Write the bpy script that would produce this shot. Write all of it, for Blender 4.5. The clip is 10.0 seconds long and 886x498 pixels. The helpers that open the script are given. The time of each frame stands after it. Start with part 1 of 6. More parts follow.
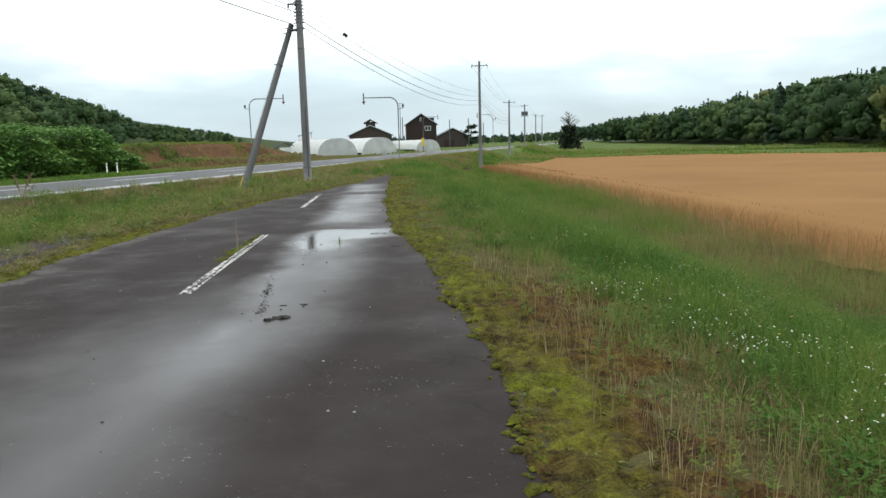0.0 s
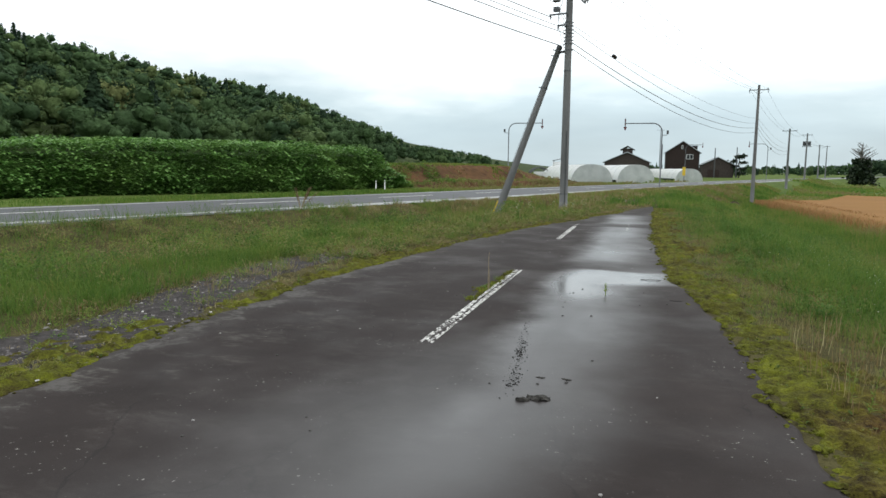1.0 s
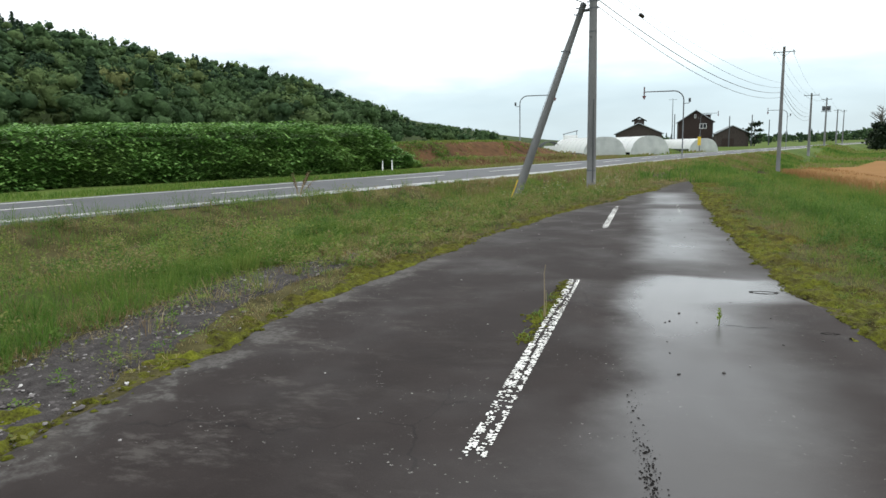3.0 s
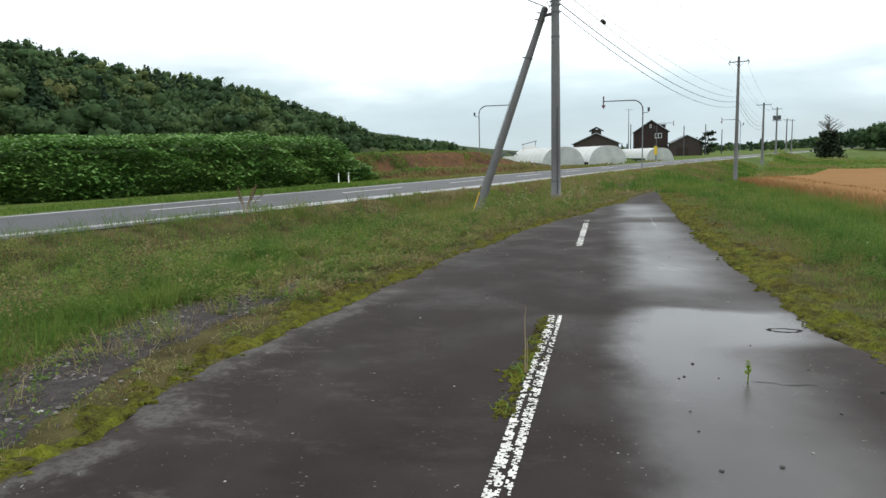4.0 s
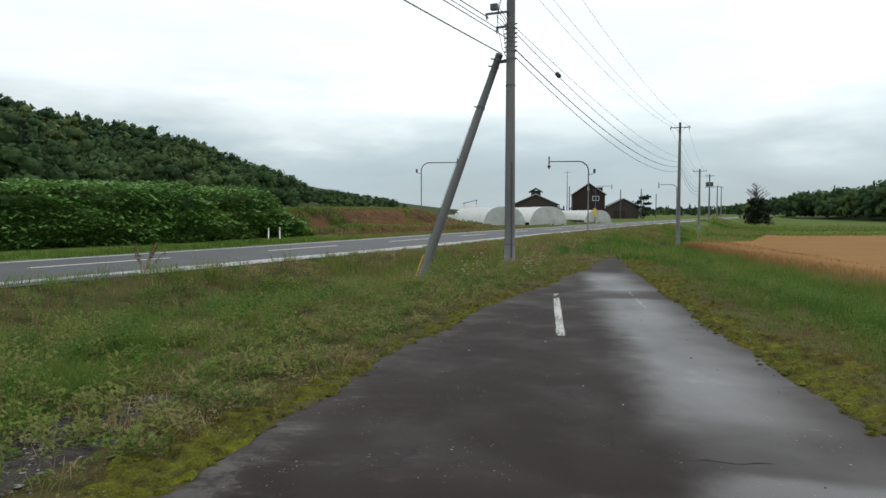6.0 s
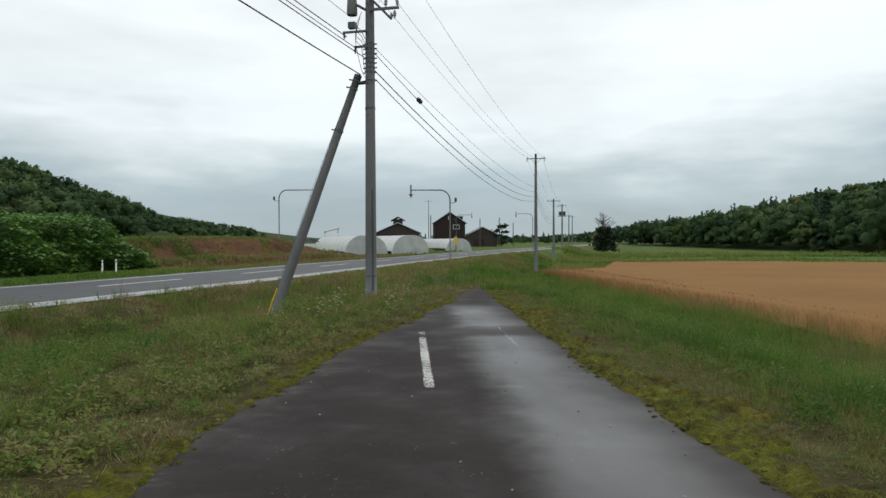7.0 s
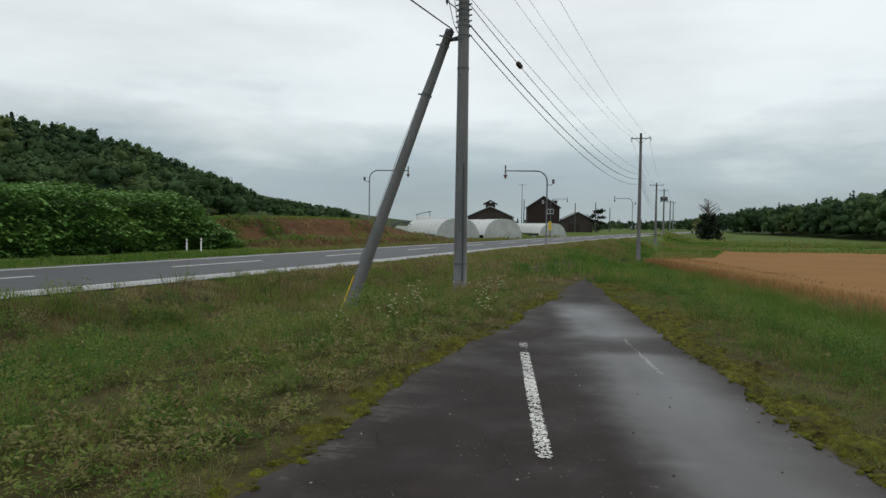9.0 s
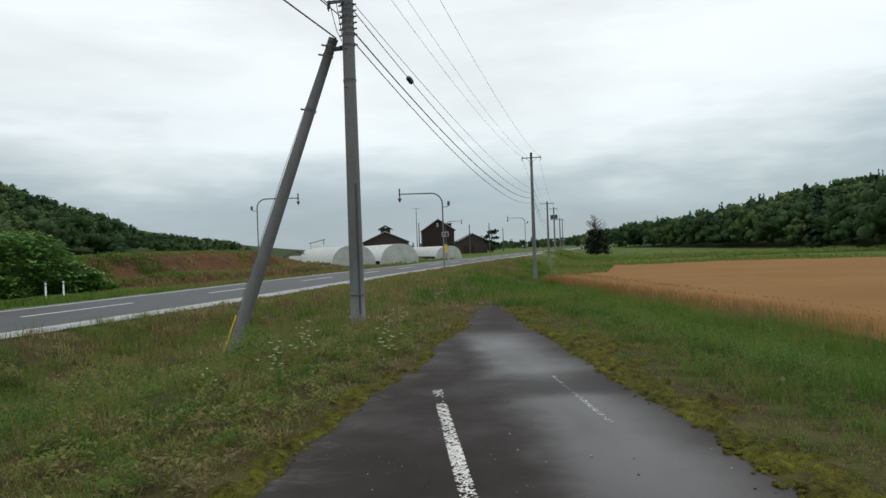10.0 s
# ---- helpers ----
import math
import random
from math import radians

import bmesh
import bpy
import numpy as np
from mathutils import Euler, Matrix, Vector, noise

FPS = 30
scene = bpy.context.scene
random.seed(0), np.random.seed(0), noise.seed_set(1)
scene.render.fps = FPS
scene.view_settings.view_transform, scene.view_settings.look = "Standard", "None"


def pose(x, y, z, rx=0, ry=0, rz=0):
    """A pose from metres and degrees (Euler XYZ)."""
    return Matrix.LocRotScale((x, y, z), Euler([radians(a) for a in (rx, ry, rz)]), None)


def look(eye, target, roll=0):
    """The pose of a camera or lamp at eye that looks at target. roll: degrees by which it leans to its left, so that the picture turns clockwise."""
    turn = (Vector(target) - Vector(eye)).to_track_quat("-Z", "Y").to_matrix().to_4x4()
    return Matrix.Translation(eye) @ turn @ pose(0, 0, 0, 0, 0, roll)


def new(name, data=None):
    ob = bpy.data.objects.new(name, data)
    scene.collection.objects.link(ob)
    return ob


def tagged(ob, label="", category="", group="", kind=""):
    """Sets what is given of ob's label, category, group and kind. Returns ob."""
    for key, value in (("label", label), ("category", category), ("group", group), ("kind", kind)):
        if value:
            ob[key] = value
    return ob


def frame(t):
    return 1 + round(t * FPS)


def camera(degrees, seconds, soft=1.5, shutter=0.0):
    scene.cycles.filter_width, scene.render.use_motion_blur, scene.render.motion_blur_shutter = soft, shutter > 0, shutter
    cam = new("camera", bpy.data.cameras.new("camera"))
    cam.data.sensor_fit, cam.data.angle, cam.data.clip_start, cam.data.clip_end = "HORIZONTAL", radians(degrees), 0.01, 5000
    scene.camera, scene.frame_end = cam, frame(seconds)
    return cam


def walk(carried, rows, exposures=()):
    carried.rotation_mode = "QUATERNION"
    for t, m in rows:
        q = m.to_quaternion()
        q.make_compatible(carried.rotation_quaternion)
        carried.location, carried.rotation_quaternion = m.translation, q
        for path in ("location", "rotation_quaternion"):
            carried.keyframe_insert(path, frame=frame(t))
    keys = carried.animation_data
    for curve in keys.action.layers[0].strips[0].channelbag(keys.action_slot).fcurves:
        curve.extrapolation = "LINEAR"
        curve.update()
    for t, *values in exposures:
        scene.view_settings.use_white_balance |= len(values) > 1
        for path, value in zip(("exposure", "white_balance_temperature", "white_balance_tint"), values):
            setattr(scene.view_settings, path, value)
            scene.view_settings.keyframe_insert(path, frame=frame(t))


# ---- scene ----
cam = camera(65.5, 10.0)
PATH = [
    (0, (2.248, -12.45, 1.566), (2.391, -10.479, 1.259), -1.4),
    (0.5, (2.08, -11.66, 1.566), (1.932, -9.687, 1.274), -0.5),
    (1, (1.852, -10.9, 1.604), (1.298, -8.992, 1.372), 0.7),
    (1.5, (1.617, -10.195, 1.585), (1.023, -8.294, 1.398), -0.4),
    (2, (1.383, -9.442, 1.583), (0.745, -7.561, 1.342), -2.0),
    (2.2, (1.25, -9.194, 1.603), (0.631, -7.314, 1.319), -1.5),
    (3.3, (0.745, -7.896, 1.613), (0.211, -5.992, 1.312), -1.0),
    (3.5, (0.687, -7.618, 1.599), (0.205, -5.701, 1.295), -0.9),
    (4, (0.495, -6.89, 1.609), (0.026, -4.964, 1.342), -1.5),
    (4.5, (0.288, -6.202, 1.61), (-0.072, -4.249, 1.374), -0.7),
    (5, (0.08, -5.455, 1.637), (-0.342, -3.51, 1.437), -0.6),
    (5.2, (0.006, -5.127, 1.608), (-0.398, -3.176, 1.44), -0.2),
    (6.3, (-0.235, -3.51, 1.613), (-0.392, -1.519, 1.511), -0.1),
    (6.5, (-0.226, -3.219, 1.612), (-0.251, -1.222, 1.507), -0.1),
    (7, (-0.242, -2.605, 1.651), (-0.142, -0.608, 1.628), -0.2),
    (7.5, (-0.252, -1.783, 1.601), (-0.102, 0.211, 1.596), 0.8),
    (8, (-0.256, -1.211, 1.657), (-0.117, 0.784, 1.648), 0.6),
    (8.5, (-0.298, -0.516, 1.644), (-0.212, 1.481, 1.707), 1.5),
    (9, (-0.346, 0.304, 1.627), (-0.511, 2.296, 1.556), 0.8),
    (9.5, (-0.401, 1.032, 1.648), (-0.381, 3.025, 1.487), -0.4),
    (10, (-0.427, 1.908, 1.632), (-0.291, 3.904, 1.631), -2.0),
]
EXPOSURES = [(0, 0.58), (0.5, 0.46), (1, 0.44), (1.5, 0.26), (2, 0.46), (3.3, 0.66), (3.6, 0.6), (4.5, 0.34), (5, 0.16), (6.5, 0.04), (7, -0.1), (8, -0.18), (9, -0.27), (9.5, 0.02), (10, -0.14)]
walk(cam, [(t, look(eye, target, roll)) for t, eye, target, roll in PATH], EXPOSURES)

# ---- light ----
def lerp(a, b, k):
    return a + (b - a) * k


world = bpy.data.worlds.new("overcast_sky")
scene.world = world
world.use_nodes = True
wn, wl = world.node_tree.nodes, world.node_tree.links
wn.clear()


def wnode(kind, **values):
    n = wn.new(kind)
    for key, value in values.items():
        n.inputs[key].default_value = value
    return n


SUN_EL, SUN_AZ = radians(48), radians(35)
sky = wn.new("ShaderNodeTexSky")
sky.sky_type, sky.sun_disc, sky.sun_elevation, sky.sun_rotation = "NISHITA", False, SUN_EL, SUN_AZ
coord = wn.new("ShaderNodeTexCoord")
sep = wn.new("ShaderNodeSeparateXYZ")
wl.new(coord.outputs["Generated"], sep.inputs[0])
squash = wn.new("ShaderNodeMapping")
squash.inputs["Scale"].default_value = (1.0, 1.0, 4.0)
wl.new(coord.outputs["Generated"], squash.inputs[0])
big = wnode("ShaderNodeTexNoise", Scale=2.2, Detail=4.0, Roughness=0.5)
wl.new(squash.outputs[0], big.inputs["Vector"])
fine = wnode("ShaderNodeTexNoise", Scale=7.0, Detail=5.0, Roughness=0.55)
wl.new(squash.outputs[0], fine.inputs["Vector"])
add1 = wn.new("ShaderNodeMath")
add1.operation = "MULTIPLY_ADD"
wl.new(big.outputs["Fac"], add1.inputs[0])
add1.inputs[1].default_value = 0.22
wl.new(sep.outputs["Z"], add1.inputs[2])
add2 = wn.new("ShaderNodeMath")
add2.operation = "MULTIPLY_ADD"
wl.new(fine.outputs["Fac"], add2.inputs[0])
add2.inputs[1].default_value = 0.075
wl.new(add1.outputs[0], add2.inputs[2])
ramp = wn.new("ShaderNodeValToRGB")
ramp.color_ramp.elements[0].position, ramp.color_ramp.elements[0].color = 0.12, (0.41, 0.50, 0.54, 1)
ramp.color_ramp.elements[1].position, ramp.color_ramp.elements[1].color = 0.64, (0.945, 0.985, 1.0, 1)
for where, colour in ((0.19, (0.385, 0.475, 0.52, 1)), (0.235, (0.45, 0.545, 0.585, 1)), (0.275, (0.66, 0.74, 0.765, 1)), (0.315, (0.85, 0.92, 0.945, 1)), (0.42, (0.92, 0.975, 0.995, 1))):
    ramp.color_ramp.elements.new(where).color = colour
wl.new(add2.outputs[0], ramp.inputs[0])
bg_cloud = wnode("ShaderNodeBackground", Strength=1.13)
broad = wnode("ShaderNodeTexNoise", Scale=1.5, Detail=5.0, Roughness=0.55)
wl.new(squash.outputs[0], broad.inputs["Vector"])
grey = wn.new("ShaderNodeMapRange")
for slot_no, value in enumerate((0.32, 0.62, 0.86, 1.17)):
    grey.inputs[slot_no + 1].default_value = value
wl.new(broad.outputs["Fac"], grey.inputs[0])
wl.new(grey.outputs[0], bg_cloud.inputs["Strength"])
wl.new(ramp.outputs[0], bg_cloud.inputs["Color"])
bg_sky = wnode("ShaderNodeBackground", Strength=0.1)
wl.new(sky.outputs[0], bg_sky.inputs["Color"])
mixw = wnode("ShaderNodeMixShader", Fac=0.93)
wl.new(bg_sky.outputs[0], mixw.inputs[1])
wl.new(bg_cloud.outputs[0], mixw.inputs[2])
wout = wn.new("ShaderNodeOutputWorld")
wl.new(mixw.outputs[0], wout.inputs[0])

sun = new("sun", bpy.data.lights.new("sun", "SUN"))
sun.data.energy, sun.data.angle, sun.data.color = 0.9, radians(40), (0.99, 0.985, 0.95)
sun.matrix_world = look((60, 80, 120), (0, 0, 0))


# ---- materials ----
class Shade:
    """A node material with a Principled shader."""

    def __init__(self, name, rough=0.8, metal=0.0, spec=0.5):
        self.mat = bpy.data.materials.new(name)
        self.mat.use_nodes = True
        self.nt = self.mat.node_tree
        self.b = self.nt.nodes["Principled BSDF"]
        self.out = self.nt.nodes["Material Output"]
        self.set("Roughness", rough), self.set("Metallic", metal), self.set("Specular IOR Level", spec)

    def set(self, key, value):
        self.b.inputs[key].default_value = value

    def node(self, kind, **values):
        n = self.nt.nodes.new(kind)
        for key, value in values.items():
            n.inputs[key].default_value = value
        return n

    def link(self, a, b):
        self.nt.links.new(a, b)

    def place(self, scale=(1, 1, 1)):
        g = self.node("ShaderNodeNewGeometry")
        m = self.node("ShaderNodeMapping")
        m.inputs["Scale"].default_value = scale
        self.link(g.outputs["Position"], m.inputs[0])
        return m.outputs[0]

    def noise(self, scale, detail=4.0, rough=0.55, stretch=(1, 1, 1)):
        n = self.node("ShaderNodeTexNoise", Scale=scale, Detail=detail, Roughness=rough)
        self.link(self.place(stretch), n.inputs["Vector"])
        return n.outputs["Fac"]

    def math(self, op, a, b=0.0, c=0.0):
        n = self.node("ShaderNodeMath")
        n.operation = op
        for i, v in enumerate((a, b, c)):
            if isinstance(v, (int, float)):
                n.inputs[i].default_value = v
            else:
                self.link(v, n.inputs[i])
        return n.outputs[0]

    def ramp(self, fac, stops):
        n = self.node("ShaderNodeValToRGB")
        e = n.color_ramp.elements
        while len(e) < len(stops):
            e.new(0.5)
        for el, (p, c) in zip(e, stops):
            el.position, el.color = p, (*c, 1) if len(c) == 3 else c
        self.link(fac, n.inputs[0])
        return n.outputs[0]

    def span(self, v, a, b, lo=0.0, hi=1.0):
        n = self.node("ShaderNodeMapRange")
        n.interpolation_type = "SMOOTHSTEP"
        self.link(v, n.inputs[0])
        for i, x in enumerate((a, b, lo, hi)):
            n.inputs[i + 1].default_value = x
        return n.outputs[0]

    def mix(self, fac, a, b, kind="MIX"):
        n = self.node("ShaderNodeMix")
        n.data_type, n.blend_type = "RGBA", kind
        for i, v in ((0, fac), (6, a), (7, b)):
            if isinstance(v, (int, float)):
                n.inputs[i].default_value = v
            elif isinstance(v, tuple):
                n.inputs[i].default_value = (*v, 1)
            else:
                self.link(v, n.inputs[i])
        return n.outputs[2]

    def color(self, socket):
        self.link(socket, self.b.inputs["Base Color"])

    def bump(self, height, strength=0.3, dist=0.01):
        n = self.node("ShaderNodeBump", Strength=strength, Distance=dist)
        self.link(height, n.inputs["Height"])
        self.link(n.outputs[0], self.b.inputs["Normal"])

    def island(self):
        return self.node("ShaderNodeNewGeometry").outputs["Random Per Island"]

    def random(self):
        return self.node("ShaderNodeObjectInfo").outputs["Random"]


def plain(name, dark, light, scale=6.0, rough=0.7, metal=0.0, bump=0.2, fine=60.0, stretch=(1, 1, 1), dist=0.004, spec=0.5):
    """A two-scale mottled surface between two colours."""
    s = Shade(name, rough, metal, spec)
    a, b = s.noise(scale, 5, 0.6, stretch), s.noise(fine, 3, 0.6, stretch)
    s.color(s.ramp(s.math("MULTIPLY_ADD", b, 0.4, s.math("MULTIPLY", a, 0.7)), [(0.3, dark), (0.75, light)]))
    if bump:
        s.bump(b, bump, dist)
    return s.mat


def leafy(name, stops, patch=0.35, rough=0.55, through_light=0.25, patch_colour=None, patch_amount=0.6):
    """Leaves or blades: every one a little different, with broad patches of another tone."""
    s = Shade(name, rough, 0, 0.2)
    c = s.ramp(s.island(), stops)
    if patch_colour:
        c = s.mix(s.math("MULTIPLY", s.span(s.noise(patch, 3), 0.48, 0.66), patch_amount), c, patch_colour)
    s.color(c)
    t = s.node("ShaderNodeBsdfTranslucent")
    s.link(c, t.inputs["Color"])
    m = s.node("ShaderNodeMixShader", Fac=through_light)
    s.link(s.b.outputs[0], m.inputs[1]), s.link(t.outputs[0], m.inputs[2])
    s.link(m.outputs[0], s.out.inputs[0])
    return s.mat


def wet_asphalt():
    """Old, worn asphalt whose sunken lane holds a film of rain."""
    s = Shade("wet_asphalt", 0.5, 0, 0.5)
    g = s.node("ShaderNodeNewGeometry")
    xyz = s.node("ShaderNodeSeparateXYZ")
    s.link(g.outputs["Position"], xyz.inputs[0])
    x, y = xyz.outputs[0], xyz.outputs[1]
    broad, mid, grain = s.noise(0.45, 4, 0.5), s.noise(2.2, 5, 0.6), s.noise(140, 2, 0.6)
    wob = s.math("MULTIPLY_ADD", broad, 0.7, s.math("MULTIPLY_ADD", mid, 0.30, -0.50))
    xx = s.math("ADD", x, wob)
    right = s.math("SUBTRACT", s.span(y, -1.2, -0.75, 1.82, 2.45), s.span(y, -4.8, -8.8, 0.0, 0.52))
    start = s.span(y, -3.4, -8.4)
    left = s.math("ADD", s.math("MULTIPLY", s.span(xx, 0.42, 0.95), s.math("SUBTRACT", 1.0, start)), s.math("MULTIPLY", s.math("POWER", s.span(xx, -1.4, 0.9), 1.5), start))
    near = s.math("MULTIPLY", left, s.span(s.math("SUBTRACT", xx, right), 0.38, -0.75))
    beyond = s.math("MULTIPLY", s.span(xx, 0.40, 1.05), s.span(xx, 2.45, 1.25))
    pick = s.span(y, 0.4, 1.6)
    lane = s.math("ADD", s.math("MULTIPLY", near, s.math("SUBTRACT", 1.0, pick)), s.math("MULTIPLY", beyond, pick))
    lane = s.math("MULTIPLY", lane, s.span(s.noise(0.7, 3, 0.5, (1.0, 0.45, 1)), 0.3, 0.62, 0.75, 1.0))
    # cross ripples of the sunken lane: damp humps between the pools
    yy = s.math("MULTIPLY_ADD", broad, 1.2, y)
    hump = s.math("MAXIMUM", s.math("MULTIPLY", s.span(yy, 0.7, 0.95), s.span(yy, 2.4, 1.5)),
                  s.math("MULTIPLY", s.span(yy, 9.6, 10.0), s.span(yy, 11.4, 10.6)))
    pool = s.math("MULTIPLY", lane, s.math("SUBTRACT", 1.0, s.math("MULTIPLY", hump, 0.6)))
    far_dry = s.span(y, 13.0, 16.0, 1.0, 0.0)
    pool = s.math("MULTIPLY", pool, far_dry)
    tone = s.math("MULTIPLY_ADD", mid, 0.5, s.math("MULTIPLY", broad, 0.5))
    base = s.ramp(tone, [(0.3, (0.018, 0.0140, 0.0132)), (0.6, (0.029, 0.0230, 0.0215)), (0.8, (0.047, 0.038, 0.035))])
    at = s.node("ShaderNodeAttribute")
    at.attribute_name = "rim"
    rim = s.math("MULTIPLY_ADD", s.noise(2.4, 4, 0.6), 0.7, s.math("SUBTRACT", at.outputs["Fac"], 0.35))
    worn = s.math("MULTIPLY", s.span(s.noise(1.5, 8, 0.74, (0.7, 1.3, 1)), 0.50, 0.62), s.span(s.noise(11, 5, 0.7, (0.6, 1.4, 1)), 0.42, 0.60, 0.25, 1.0))
    edge = s.math("MAXIMUM", s.span(rim, 0.5, 0.05), 0.0)
    base = s.mix(s.math("MULTIPLY", worn, s.math("MULTIPLY_ADD", edge, 0.5, s.math("MULTIPLY_ADD", s.math("MULTIPLY", s.span(x, -0.7, -1.7), s.span(y, 2.5, -1.5)), 0.26, 0.09))), base, (0.125, 0.116, 0.106))
    base = s.mix(s.math("MULTIPLY", edge, 0.2), base, (0.075, 0.070, 0.062))
    broken = s.math("MULTIPLY", s.span(rim, 0.40, 0.26), s.math("MULTIPLY", s.span(y, 1.5, -0.5), s.span(s.noise(2.1, 5, 0.65), 0.47, 0.55)))
    base = s.mix(s.math("MULTIPLY", broken, s.span(s.noise(24, 4, 0.7), 0.35, 0.6, 0.2, 0.85)), base, (0.088, 0.083, 0.078))
    base = s.mix(s.math("MULTIPLY", s.span(grain, 0.62, 0.8), 0.35), base, (0.085, 0.078, 0.073))
    specks = s.math("MULTIPLY", s.span(s.noise(38, 2, 0.5), 0.70, 0.74), s.span(s.noise(1.3, 3), 0.45, 0.65))
    base = s.mix(s.math("MULTIPLY", specks, 0.8), base, (0.30, 0.29, 0.27))
    cr = s.node("ShaderNodeTexVoronoi", Scale=0.55)
    cr.feature = "DISTANCE_TO_EDGE"
    wv = s.node("ShaderNodeTexNoise", Scale=2.5, Detail=4.0)
    s.link(s.place(), wv.inputs["Vector"])
    vm = s.node("ShaderNodeVectorMath")
    vm.operation = "MULTIPLY_ADD"
    s.link(wv.outputs["Color"], vm.inputs[0])
    vm.inputs[1].default_value = (0.35, 0.35, 0)
    s.link(s.place((1, 0.6, 1)), vm.inputs[2])
    s.link(vm.outputs[0], cr.inputs["Vector"])
    crack = s.math("MULTIPLY", s.span(cr.outputs["Distance"], 0.006, 0.002), s.span(s.noise(0.7, 2), 0.42, 0.55))
    base = s.mix(s.math("MULTIPLY", crack, 0.4), base, (0.008, 0.007, 0.007))
    base = s.mix(s.math("MULTIPLY", pool, 0.35), base, (0.022, 0.021, 0.022))
    s.color(base)
    damp = s.span(s.noise(0.8, 3), 0.4, 0.7, 0.75, 0.55)
    rough = s.node("ShaderNodeMix")
    s.link(pool, rough.inputs[0]), s.link(damp, rough.inputs[2])
    still = s.math("MULTIPLY", s.span(yy, -2.2, -1.0), s.span(yy, 1.0, 0.6))
    film = s.span(s.math("MAXIMUM", still, s.math("MULTIPLY", s.span(s.noise(1.1, 3), 0.5, 0.75), 0.5)), 0.0, 1.0, 0.28, 0.10)
    s.link(film, rough.inputs[3])
    spec = s.math("MULTIPLY_ADD", pool, s.math("MULTIPLY", s.span(y, 1.0, 9.0, 0.46, 0.20), s.span(y, -6.0, -3.0, 1.25, 1.0)), 0.08)
    s.link(spec, s.b.inputs["Specular IOR Level"])
    s.link(rough.outputs[0], s.b.inputs["Roughness"])
    b = s.node("ShaderNodeBump", Distance=0.004)
    s.link(s.math("MULTIPLY_ADD", pool, -0.34, 0.4), b.inputs["Strength"])
    s.link(s.math("MULTIPLY_ADD", grain, 0.7, s.math("MULTIPLY", mid, 0.8)), b.inputs["Height"])
    s.link(b.outputs[0], s.b.inputs["Normal"])
    return s.mat


def film_plastic(name, dark, light):
    """Greenhouse film: milky, part of the light goes through."""
    s = Shade(name, 0.35, 0, 0.5)
    c = s.ramp(s.noise(0.6, 4), [(0.3, dark), (0.7, light)])
    s.color(c)
    t = s.node("ShaderNodeBsdfTranslucent")
    s.link(c, t.inputs["Color"])
    m = s.node("ShaderNodeMixShader", Fac=0.45)
    s.link(s.b.outputs[0], m.inputs[1]), s.link(t.outputs[0], m.inputs[2])
    s.link(m.outputs[0], s.out.inputs[0])
    return s.mat


def boards(name, dark, light, pitch=0.2):
    """Weathered upright boarding, seen from far off."""
    s = Shade(name, 0.75, 0, 0.3)
    n = s.noise(3.0, 4, 0.6, (6, 6, 0.4))
    s.color(s.ramp(n, [(0.35, dark), (0.7, light)]))
    w = s.node("ShaderNodeTexWave", Scale=1.0 / pitch, Distortion=0.3)
    s.link(s.place(), w.inputs["Vector"])
    s.bump(w.outputs["Fac"], 0.4, 0.02)
    return s.mat


ASPHALT = wet_asphalt()
ROAD = plain("road_asphalt", (0.040, 0.042, 0.046), (0.070, 0.073, 0.078), 0.9, 0.6, fine=90, bump=0.25, spec=0.18)
SHOULDER = plain("gravel_shoulder", (0.17, 0.174, 0.172), (0.40, 0.41, 0.405), 0.8, 0.7, fine=50, bump=0.5, dist=0.01, spec=0.2)
OLDPAINT = plain("old_edge_paint", (0.16, 0.16, 0.155), (0.62, 0.62, 0.60), 1.1, 0.7, fine=14)
PAINT = plain("worn_white_paint", (0.42, 0.41, 0.38), (0.80, 0.80, 0.77), 9, 0.6, fine=70)
VERGE = plain("verge_soil", (0.020, 0.018, 0.009), (0.105, 0.094, 0.040), 1.9, 0.95, fine=26, bump=1.0, dist=0.03, spec=0.04)
SOIL = plain("bare_brown_soil", (0.024, 0.016, 0.011), (0.150, 0.080, 0.038), 0.2, 0.95, fine=1.6, bump=0.9, dist=0.15, spec=0.05)
LAWN = plain("meadow_ground", (0.038, 0.066, 0.016), (0.115, 0.155, 0.038), 0.07, 0.95, fine=1.7, bump=0.9, dist=0.15, spec=0.05)
TILLED = plain("dark_tilled_soil", (0.020, 0.015, 0.011), (0.070, 0.050, 0.034), 0.5, 0.95, fine=3, bump=0.9, dist=0.12, spec=0.05)
WOODFLOOR = plain("forest_floor", (0.02, 0.034, 0.012), (0.05, 0.07, 0.024), 0.1, 0.95, fine=1.0, bump=0.5, dist=0.3, spec=0.08)
FIELDSOIL = plain("wheat_canopy", (0.195, 0.105, 0.042), (0.265, 0.148, 0.060), 0.12, 0.95, fine=9, bump=0.5, dist=0.04, spec=0.03)
def gravel():
    """Crushed stone: most pieces dark, some pale."""
    s = Shade("crushed_gravel", 0.8, 0, 0.2)
    c = s.ramp(s.island(), [(0.0, (0.032, 0.028, 0.028)), (0.4, (0.092, 0.082, 0.082)), (0.74, (0.145, 0.133, 0.132)), (0.93, (0.25, 0.235, 0.23)), (1.0, (0.55, 0.54, 0.52))])
    s.color(s.mix(s.span(s.noise(60, 3), 0.4, 0.7, 0.0, 0.5), c, (0.06, 0.054, 0.05)))
    return s.mat


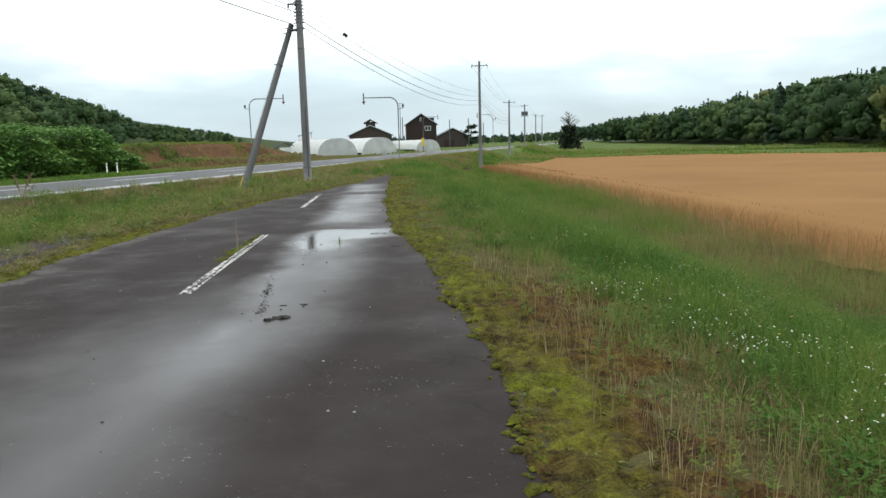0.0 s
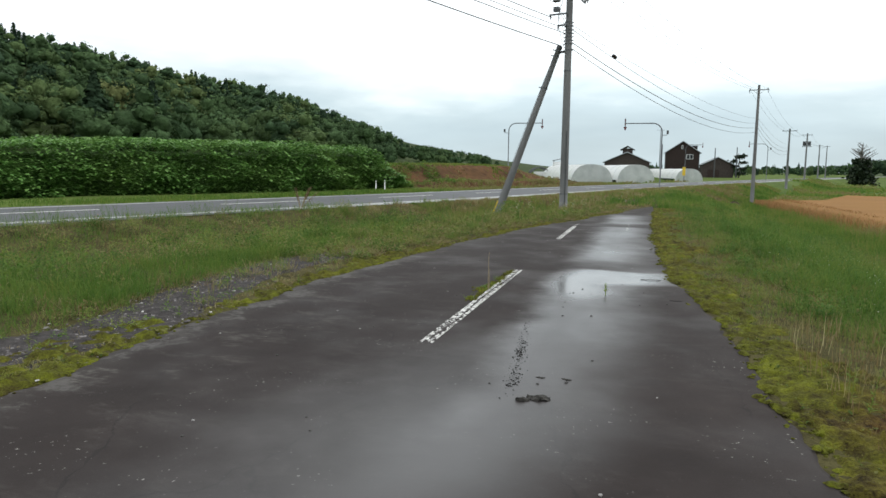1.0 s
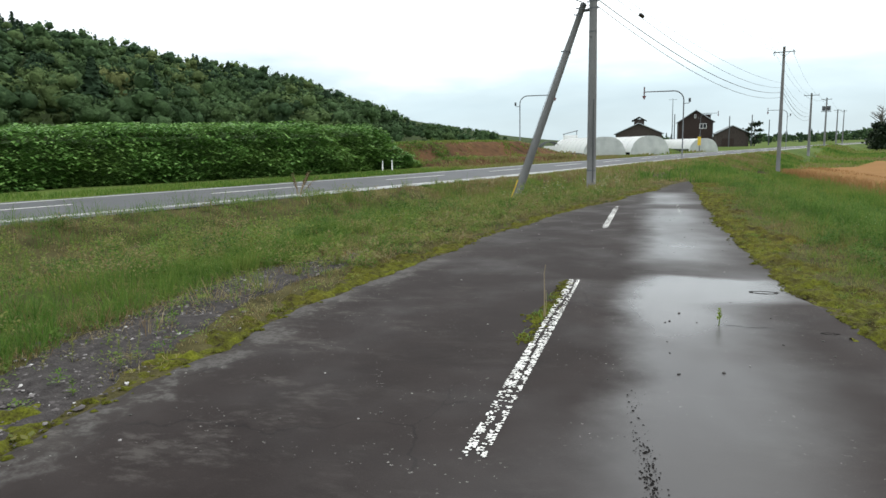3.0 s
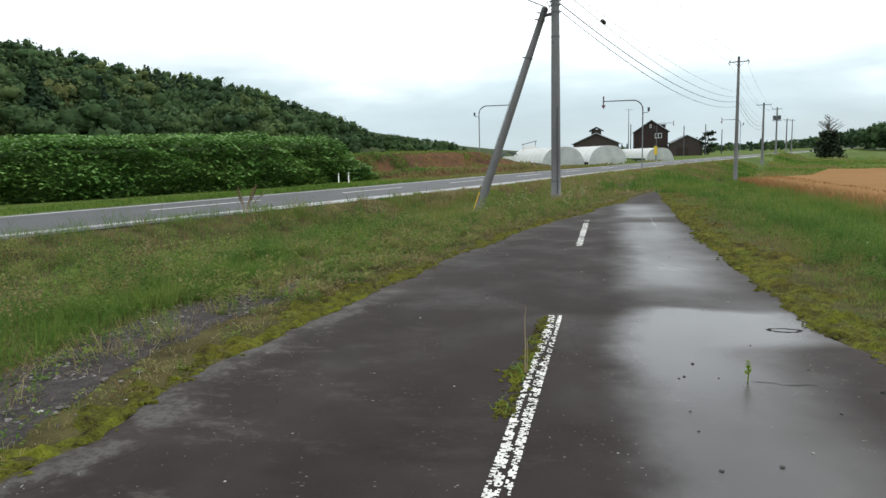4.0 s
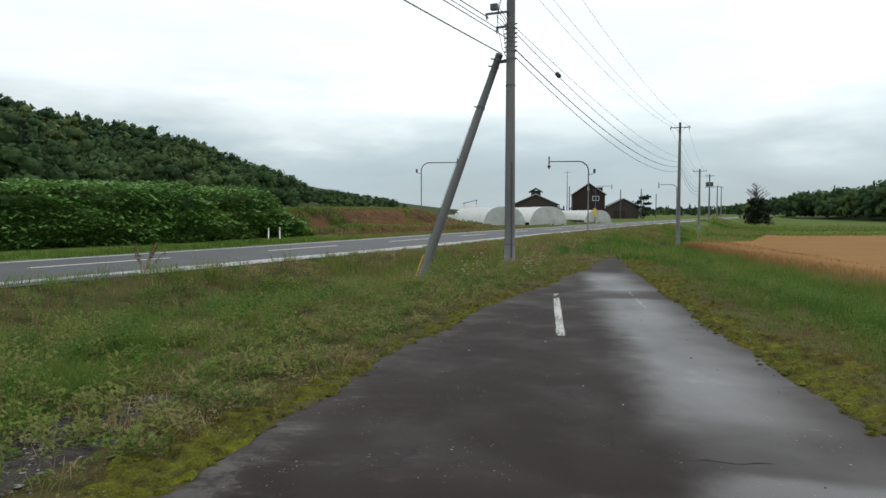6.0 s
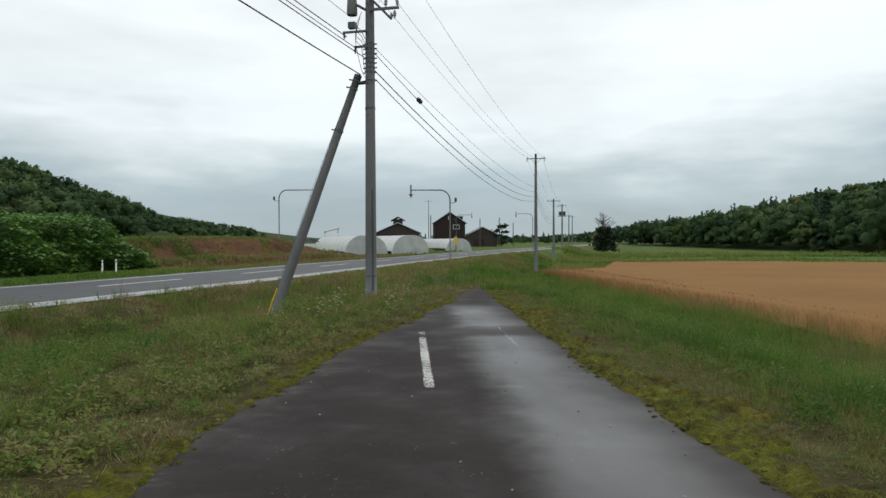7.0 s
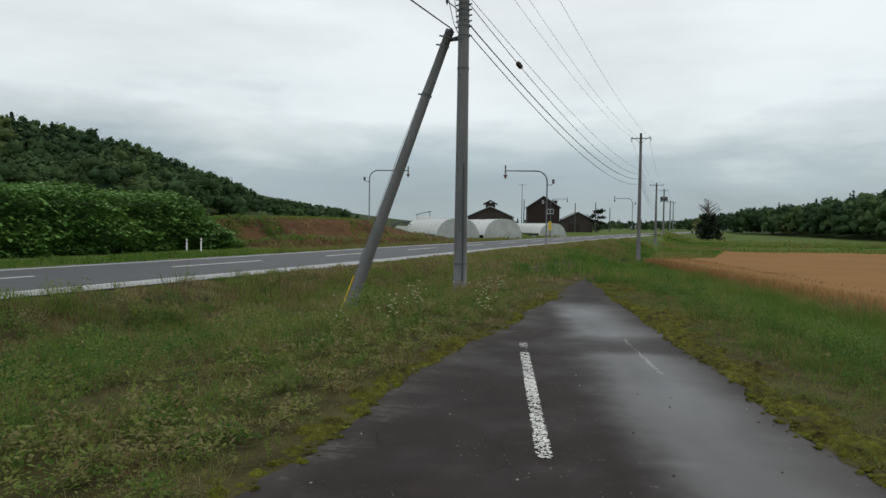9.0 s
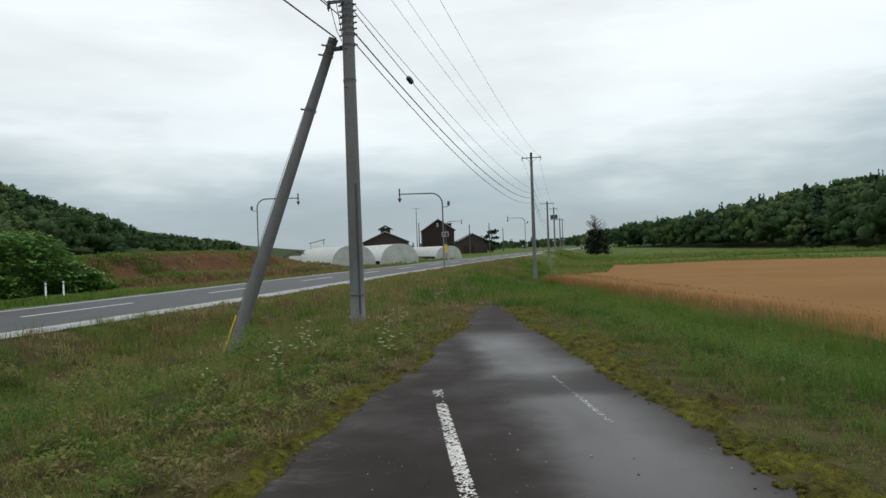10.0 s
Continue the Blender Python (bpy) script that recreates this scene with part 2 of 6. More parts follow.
GRAVEL = gravel()
BEDSTONE = plain("crushed_stone_bed", (0.012, 0.010, 0.010), (0.085, 0.077, 0.075), 9, 0.9, fine=60, bump=1.0, dist=0.02, spec=0.1)
CONCRETE = plain("pole_concrete", (0.11, 0.113, 0.115), (0.225, 0.228, 0.228), 1.6, 0.8, fine=40, stretch=(1, 1, 0.25), spec=0.25)
STEEL = plain("galvanised_steel", (0.065, 0.072, 0.08), (0.14, 0.15, 0.16), 5, 0.5, 0.3, fine=50)
DARKSTEEL = plain("dark_painted_steel", (0.05, 0.055, 0.06), (0.10, 0.105, 0.11), 5, 0.5, 0.3, fine=50)
CABLE = plain("black_cable", (0.012, 0.012, 0.013), (0.03, 0.03, 0.03), 8, 0.5, bump=0)
PORCELAIN = plain("grey_porcelain", (0.14, 0.14, 0.145), (0.30, 0.30, 0.30), 9, 0.25, bump=0)
YELLOW = plain("yellow_plastic", (0.62, 0.40, 0.02), (0.80, 0.56, 0.05), 6, 0.5)
REDSIGN = plain("faded_red_paint", (0.09, 0.02, 0.02), (0.16, 0.035, 0.035), 6, 0.6)
PIPE = plain("white_pipe", (0.45, 0.46, 0.46), (0.62, 0.63, 0.63), 5, 0.5)
ARROW = plain("weathered_arrow_plate", (0.10, 0.10, 0.105), (0.20, 0.20, 0.21), 6, 0.6)
WHITE = plain("white_painted_metal", (0.66, 0.67, 0.67), (0.82, 0.82, 0.81), 5, 0.5)
CLADDING = boards("dark_brown_boarding", (0.018, 0.012, 0.010), (0.055, 0.036, 0.030))
BARNWOOD = boards("grey_brown_boarding", (0.03, 0.024, 0.021), (0.085, 0.066, 0.058))
ROOFMETAL = plain("dark_sheet_roof", (0.03, 0.033, 0.037), (0.075, 0.08, 0.085), 1.2, 0.5, 0.2, fine=9)
ROOFLIGHT = plain("pale_roof_trim", (0.22, 0.26, 0.29), (0.38, 0.42, 0.45), 1.2, 0.5, 0.1, fine=9)
FILM = film_plastic("greenhouse_film", (0.86, 0.88, 0.875), (0.94, 0.95, 0.945))
ENDFILM = film_plastic("grey_end_film", (0.46, 0.49, 0.49), (0.66, 0.68, 0.675))
BARK = plain("bark", (0.05, 0.042, 0.035), (0.14, 0.12, 0.10), 4, 0.9, fine=20, stretch=(1, 1, 0.3), bump=0.8, dist=0.03)
DEADWOOD = plain("dead_wood", (0.11, 0.10, 0.095), (0.22, 0.21, 0.20), 4, 0.9, fine=20)
def moss():
    """Moss mat: yellow-green cushions among olive and brown."""
    s = Shade("moss", 0.95, 0, 0.1)
    a, b, c = s.noise(1.6, 4, 0.6), s.noise(9, 4, 0.65), s.noise(55, 3, 0.6)
    k = s.math("MULTIPLY_ADD", c, 0.35, s.math("MULTIPLY_ADD", b, 0.6, s.math("MULTIPLY", a, 0.35)))
    green = s.ramp(k, [(0.47, (0.014, 0.011, 0.006)), (0.55, (0.048, 0.042, 0.010)), (0.65, (0.080, 0.086, 0.012)), (0.76, (0.132, 0.144, 0.014)), (0.88, (0.20, 0.205, 0.028))])
    brown = s.ramp(k, [(0.50, (0.012, 0.008, 0.006)), (0.60, (0.050, 0.026, 0.011)), (0.70, (0.095, 0.058, 0.018)), (0.82, (0.150, 0.125, 0.024))])
    t = s.node("ShaderNodeAttribute")
    t.attribute_name = "tint"
    s.color(s.mix(t.outputs["Fac"], green, brown))
    s.bump(s.math("MULTIPLY_ADD", c, 0.7, b), 1.0, 0.035)
    return s.mat


MOSS = moss()
def meadow():
    """Grass whose tufts run from lush green over olive to straw and reddish brown, by the attribute tint."""
    s = Shade("meadow_grass", 0.7, 0, 0.12)
    a = s.node("ShaderNodeAttribute")
    a.attribute_name = "tint"
    f = s.math("MULTIPLY_ADD", s.island(), 0.16, s.math("SUBTRACT", a.outputs["Fac"], 0.08))
    c = s.ramp(f, [(0.0, (0.046, 0.108, 0.018)), (0.22, (0.095, 0.180, 0.032)), (0.42, (0.160, 0.222, 0.046)), (0.56, (0.200, 0.212, 0.058)), (0.7, (0.235, 0.215, 0.098)), (0.84, (0.175, 0.108, 0.050)), (1.0, (0.40, 0.35, 0.19))])
    s.color(c)
    t = s.node("ShaderNodeBsdfTranslucent")
    s.link(c, t.inputs["Color"])
    m = s.node("ShaderNodeMixShader", Fac=0.4)
    s.link(s.b.outputs[0], m.inputs[1]), s.link(t.outputs[0], m.inputs[2])
    s.link(m.outputs[0], s.out.inputs[0])
    return s.mat


MEADOW = meadow()
GRASS = leafy("green_sprouts", [(0.0, (0.08, 0.16, 0.025)), (1.0, (0.20, 0.30, 0.07))], 0.5, 0.55, 0.3)
WEED = leafy("broad_weed_leaves", [(0.0, (0.04, 0.07, 0.014)), (0.6, (0.10, 0.14, 0.028)), (1.0, (0.19, 0.17, 0.055))], 0.9, 0.8, 0.25, (0.16, 0.105, 0.05), 0.5)
KNOTWEED = leafy("knotweed_leaves", [(0.0, (0.06, 0.15, 0.030)), (0.5, (0.125, 0.265, 0.056)), (1.0, (0.23, 0.39, 0.12))], 0.25, 0.5, 0.3, (0.15, 0.24, 0.05), 0.35)
# leaf green darkened: the thicket's inner shade is put into this colour
INNER = plain("inner_leaf_shade", (0.02, 0.045, 0.012), (0.06, 0.105, 0.028), 2.5, 0.9, fine=12, bump=0.8, dist=0.1, spec=0.1)
WHEAT = leafy("ripe_wheat", [(0.0, (0.25, 0.14, 0.058)), (0.5, (0.30, 0.168, 0.07)), (1.0, (0.35, 0.20, 0.088))], 0.05, 0.7, 0.35, (0.26, 0.145, 0.06), 0.5)
NEEDLES = leafy("dark_needles", [(0.0, (0.008, 0.018, 0.008)), (1.0, (0.03, 0.045, 0.02))], 0.3, 0.6, 0.1)
YOUNG = leafy("young_sprout", [(0.0, (0.16, 0.24, 0.03)), (1.0, (0.32, 0.40, 0.07))], 0.5, 0.6, 0.4)
PETAL = leafy("white_petals", [(0.0, (0.50, 0.50, 0.40)), (1.0, (0.78, 0.78, 0.70))], 1, 0.6, 0.3)
PETALYELLOW = leafy("yellow_petals", [(0.0, (0.62, 0.42, 0.03)), (1.0, (0.8, 0.6, 0.08))], 1, 0.6, 0.3)
PEBBLE = plain("dark_stone", (0.018, 0.016, 0.015), (0.06, 0.055, 0.05), 30, 0.6, fine=90)
MUD = plain("mud", (0.008, 0.007, 0.006), (0.030, 0.026, 0.02), 25, 0.85, fine=90, bump=0.8)
TAR = plain("dark_tar", (0.008, 0.008, 0.008), (0.03, 0.028, 0.027), 20, 0.95, fine=90, spec=0.03)
STRAW = plain("dry_stalk", (0.22, 0.17, 0.10), (0.36, 0.29, 0.18), 20, 0.8)


def window_glass():
    s = Shade("window_glass", 0.08, 0, 0.5)
    s.set("Base Color", (0.03, 0.035, 0.04, 1))
    return s.mat


GLASS = window_glass()


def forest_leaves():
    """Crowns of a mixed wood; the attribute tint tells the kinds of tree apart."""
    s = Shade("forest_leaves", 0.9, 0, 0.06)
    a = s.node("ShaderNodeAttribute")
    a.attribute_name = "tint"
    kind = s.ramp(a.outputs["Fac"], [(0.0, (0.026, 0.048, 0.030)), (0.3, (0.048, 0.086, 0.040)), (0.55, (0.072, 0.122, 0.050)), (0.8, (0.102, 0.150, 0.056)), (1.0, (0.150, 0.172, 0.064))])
    # broad noise paints the shading of leaf clusters into the colour
    clump_shade = s.noise(0.55, 5, 0.65)
    each = s.math("MULTIPLY", s.span(s.island(), 0.0, 1.0, 0.86, 1.14), s.span(clump_shade, 0.3, 0.7, 0.75, 1.25))
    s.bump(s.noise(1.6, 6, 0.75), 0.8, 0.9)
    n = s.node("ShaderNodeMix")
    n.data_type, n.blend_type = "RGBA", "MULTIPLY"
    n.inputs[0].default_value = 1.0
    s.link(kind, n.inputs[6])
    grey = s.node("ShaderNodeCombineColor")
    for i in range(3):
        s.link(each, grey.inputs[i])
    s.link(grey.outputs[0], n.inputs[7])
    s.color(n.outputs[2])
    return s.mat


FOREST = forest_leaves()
SEED = leafy("rusty_seeds", [(0.0, (0.07, 0.045, 0.025)), (1.0, (0.16, 0.10, 0.06))], 1.0, 0.8, 0.1)


# ---- building helpers ----
def mesh_of(name, bm):
    me = bpy.data.meshes.new(name)
    bm.to_mesh(me)
    bm.free()
    return me


def part(name, bm, material, parent, label="", smooth=False):
    me = mesh_of(name, bm) if isinstance(bm, bmesh.types.BMesh) else bm
    if material:
        me.materials.append(material)
    if smooth:
        me.shade_smooth()
    ob = new(name, me)
    if parent:
        ob.parent = parent
    if label:
        ob["label"] = label
    return ob


def thing(name, label, category, m=None, group=""):
    ob = new(name)
    ob.empty_display_size = 0.2
    if m is not None:
        ob.matrix_world = m
    return tagged(ob, label, category, group)


def box(bm, x0, x1, y0, y1, z0, z1):
    vs = [bm.verts.new((x, y, z)) for z in (z0, z1) for y in (y0, y1) for x in (x0, x1)]
    for f in ((0, 2, 3, 1), (4, 5, 7, 6), (0, 1, 5, 4), (2, 6, 7, 3), (0, 4, 6, 2), (1, 3, 7, 5)):
        bm.faces.new([vs[i] for i in f])
    return bm


def tube(bm, points, radii, n=10, caps=True):
    """A tube through points with a radius at each."""
    pts = [Vector(p) for p in points]
    rr = radii if isinstance(radii, (list, tuple)) else [radii] * len(pts)
    rings = []
    for i, p in enumerate(pts):
        d = (pts[min(i + 1, len(pts) - 1)] - pts[max(i - 1, 0)]).normalized()
        side = d.cross(Vector((0, 0, 1)) if abs(d.z) < 0.9 else Vector((0, 1, 0))).normalized()
        up = side.cross(d)
        rings.append([bm.verts.new(p + (side * math.cos(a) + up * math.sin(a)) * rr[i]) for a in (2 * math.pi * k / n for k in range(n))])
    for a, b in zip(rings, rings[1:]):
        for k in range(n):
            bm.faces.new((a[k], a[(k + 1) % n], b[(k + 1) % n], b[k]))
    if caps:
        bm.faces.new(rings[0]), bm.faces.new(rings[-1][::-1])
    return bm


def B():
    return bmesh.new()


def np_mesh(name, verts, faces, material, mats=None, smooth=False, tint=None, rim=None):
    """A mesh from arrays: verts (n, 3), faces (m, 3 or 4)."""
    verts, faces = np.asarray(verts, np.float32), np.asarray(faces, np.int32)
    me = bpy.data.meshes.new(name)
    m, k = faces.shape
    me.vertices.add(len(verts)), me.loops.add(m * k), me.polygons.add(m)
    me.vertices.foreach_set("co", verts.ravel())
    me.loops.foreach_set("vertex_index", faces.ravel())
    me.polygons.foreach_set("loop_start", np.arange(0, m * k, k, dtype=np.int32))
    for mt in material if isinstance(material, (list, tuple)) else [material]:
        me.materials.append(mt)
    if mats is not None:
        me.polygons.foreach_set("material_index", np.asarray(mats, np.int32))
    if smooth:
        me.polygons.foreach_set("use_smooth", np.ones(m, bool))
    if tint is not None:
        me.attributes.new("tint", "FLOAT", "FACE").data.foreach_set("value", np.asarray(tint, np.float32))
    if rim is not None:
        me.attributes.new("rim", "FLOAT", "POINT").data.foreach_set("value", np.asarray(rim, np.float32))
    me.update(calc_edges=True)
    return me


def stuff(name, me, label, category):
    return tagged(new(name, me), label, category, kind="stuff")


def smooth(v, a, b):
    k = np.clip((np.asarray(v, float) - a) / (b - a), 0, 1)
    return k * k * (3 - 2 * k)


def wavy(x, y, scale, seed=0):
    """Cheap smooth noise, about -1 to 1."""
    s = seed * 1.7
    return (np.sin(x / scale + 1.3 * np.sin(y / scale * 0.7 + s) + s) + np.sin(y / scale * 1.3 + 1.1 * np.sin(x / scale * 0.8 - s) + 2 * s)
            + np.sin((x + y) / scale * 0.61 + 3 * s)) / 3


_lattice = np.random.default_rng(77).random((257, 257))


def patchy(x, y, scale, seed=0, octaves=3):
    """Irregular patches (value noise), about -1 to 1."""
    x, y = np.asarray(x, float), np.asarray(y, float)
    out, amp = 0.0, 1.0
    for k in range(octaves):
        u, v = x / scale * 2 ** k + 13.7 * seed + 5.1 * k, y / scale * 2 ** k + 7.9 * seed + 3.3 * k
        i, j = np.floor(u).astype(int), np.floor(v).astype(int)
        fu, fv = u - i, v - j
        fu, fv = fu * fu * (3 - 2 * fu), fv * fv * (3 - 2 * fv)
        a, b, c, d = (_lattice[(j + q) % 256, (i + w) % 256] for q, w in ((0, 0), (0, 1), (1, 0), (1, 1)))
        out = out + amp * ((a * (1 - fu) + b * fu) * (1 - fv) + (c * (1 - fu) + d * fu) * fv - 0.5) * 2
        amp *= 0.55
    return out / 1.25


# ---- plan of the place ----
RY = np.array([-200, -60, -30, 0, 12, 22, 33, 42, 53, 61, 71, 90, 100, 141, 200, 300, 500, 1200], float)
RX = np.array([-86, -39.3, -29.2, -19.1, -15.1, -11.75, -8.35, -6.0, -2.8, -0.3, 2.9, 8.9, 12.1, 25.5, 46, 82, 155, 420], float)
_fy = np.arange(-200, 1200, 1.0)
_fx = np.interp(_fy, RY, RX)
for _ in range(3):
    _fx = np.convolve(np.pad(_fx, 5, mode="reflect", reflect_type="odd"), np.ones(11) / 11, "valid")


def road_x(y):
    return np.interp(y, _fy, _fx)


def road_slope(y):
    return (road_x(np.asarray(y) + 1.0) - road_x(np.asarray(y) - 1.0)) / 2


LY = np.array([-60, -9, -6.8, -5.6, -4.8, -1.9, 0.7, 1.6, 3.8, 8.1, 11.6, 13.6, 16.2, 17.5, 20.2, 21.9])
LX = np.array([-2.5, -2.5, -2.33, -2.45, -2.58, -2.5, -2.27, -2.15, -1.9, -1.15, -0.15, 0.3, 1.0, 1.2, 1.85, 2.3])
PY = np.array([-60, -9.5, -6.4, -3.7, -0.6, 2.3, 6.7, 14.8, 20, 21.6])
PX = np.array([3.05, 3.0, 2.9, 2.78, 2.40, 2.2, 2.14, 2.22, 2.32, 2.34])
PATH_END = 21.9


def path_left(y):
    return np.interp(y, LY, LX)


def path_right(y):
    return np.interp(y, PY, PX)


def left_ridge(u):
    """Height of the wooded ridge beyond the road, along the road."""
    return np.interp(u, [-400, 60, 160, 255, 360, 430, 590, 760, 1200], [56, 51, 42, 30, 17, 9, 0, 0, 0])


def ground_z(x, y):
    x, y = np.asarray(x, float), np.asarray(y, float)
    rx = road_x(y)
    s = x - rx
    clear = np.maximum(np.maximum(path_left(y) - x, x - path_right(y)), (y - PATH_END) * 1.0)
    z = 0.02 * wavy(x, y, 1.3, 1) * smooth(clear, 0.3, 1.2) - 0.003
    # the bank down to the field
    xe = np.maximum(3.4, rx + 5.6)
    z = z - 1.6 * smooth(x - xe, 0, 7.2) * smooth(y, -400, -60)
    # the shallow dip between lane and road
    span = np.maximum(path_left(y) - rx - 3.9, 1.0)
    dip = np.clip(1 - np.abs((x - path_left(y) + 0.60 * span) / (0.39 * span)), 0, 1) * smooth(y, 30, 19)
    z = z - np.interp(y, [-10, 4, 14, 19], [0.42, 0.45, 0.66, 0.66]) * smooth(dip, 0, 0.75)
    # beyond the road: rising ground, the dug earth bank, the yard
    z = z + 0.05 * smooth(-s, 5, 9)
    w = 0.5 * wavy(y, y * 0, 3.2, 4) + 0.2 * wavy(y, y * 0, 1.1, 2)
    cut = smooth(y, 38, 44) * smooth(y, 72, 60)
    z = z + cut * (0.55 * smooth(-s + 0.5 * w, 6.9, 7.7) + (1.42 + 0.2 * wavy(x, y, 4.5, 3)) * smooth(-s + w, 9.2, 12.4) - 0.12 * smooth(-s, 5, 6.5))
    z = z + (0.75 * smooth(x, -4.5, -12) + 0.2 * wavy(x, y, 5, 6)) * smooth(-s, 8, 13) * smooth(y, 62, 72) * smooth(y, 108, 92)
    z = z - 0.55 * smooth(-s, 6, 13) * smooth(y, 68, 82) * smooth(y, 178, 160) * smooth(x, -18, -11) - 0.8 * smooth(-s, 5, 14) * smooth(y, 92, 114) * smooth(y, 178, 160)
    # the wooded hills
    d = np.hypot(x, y)
    th = radians(15)
    u, v = y * math.cos(th) + x * math.sin(th), -(x * math.cos(th) - y * math.sin(th))
    z = z + left_ridge(u) * smooth(v, 95, 290) * (1 + 0.10 * wavy(x, y, 60, 2)) * smooth(v, 900, 500)
    e = x - (104 + (y - 148) * 0.15)
    z = z + smooth(e, 0, 120) * np.interp(y, [-200, 100, 200, 300, 420, 600, 900], [24, 22, 21, 20, 15, 8, 4]) * (1 + 0.2 * wavy(x, y, 45, 5))
    z = z - 0.06 * ((np.abs(s) < 4.0) & (y < 1150)) - 0.05 * ((x > path_left(y) + 0.7) & (x < path_right(y) - 0.7) & (y < PATH_END - 1.2))
    return z


def gz(x, y):
    return float(ground_z(x, y))


# ---- ground ----
def steps(spans):
    out = []
    for a, b, st in spans:
        out.extend(np.arange(a, b, st))
    return np.array(out + [spans[-1][1]])


gx = steps([(-3000, -1000, 250), (-1000, -400, 40), (-400, -120, 12), (-120, -40, 4), (-40, -24, 1.0), (-24, -6, 0.35), (-6, 16, 0.5), (16, 60, 1.5), (60, 300, 8), (300, 1000, 50), (1000, 3000, 250)])
gy = steps([(-3000, -600, 300), (-600, -100, 50), (-100, -20, 5), (-20, 26, 0.5), (26, 72, 0.6), (72, 100, 1.2), (100, 220, 3), (220, 800, 12), (800, 3000, 100)])
GX, GY = np.meshgrid(gx, gy)
verts = np.stack([GX, GY, ground_z(GX, GY)], -1).reshape(-1, 3)
nx, ny = len(gx), len(gy)
i0 = (np.arange(ny - 1)[:, None] * nx + np.arange(nx - 1)[None]).ravel()
quads = np.stack([i0, i0 + 1, i0 + nx + 1, i0 + nx], 1)
mid = verts[quads].mean(1)
mx, my = mid[:, 0], mid[:, 1]
ms = mx - road_x(my)
th = radians(15)
mv = -(mx * math.cos(th) - my * math.sin(th))
slot = np.ones(len(quads), int)
slot[(mx > -20) & (mx < 14) & (my < 75) & (ms > 3)] = 0
slot[(ms < -6.6 + 0.5 * wavy(mx, my, 2.0, 4)) & (ms > -12.9 + 0.5 * wavy(mx, my, 3, 1)) & (my > 40) & (my < 72)] = 2
slot[(ms < -6.3 + 0.6 * wavy(mx, my, 2.0, 4)) & (ms > -34) & (my >= 66) & (my < 110)] = 4
slot[(ms < -9) & (ms > -40) & (my >= 88) & (my < 118)] = 4
slot[(np.abs(my - 58.3 - 0.35 * (mx - 7)) < 1.6) & (mx > 4.6) & (mx < 12.3)] = 4
slot[(mv > 110) | (mx > 106 + (my - 148) * 0.15)] = 3
tagged(new("ground", np_mesh("ground", verts, quads, [VERGE, LAWN, SOIL, WOODFLOOR, TILLED], slot, smooth=True)), "uneven grassy ground of a flat valley rising to wooded hills", "ground", kind="structure")


# ---- the abandoned lane ----
def ragged(y, seed):
    return 0.05 * wavy(y, y * 0 + seed, 0.17, seed) + 0.09 * wavy(y, y * 0, 0.5, seed + 2) + 0.03 * wavy(y, y * 0, 0.055, seed + 4)


py = np.concatenate([np.arange(-40, -13, 0.5), np.arange(-13, PATH_END, 0.07)])
k = np.concatenate([[0, 0.004, 0.012, 0.025], np.linspace(0.05, 0.95, 26), [0.975, 0.988, 0.996, 1]])
cols = len(k)
lo, hi = path_left(py) + ragged(py, 3), path_right(py) + ragged(py, 5)
hi = np.maximum(hi, lo + 0.05)
X = lo[:, None] + (hi - lo)[:, None] * k[None]
Y = np.repeat(py[:, None], cols, 1)
Z = 0.012 + 0.006 * wavy(X, Y, 0.9, 2) * 0
Z[:, 0] = Z[:, -1] = -0.03
Z[:, 1] = Z[:, -2] = 0.006
verts = np.stack([X, Y, Z], -1).reshape(-1, 3)
i0 = (np.arange(len(py) - 1)[:, None] * cols + np.arange(cols - 1)[None]).ravel()
tagged(new("lane_pavement", np_mesh("lane_pavement", verts, np.stack([i0, i0 + 1, i0 + cols + 1, i0 + cols], 1), ASPHALT, rim=np.where(k[None] < 0.5, X - lo[:, None], 0.55 + hi[:, None] - X).ravel())), "abandoned dark asphalt lane, wet in its sunken half, with broken edges", "lane", kind="structure")


def flakes(name, x0, x1, y0, y1, keep, label, cell=0.013, lift=0.017, seed=1, material=None):
    """Worn paint: small flakes of a line, with gaps where it has chipped off."""
    r = np.random.default_rng(seed)
    xs, ys = np.arange(x0, x1, cell), np.arange(y0, y1, cell)
    X, Y = [a.ravel() for a in np.meshgrid(xs, ys)]
    wear = 0.5 + 0.5 * wavy(X, Y, 0.019, seed) + 0.35 * wavy(X, Y, 0.3, seed + 1)
    ok = (r.random(len(X)) * 0.6 + wear * 0.55) < keep(X, Y)
    X, Y = X[ok], Y[ok]
    n = len(X)
    c = np.array([(-1, -1), (1, -1), (1, 1), (-1, 1)]) * cell * 0.56
    v = np.zeros((n, 4, 3))
    v[:, :, 0] = X[:, None] + c[:, 0] + r.normal(0, cell * 0.16, (n, 4))
    v[:, :, 1] = Y[:, None] + c[:, 1] + r.normal(0, cell * 0.16, (n, 4))
    v[:, :, 2] = lift + r.random((n, 1)) * 0.002
    me = np_mesh(name, v.reshape(-1, 3), np.arange(4 * n).reshape(-1, 4), material or PAINT)
    return tagged(new(name, me), label, "road marking", "centre dashes of the lane", "structure")


flakes("lane_marking", -0.075, 0.048, -5.0, -0.15, lambda x, y: 0.52 - 0.36 * (np.abs(x + 0.015 + 0.02 * np.sin(y * 2)) < 0.012), "broken white centre dash, paint cracked and flaking off", seed=1)
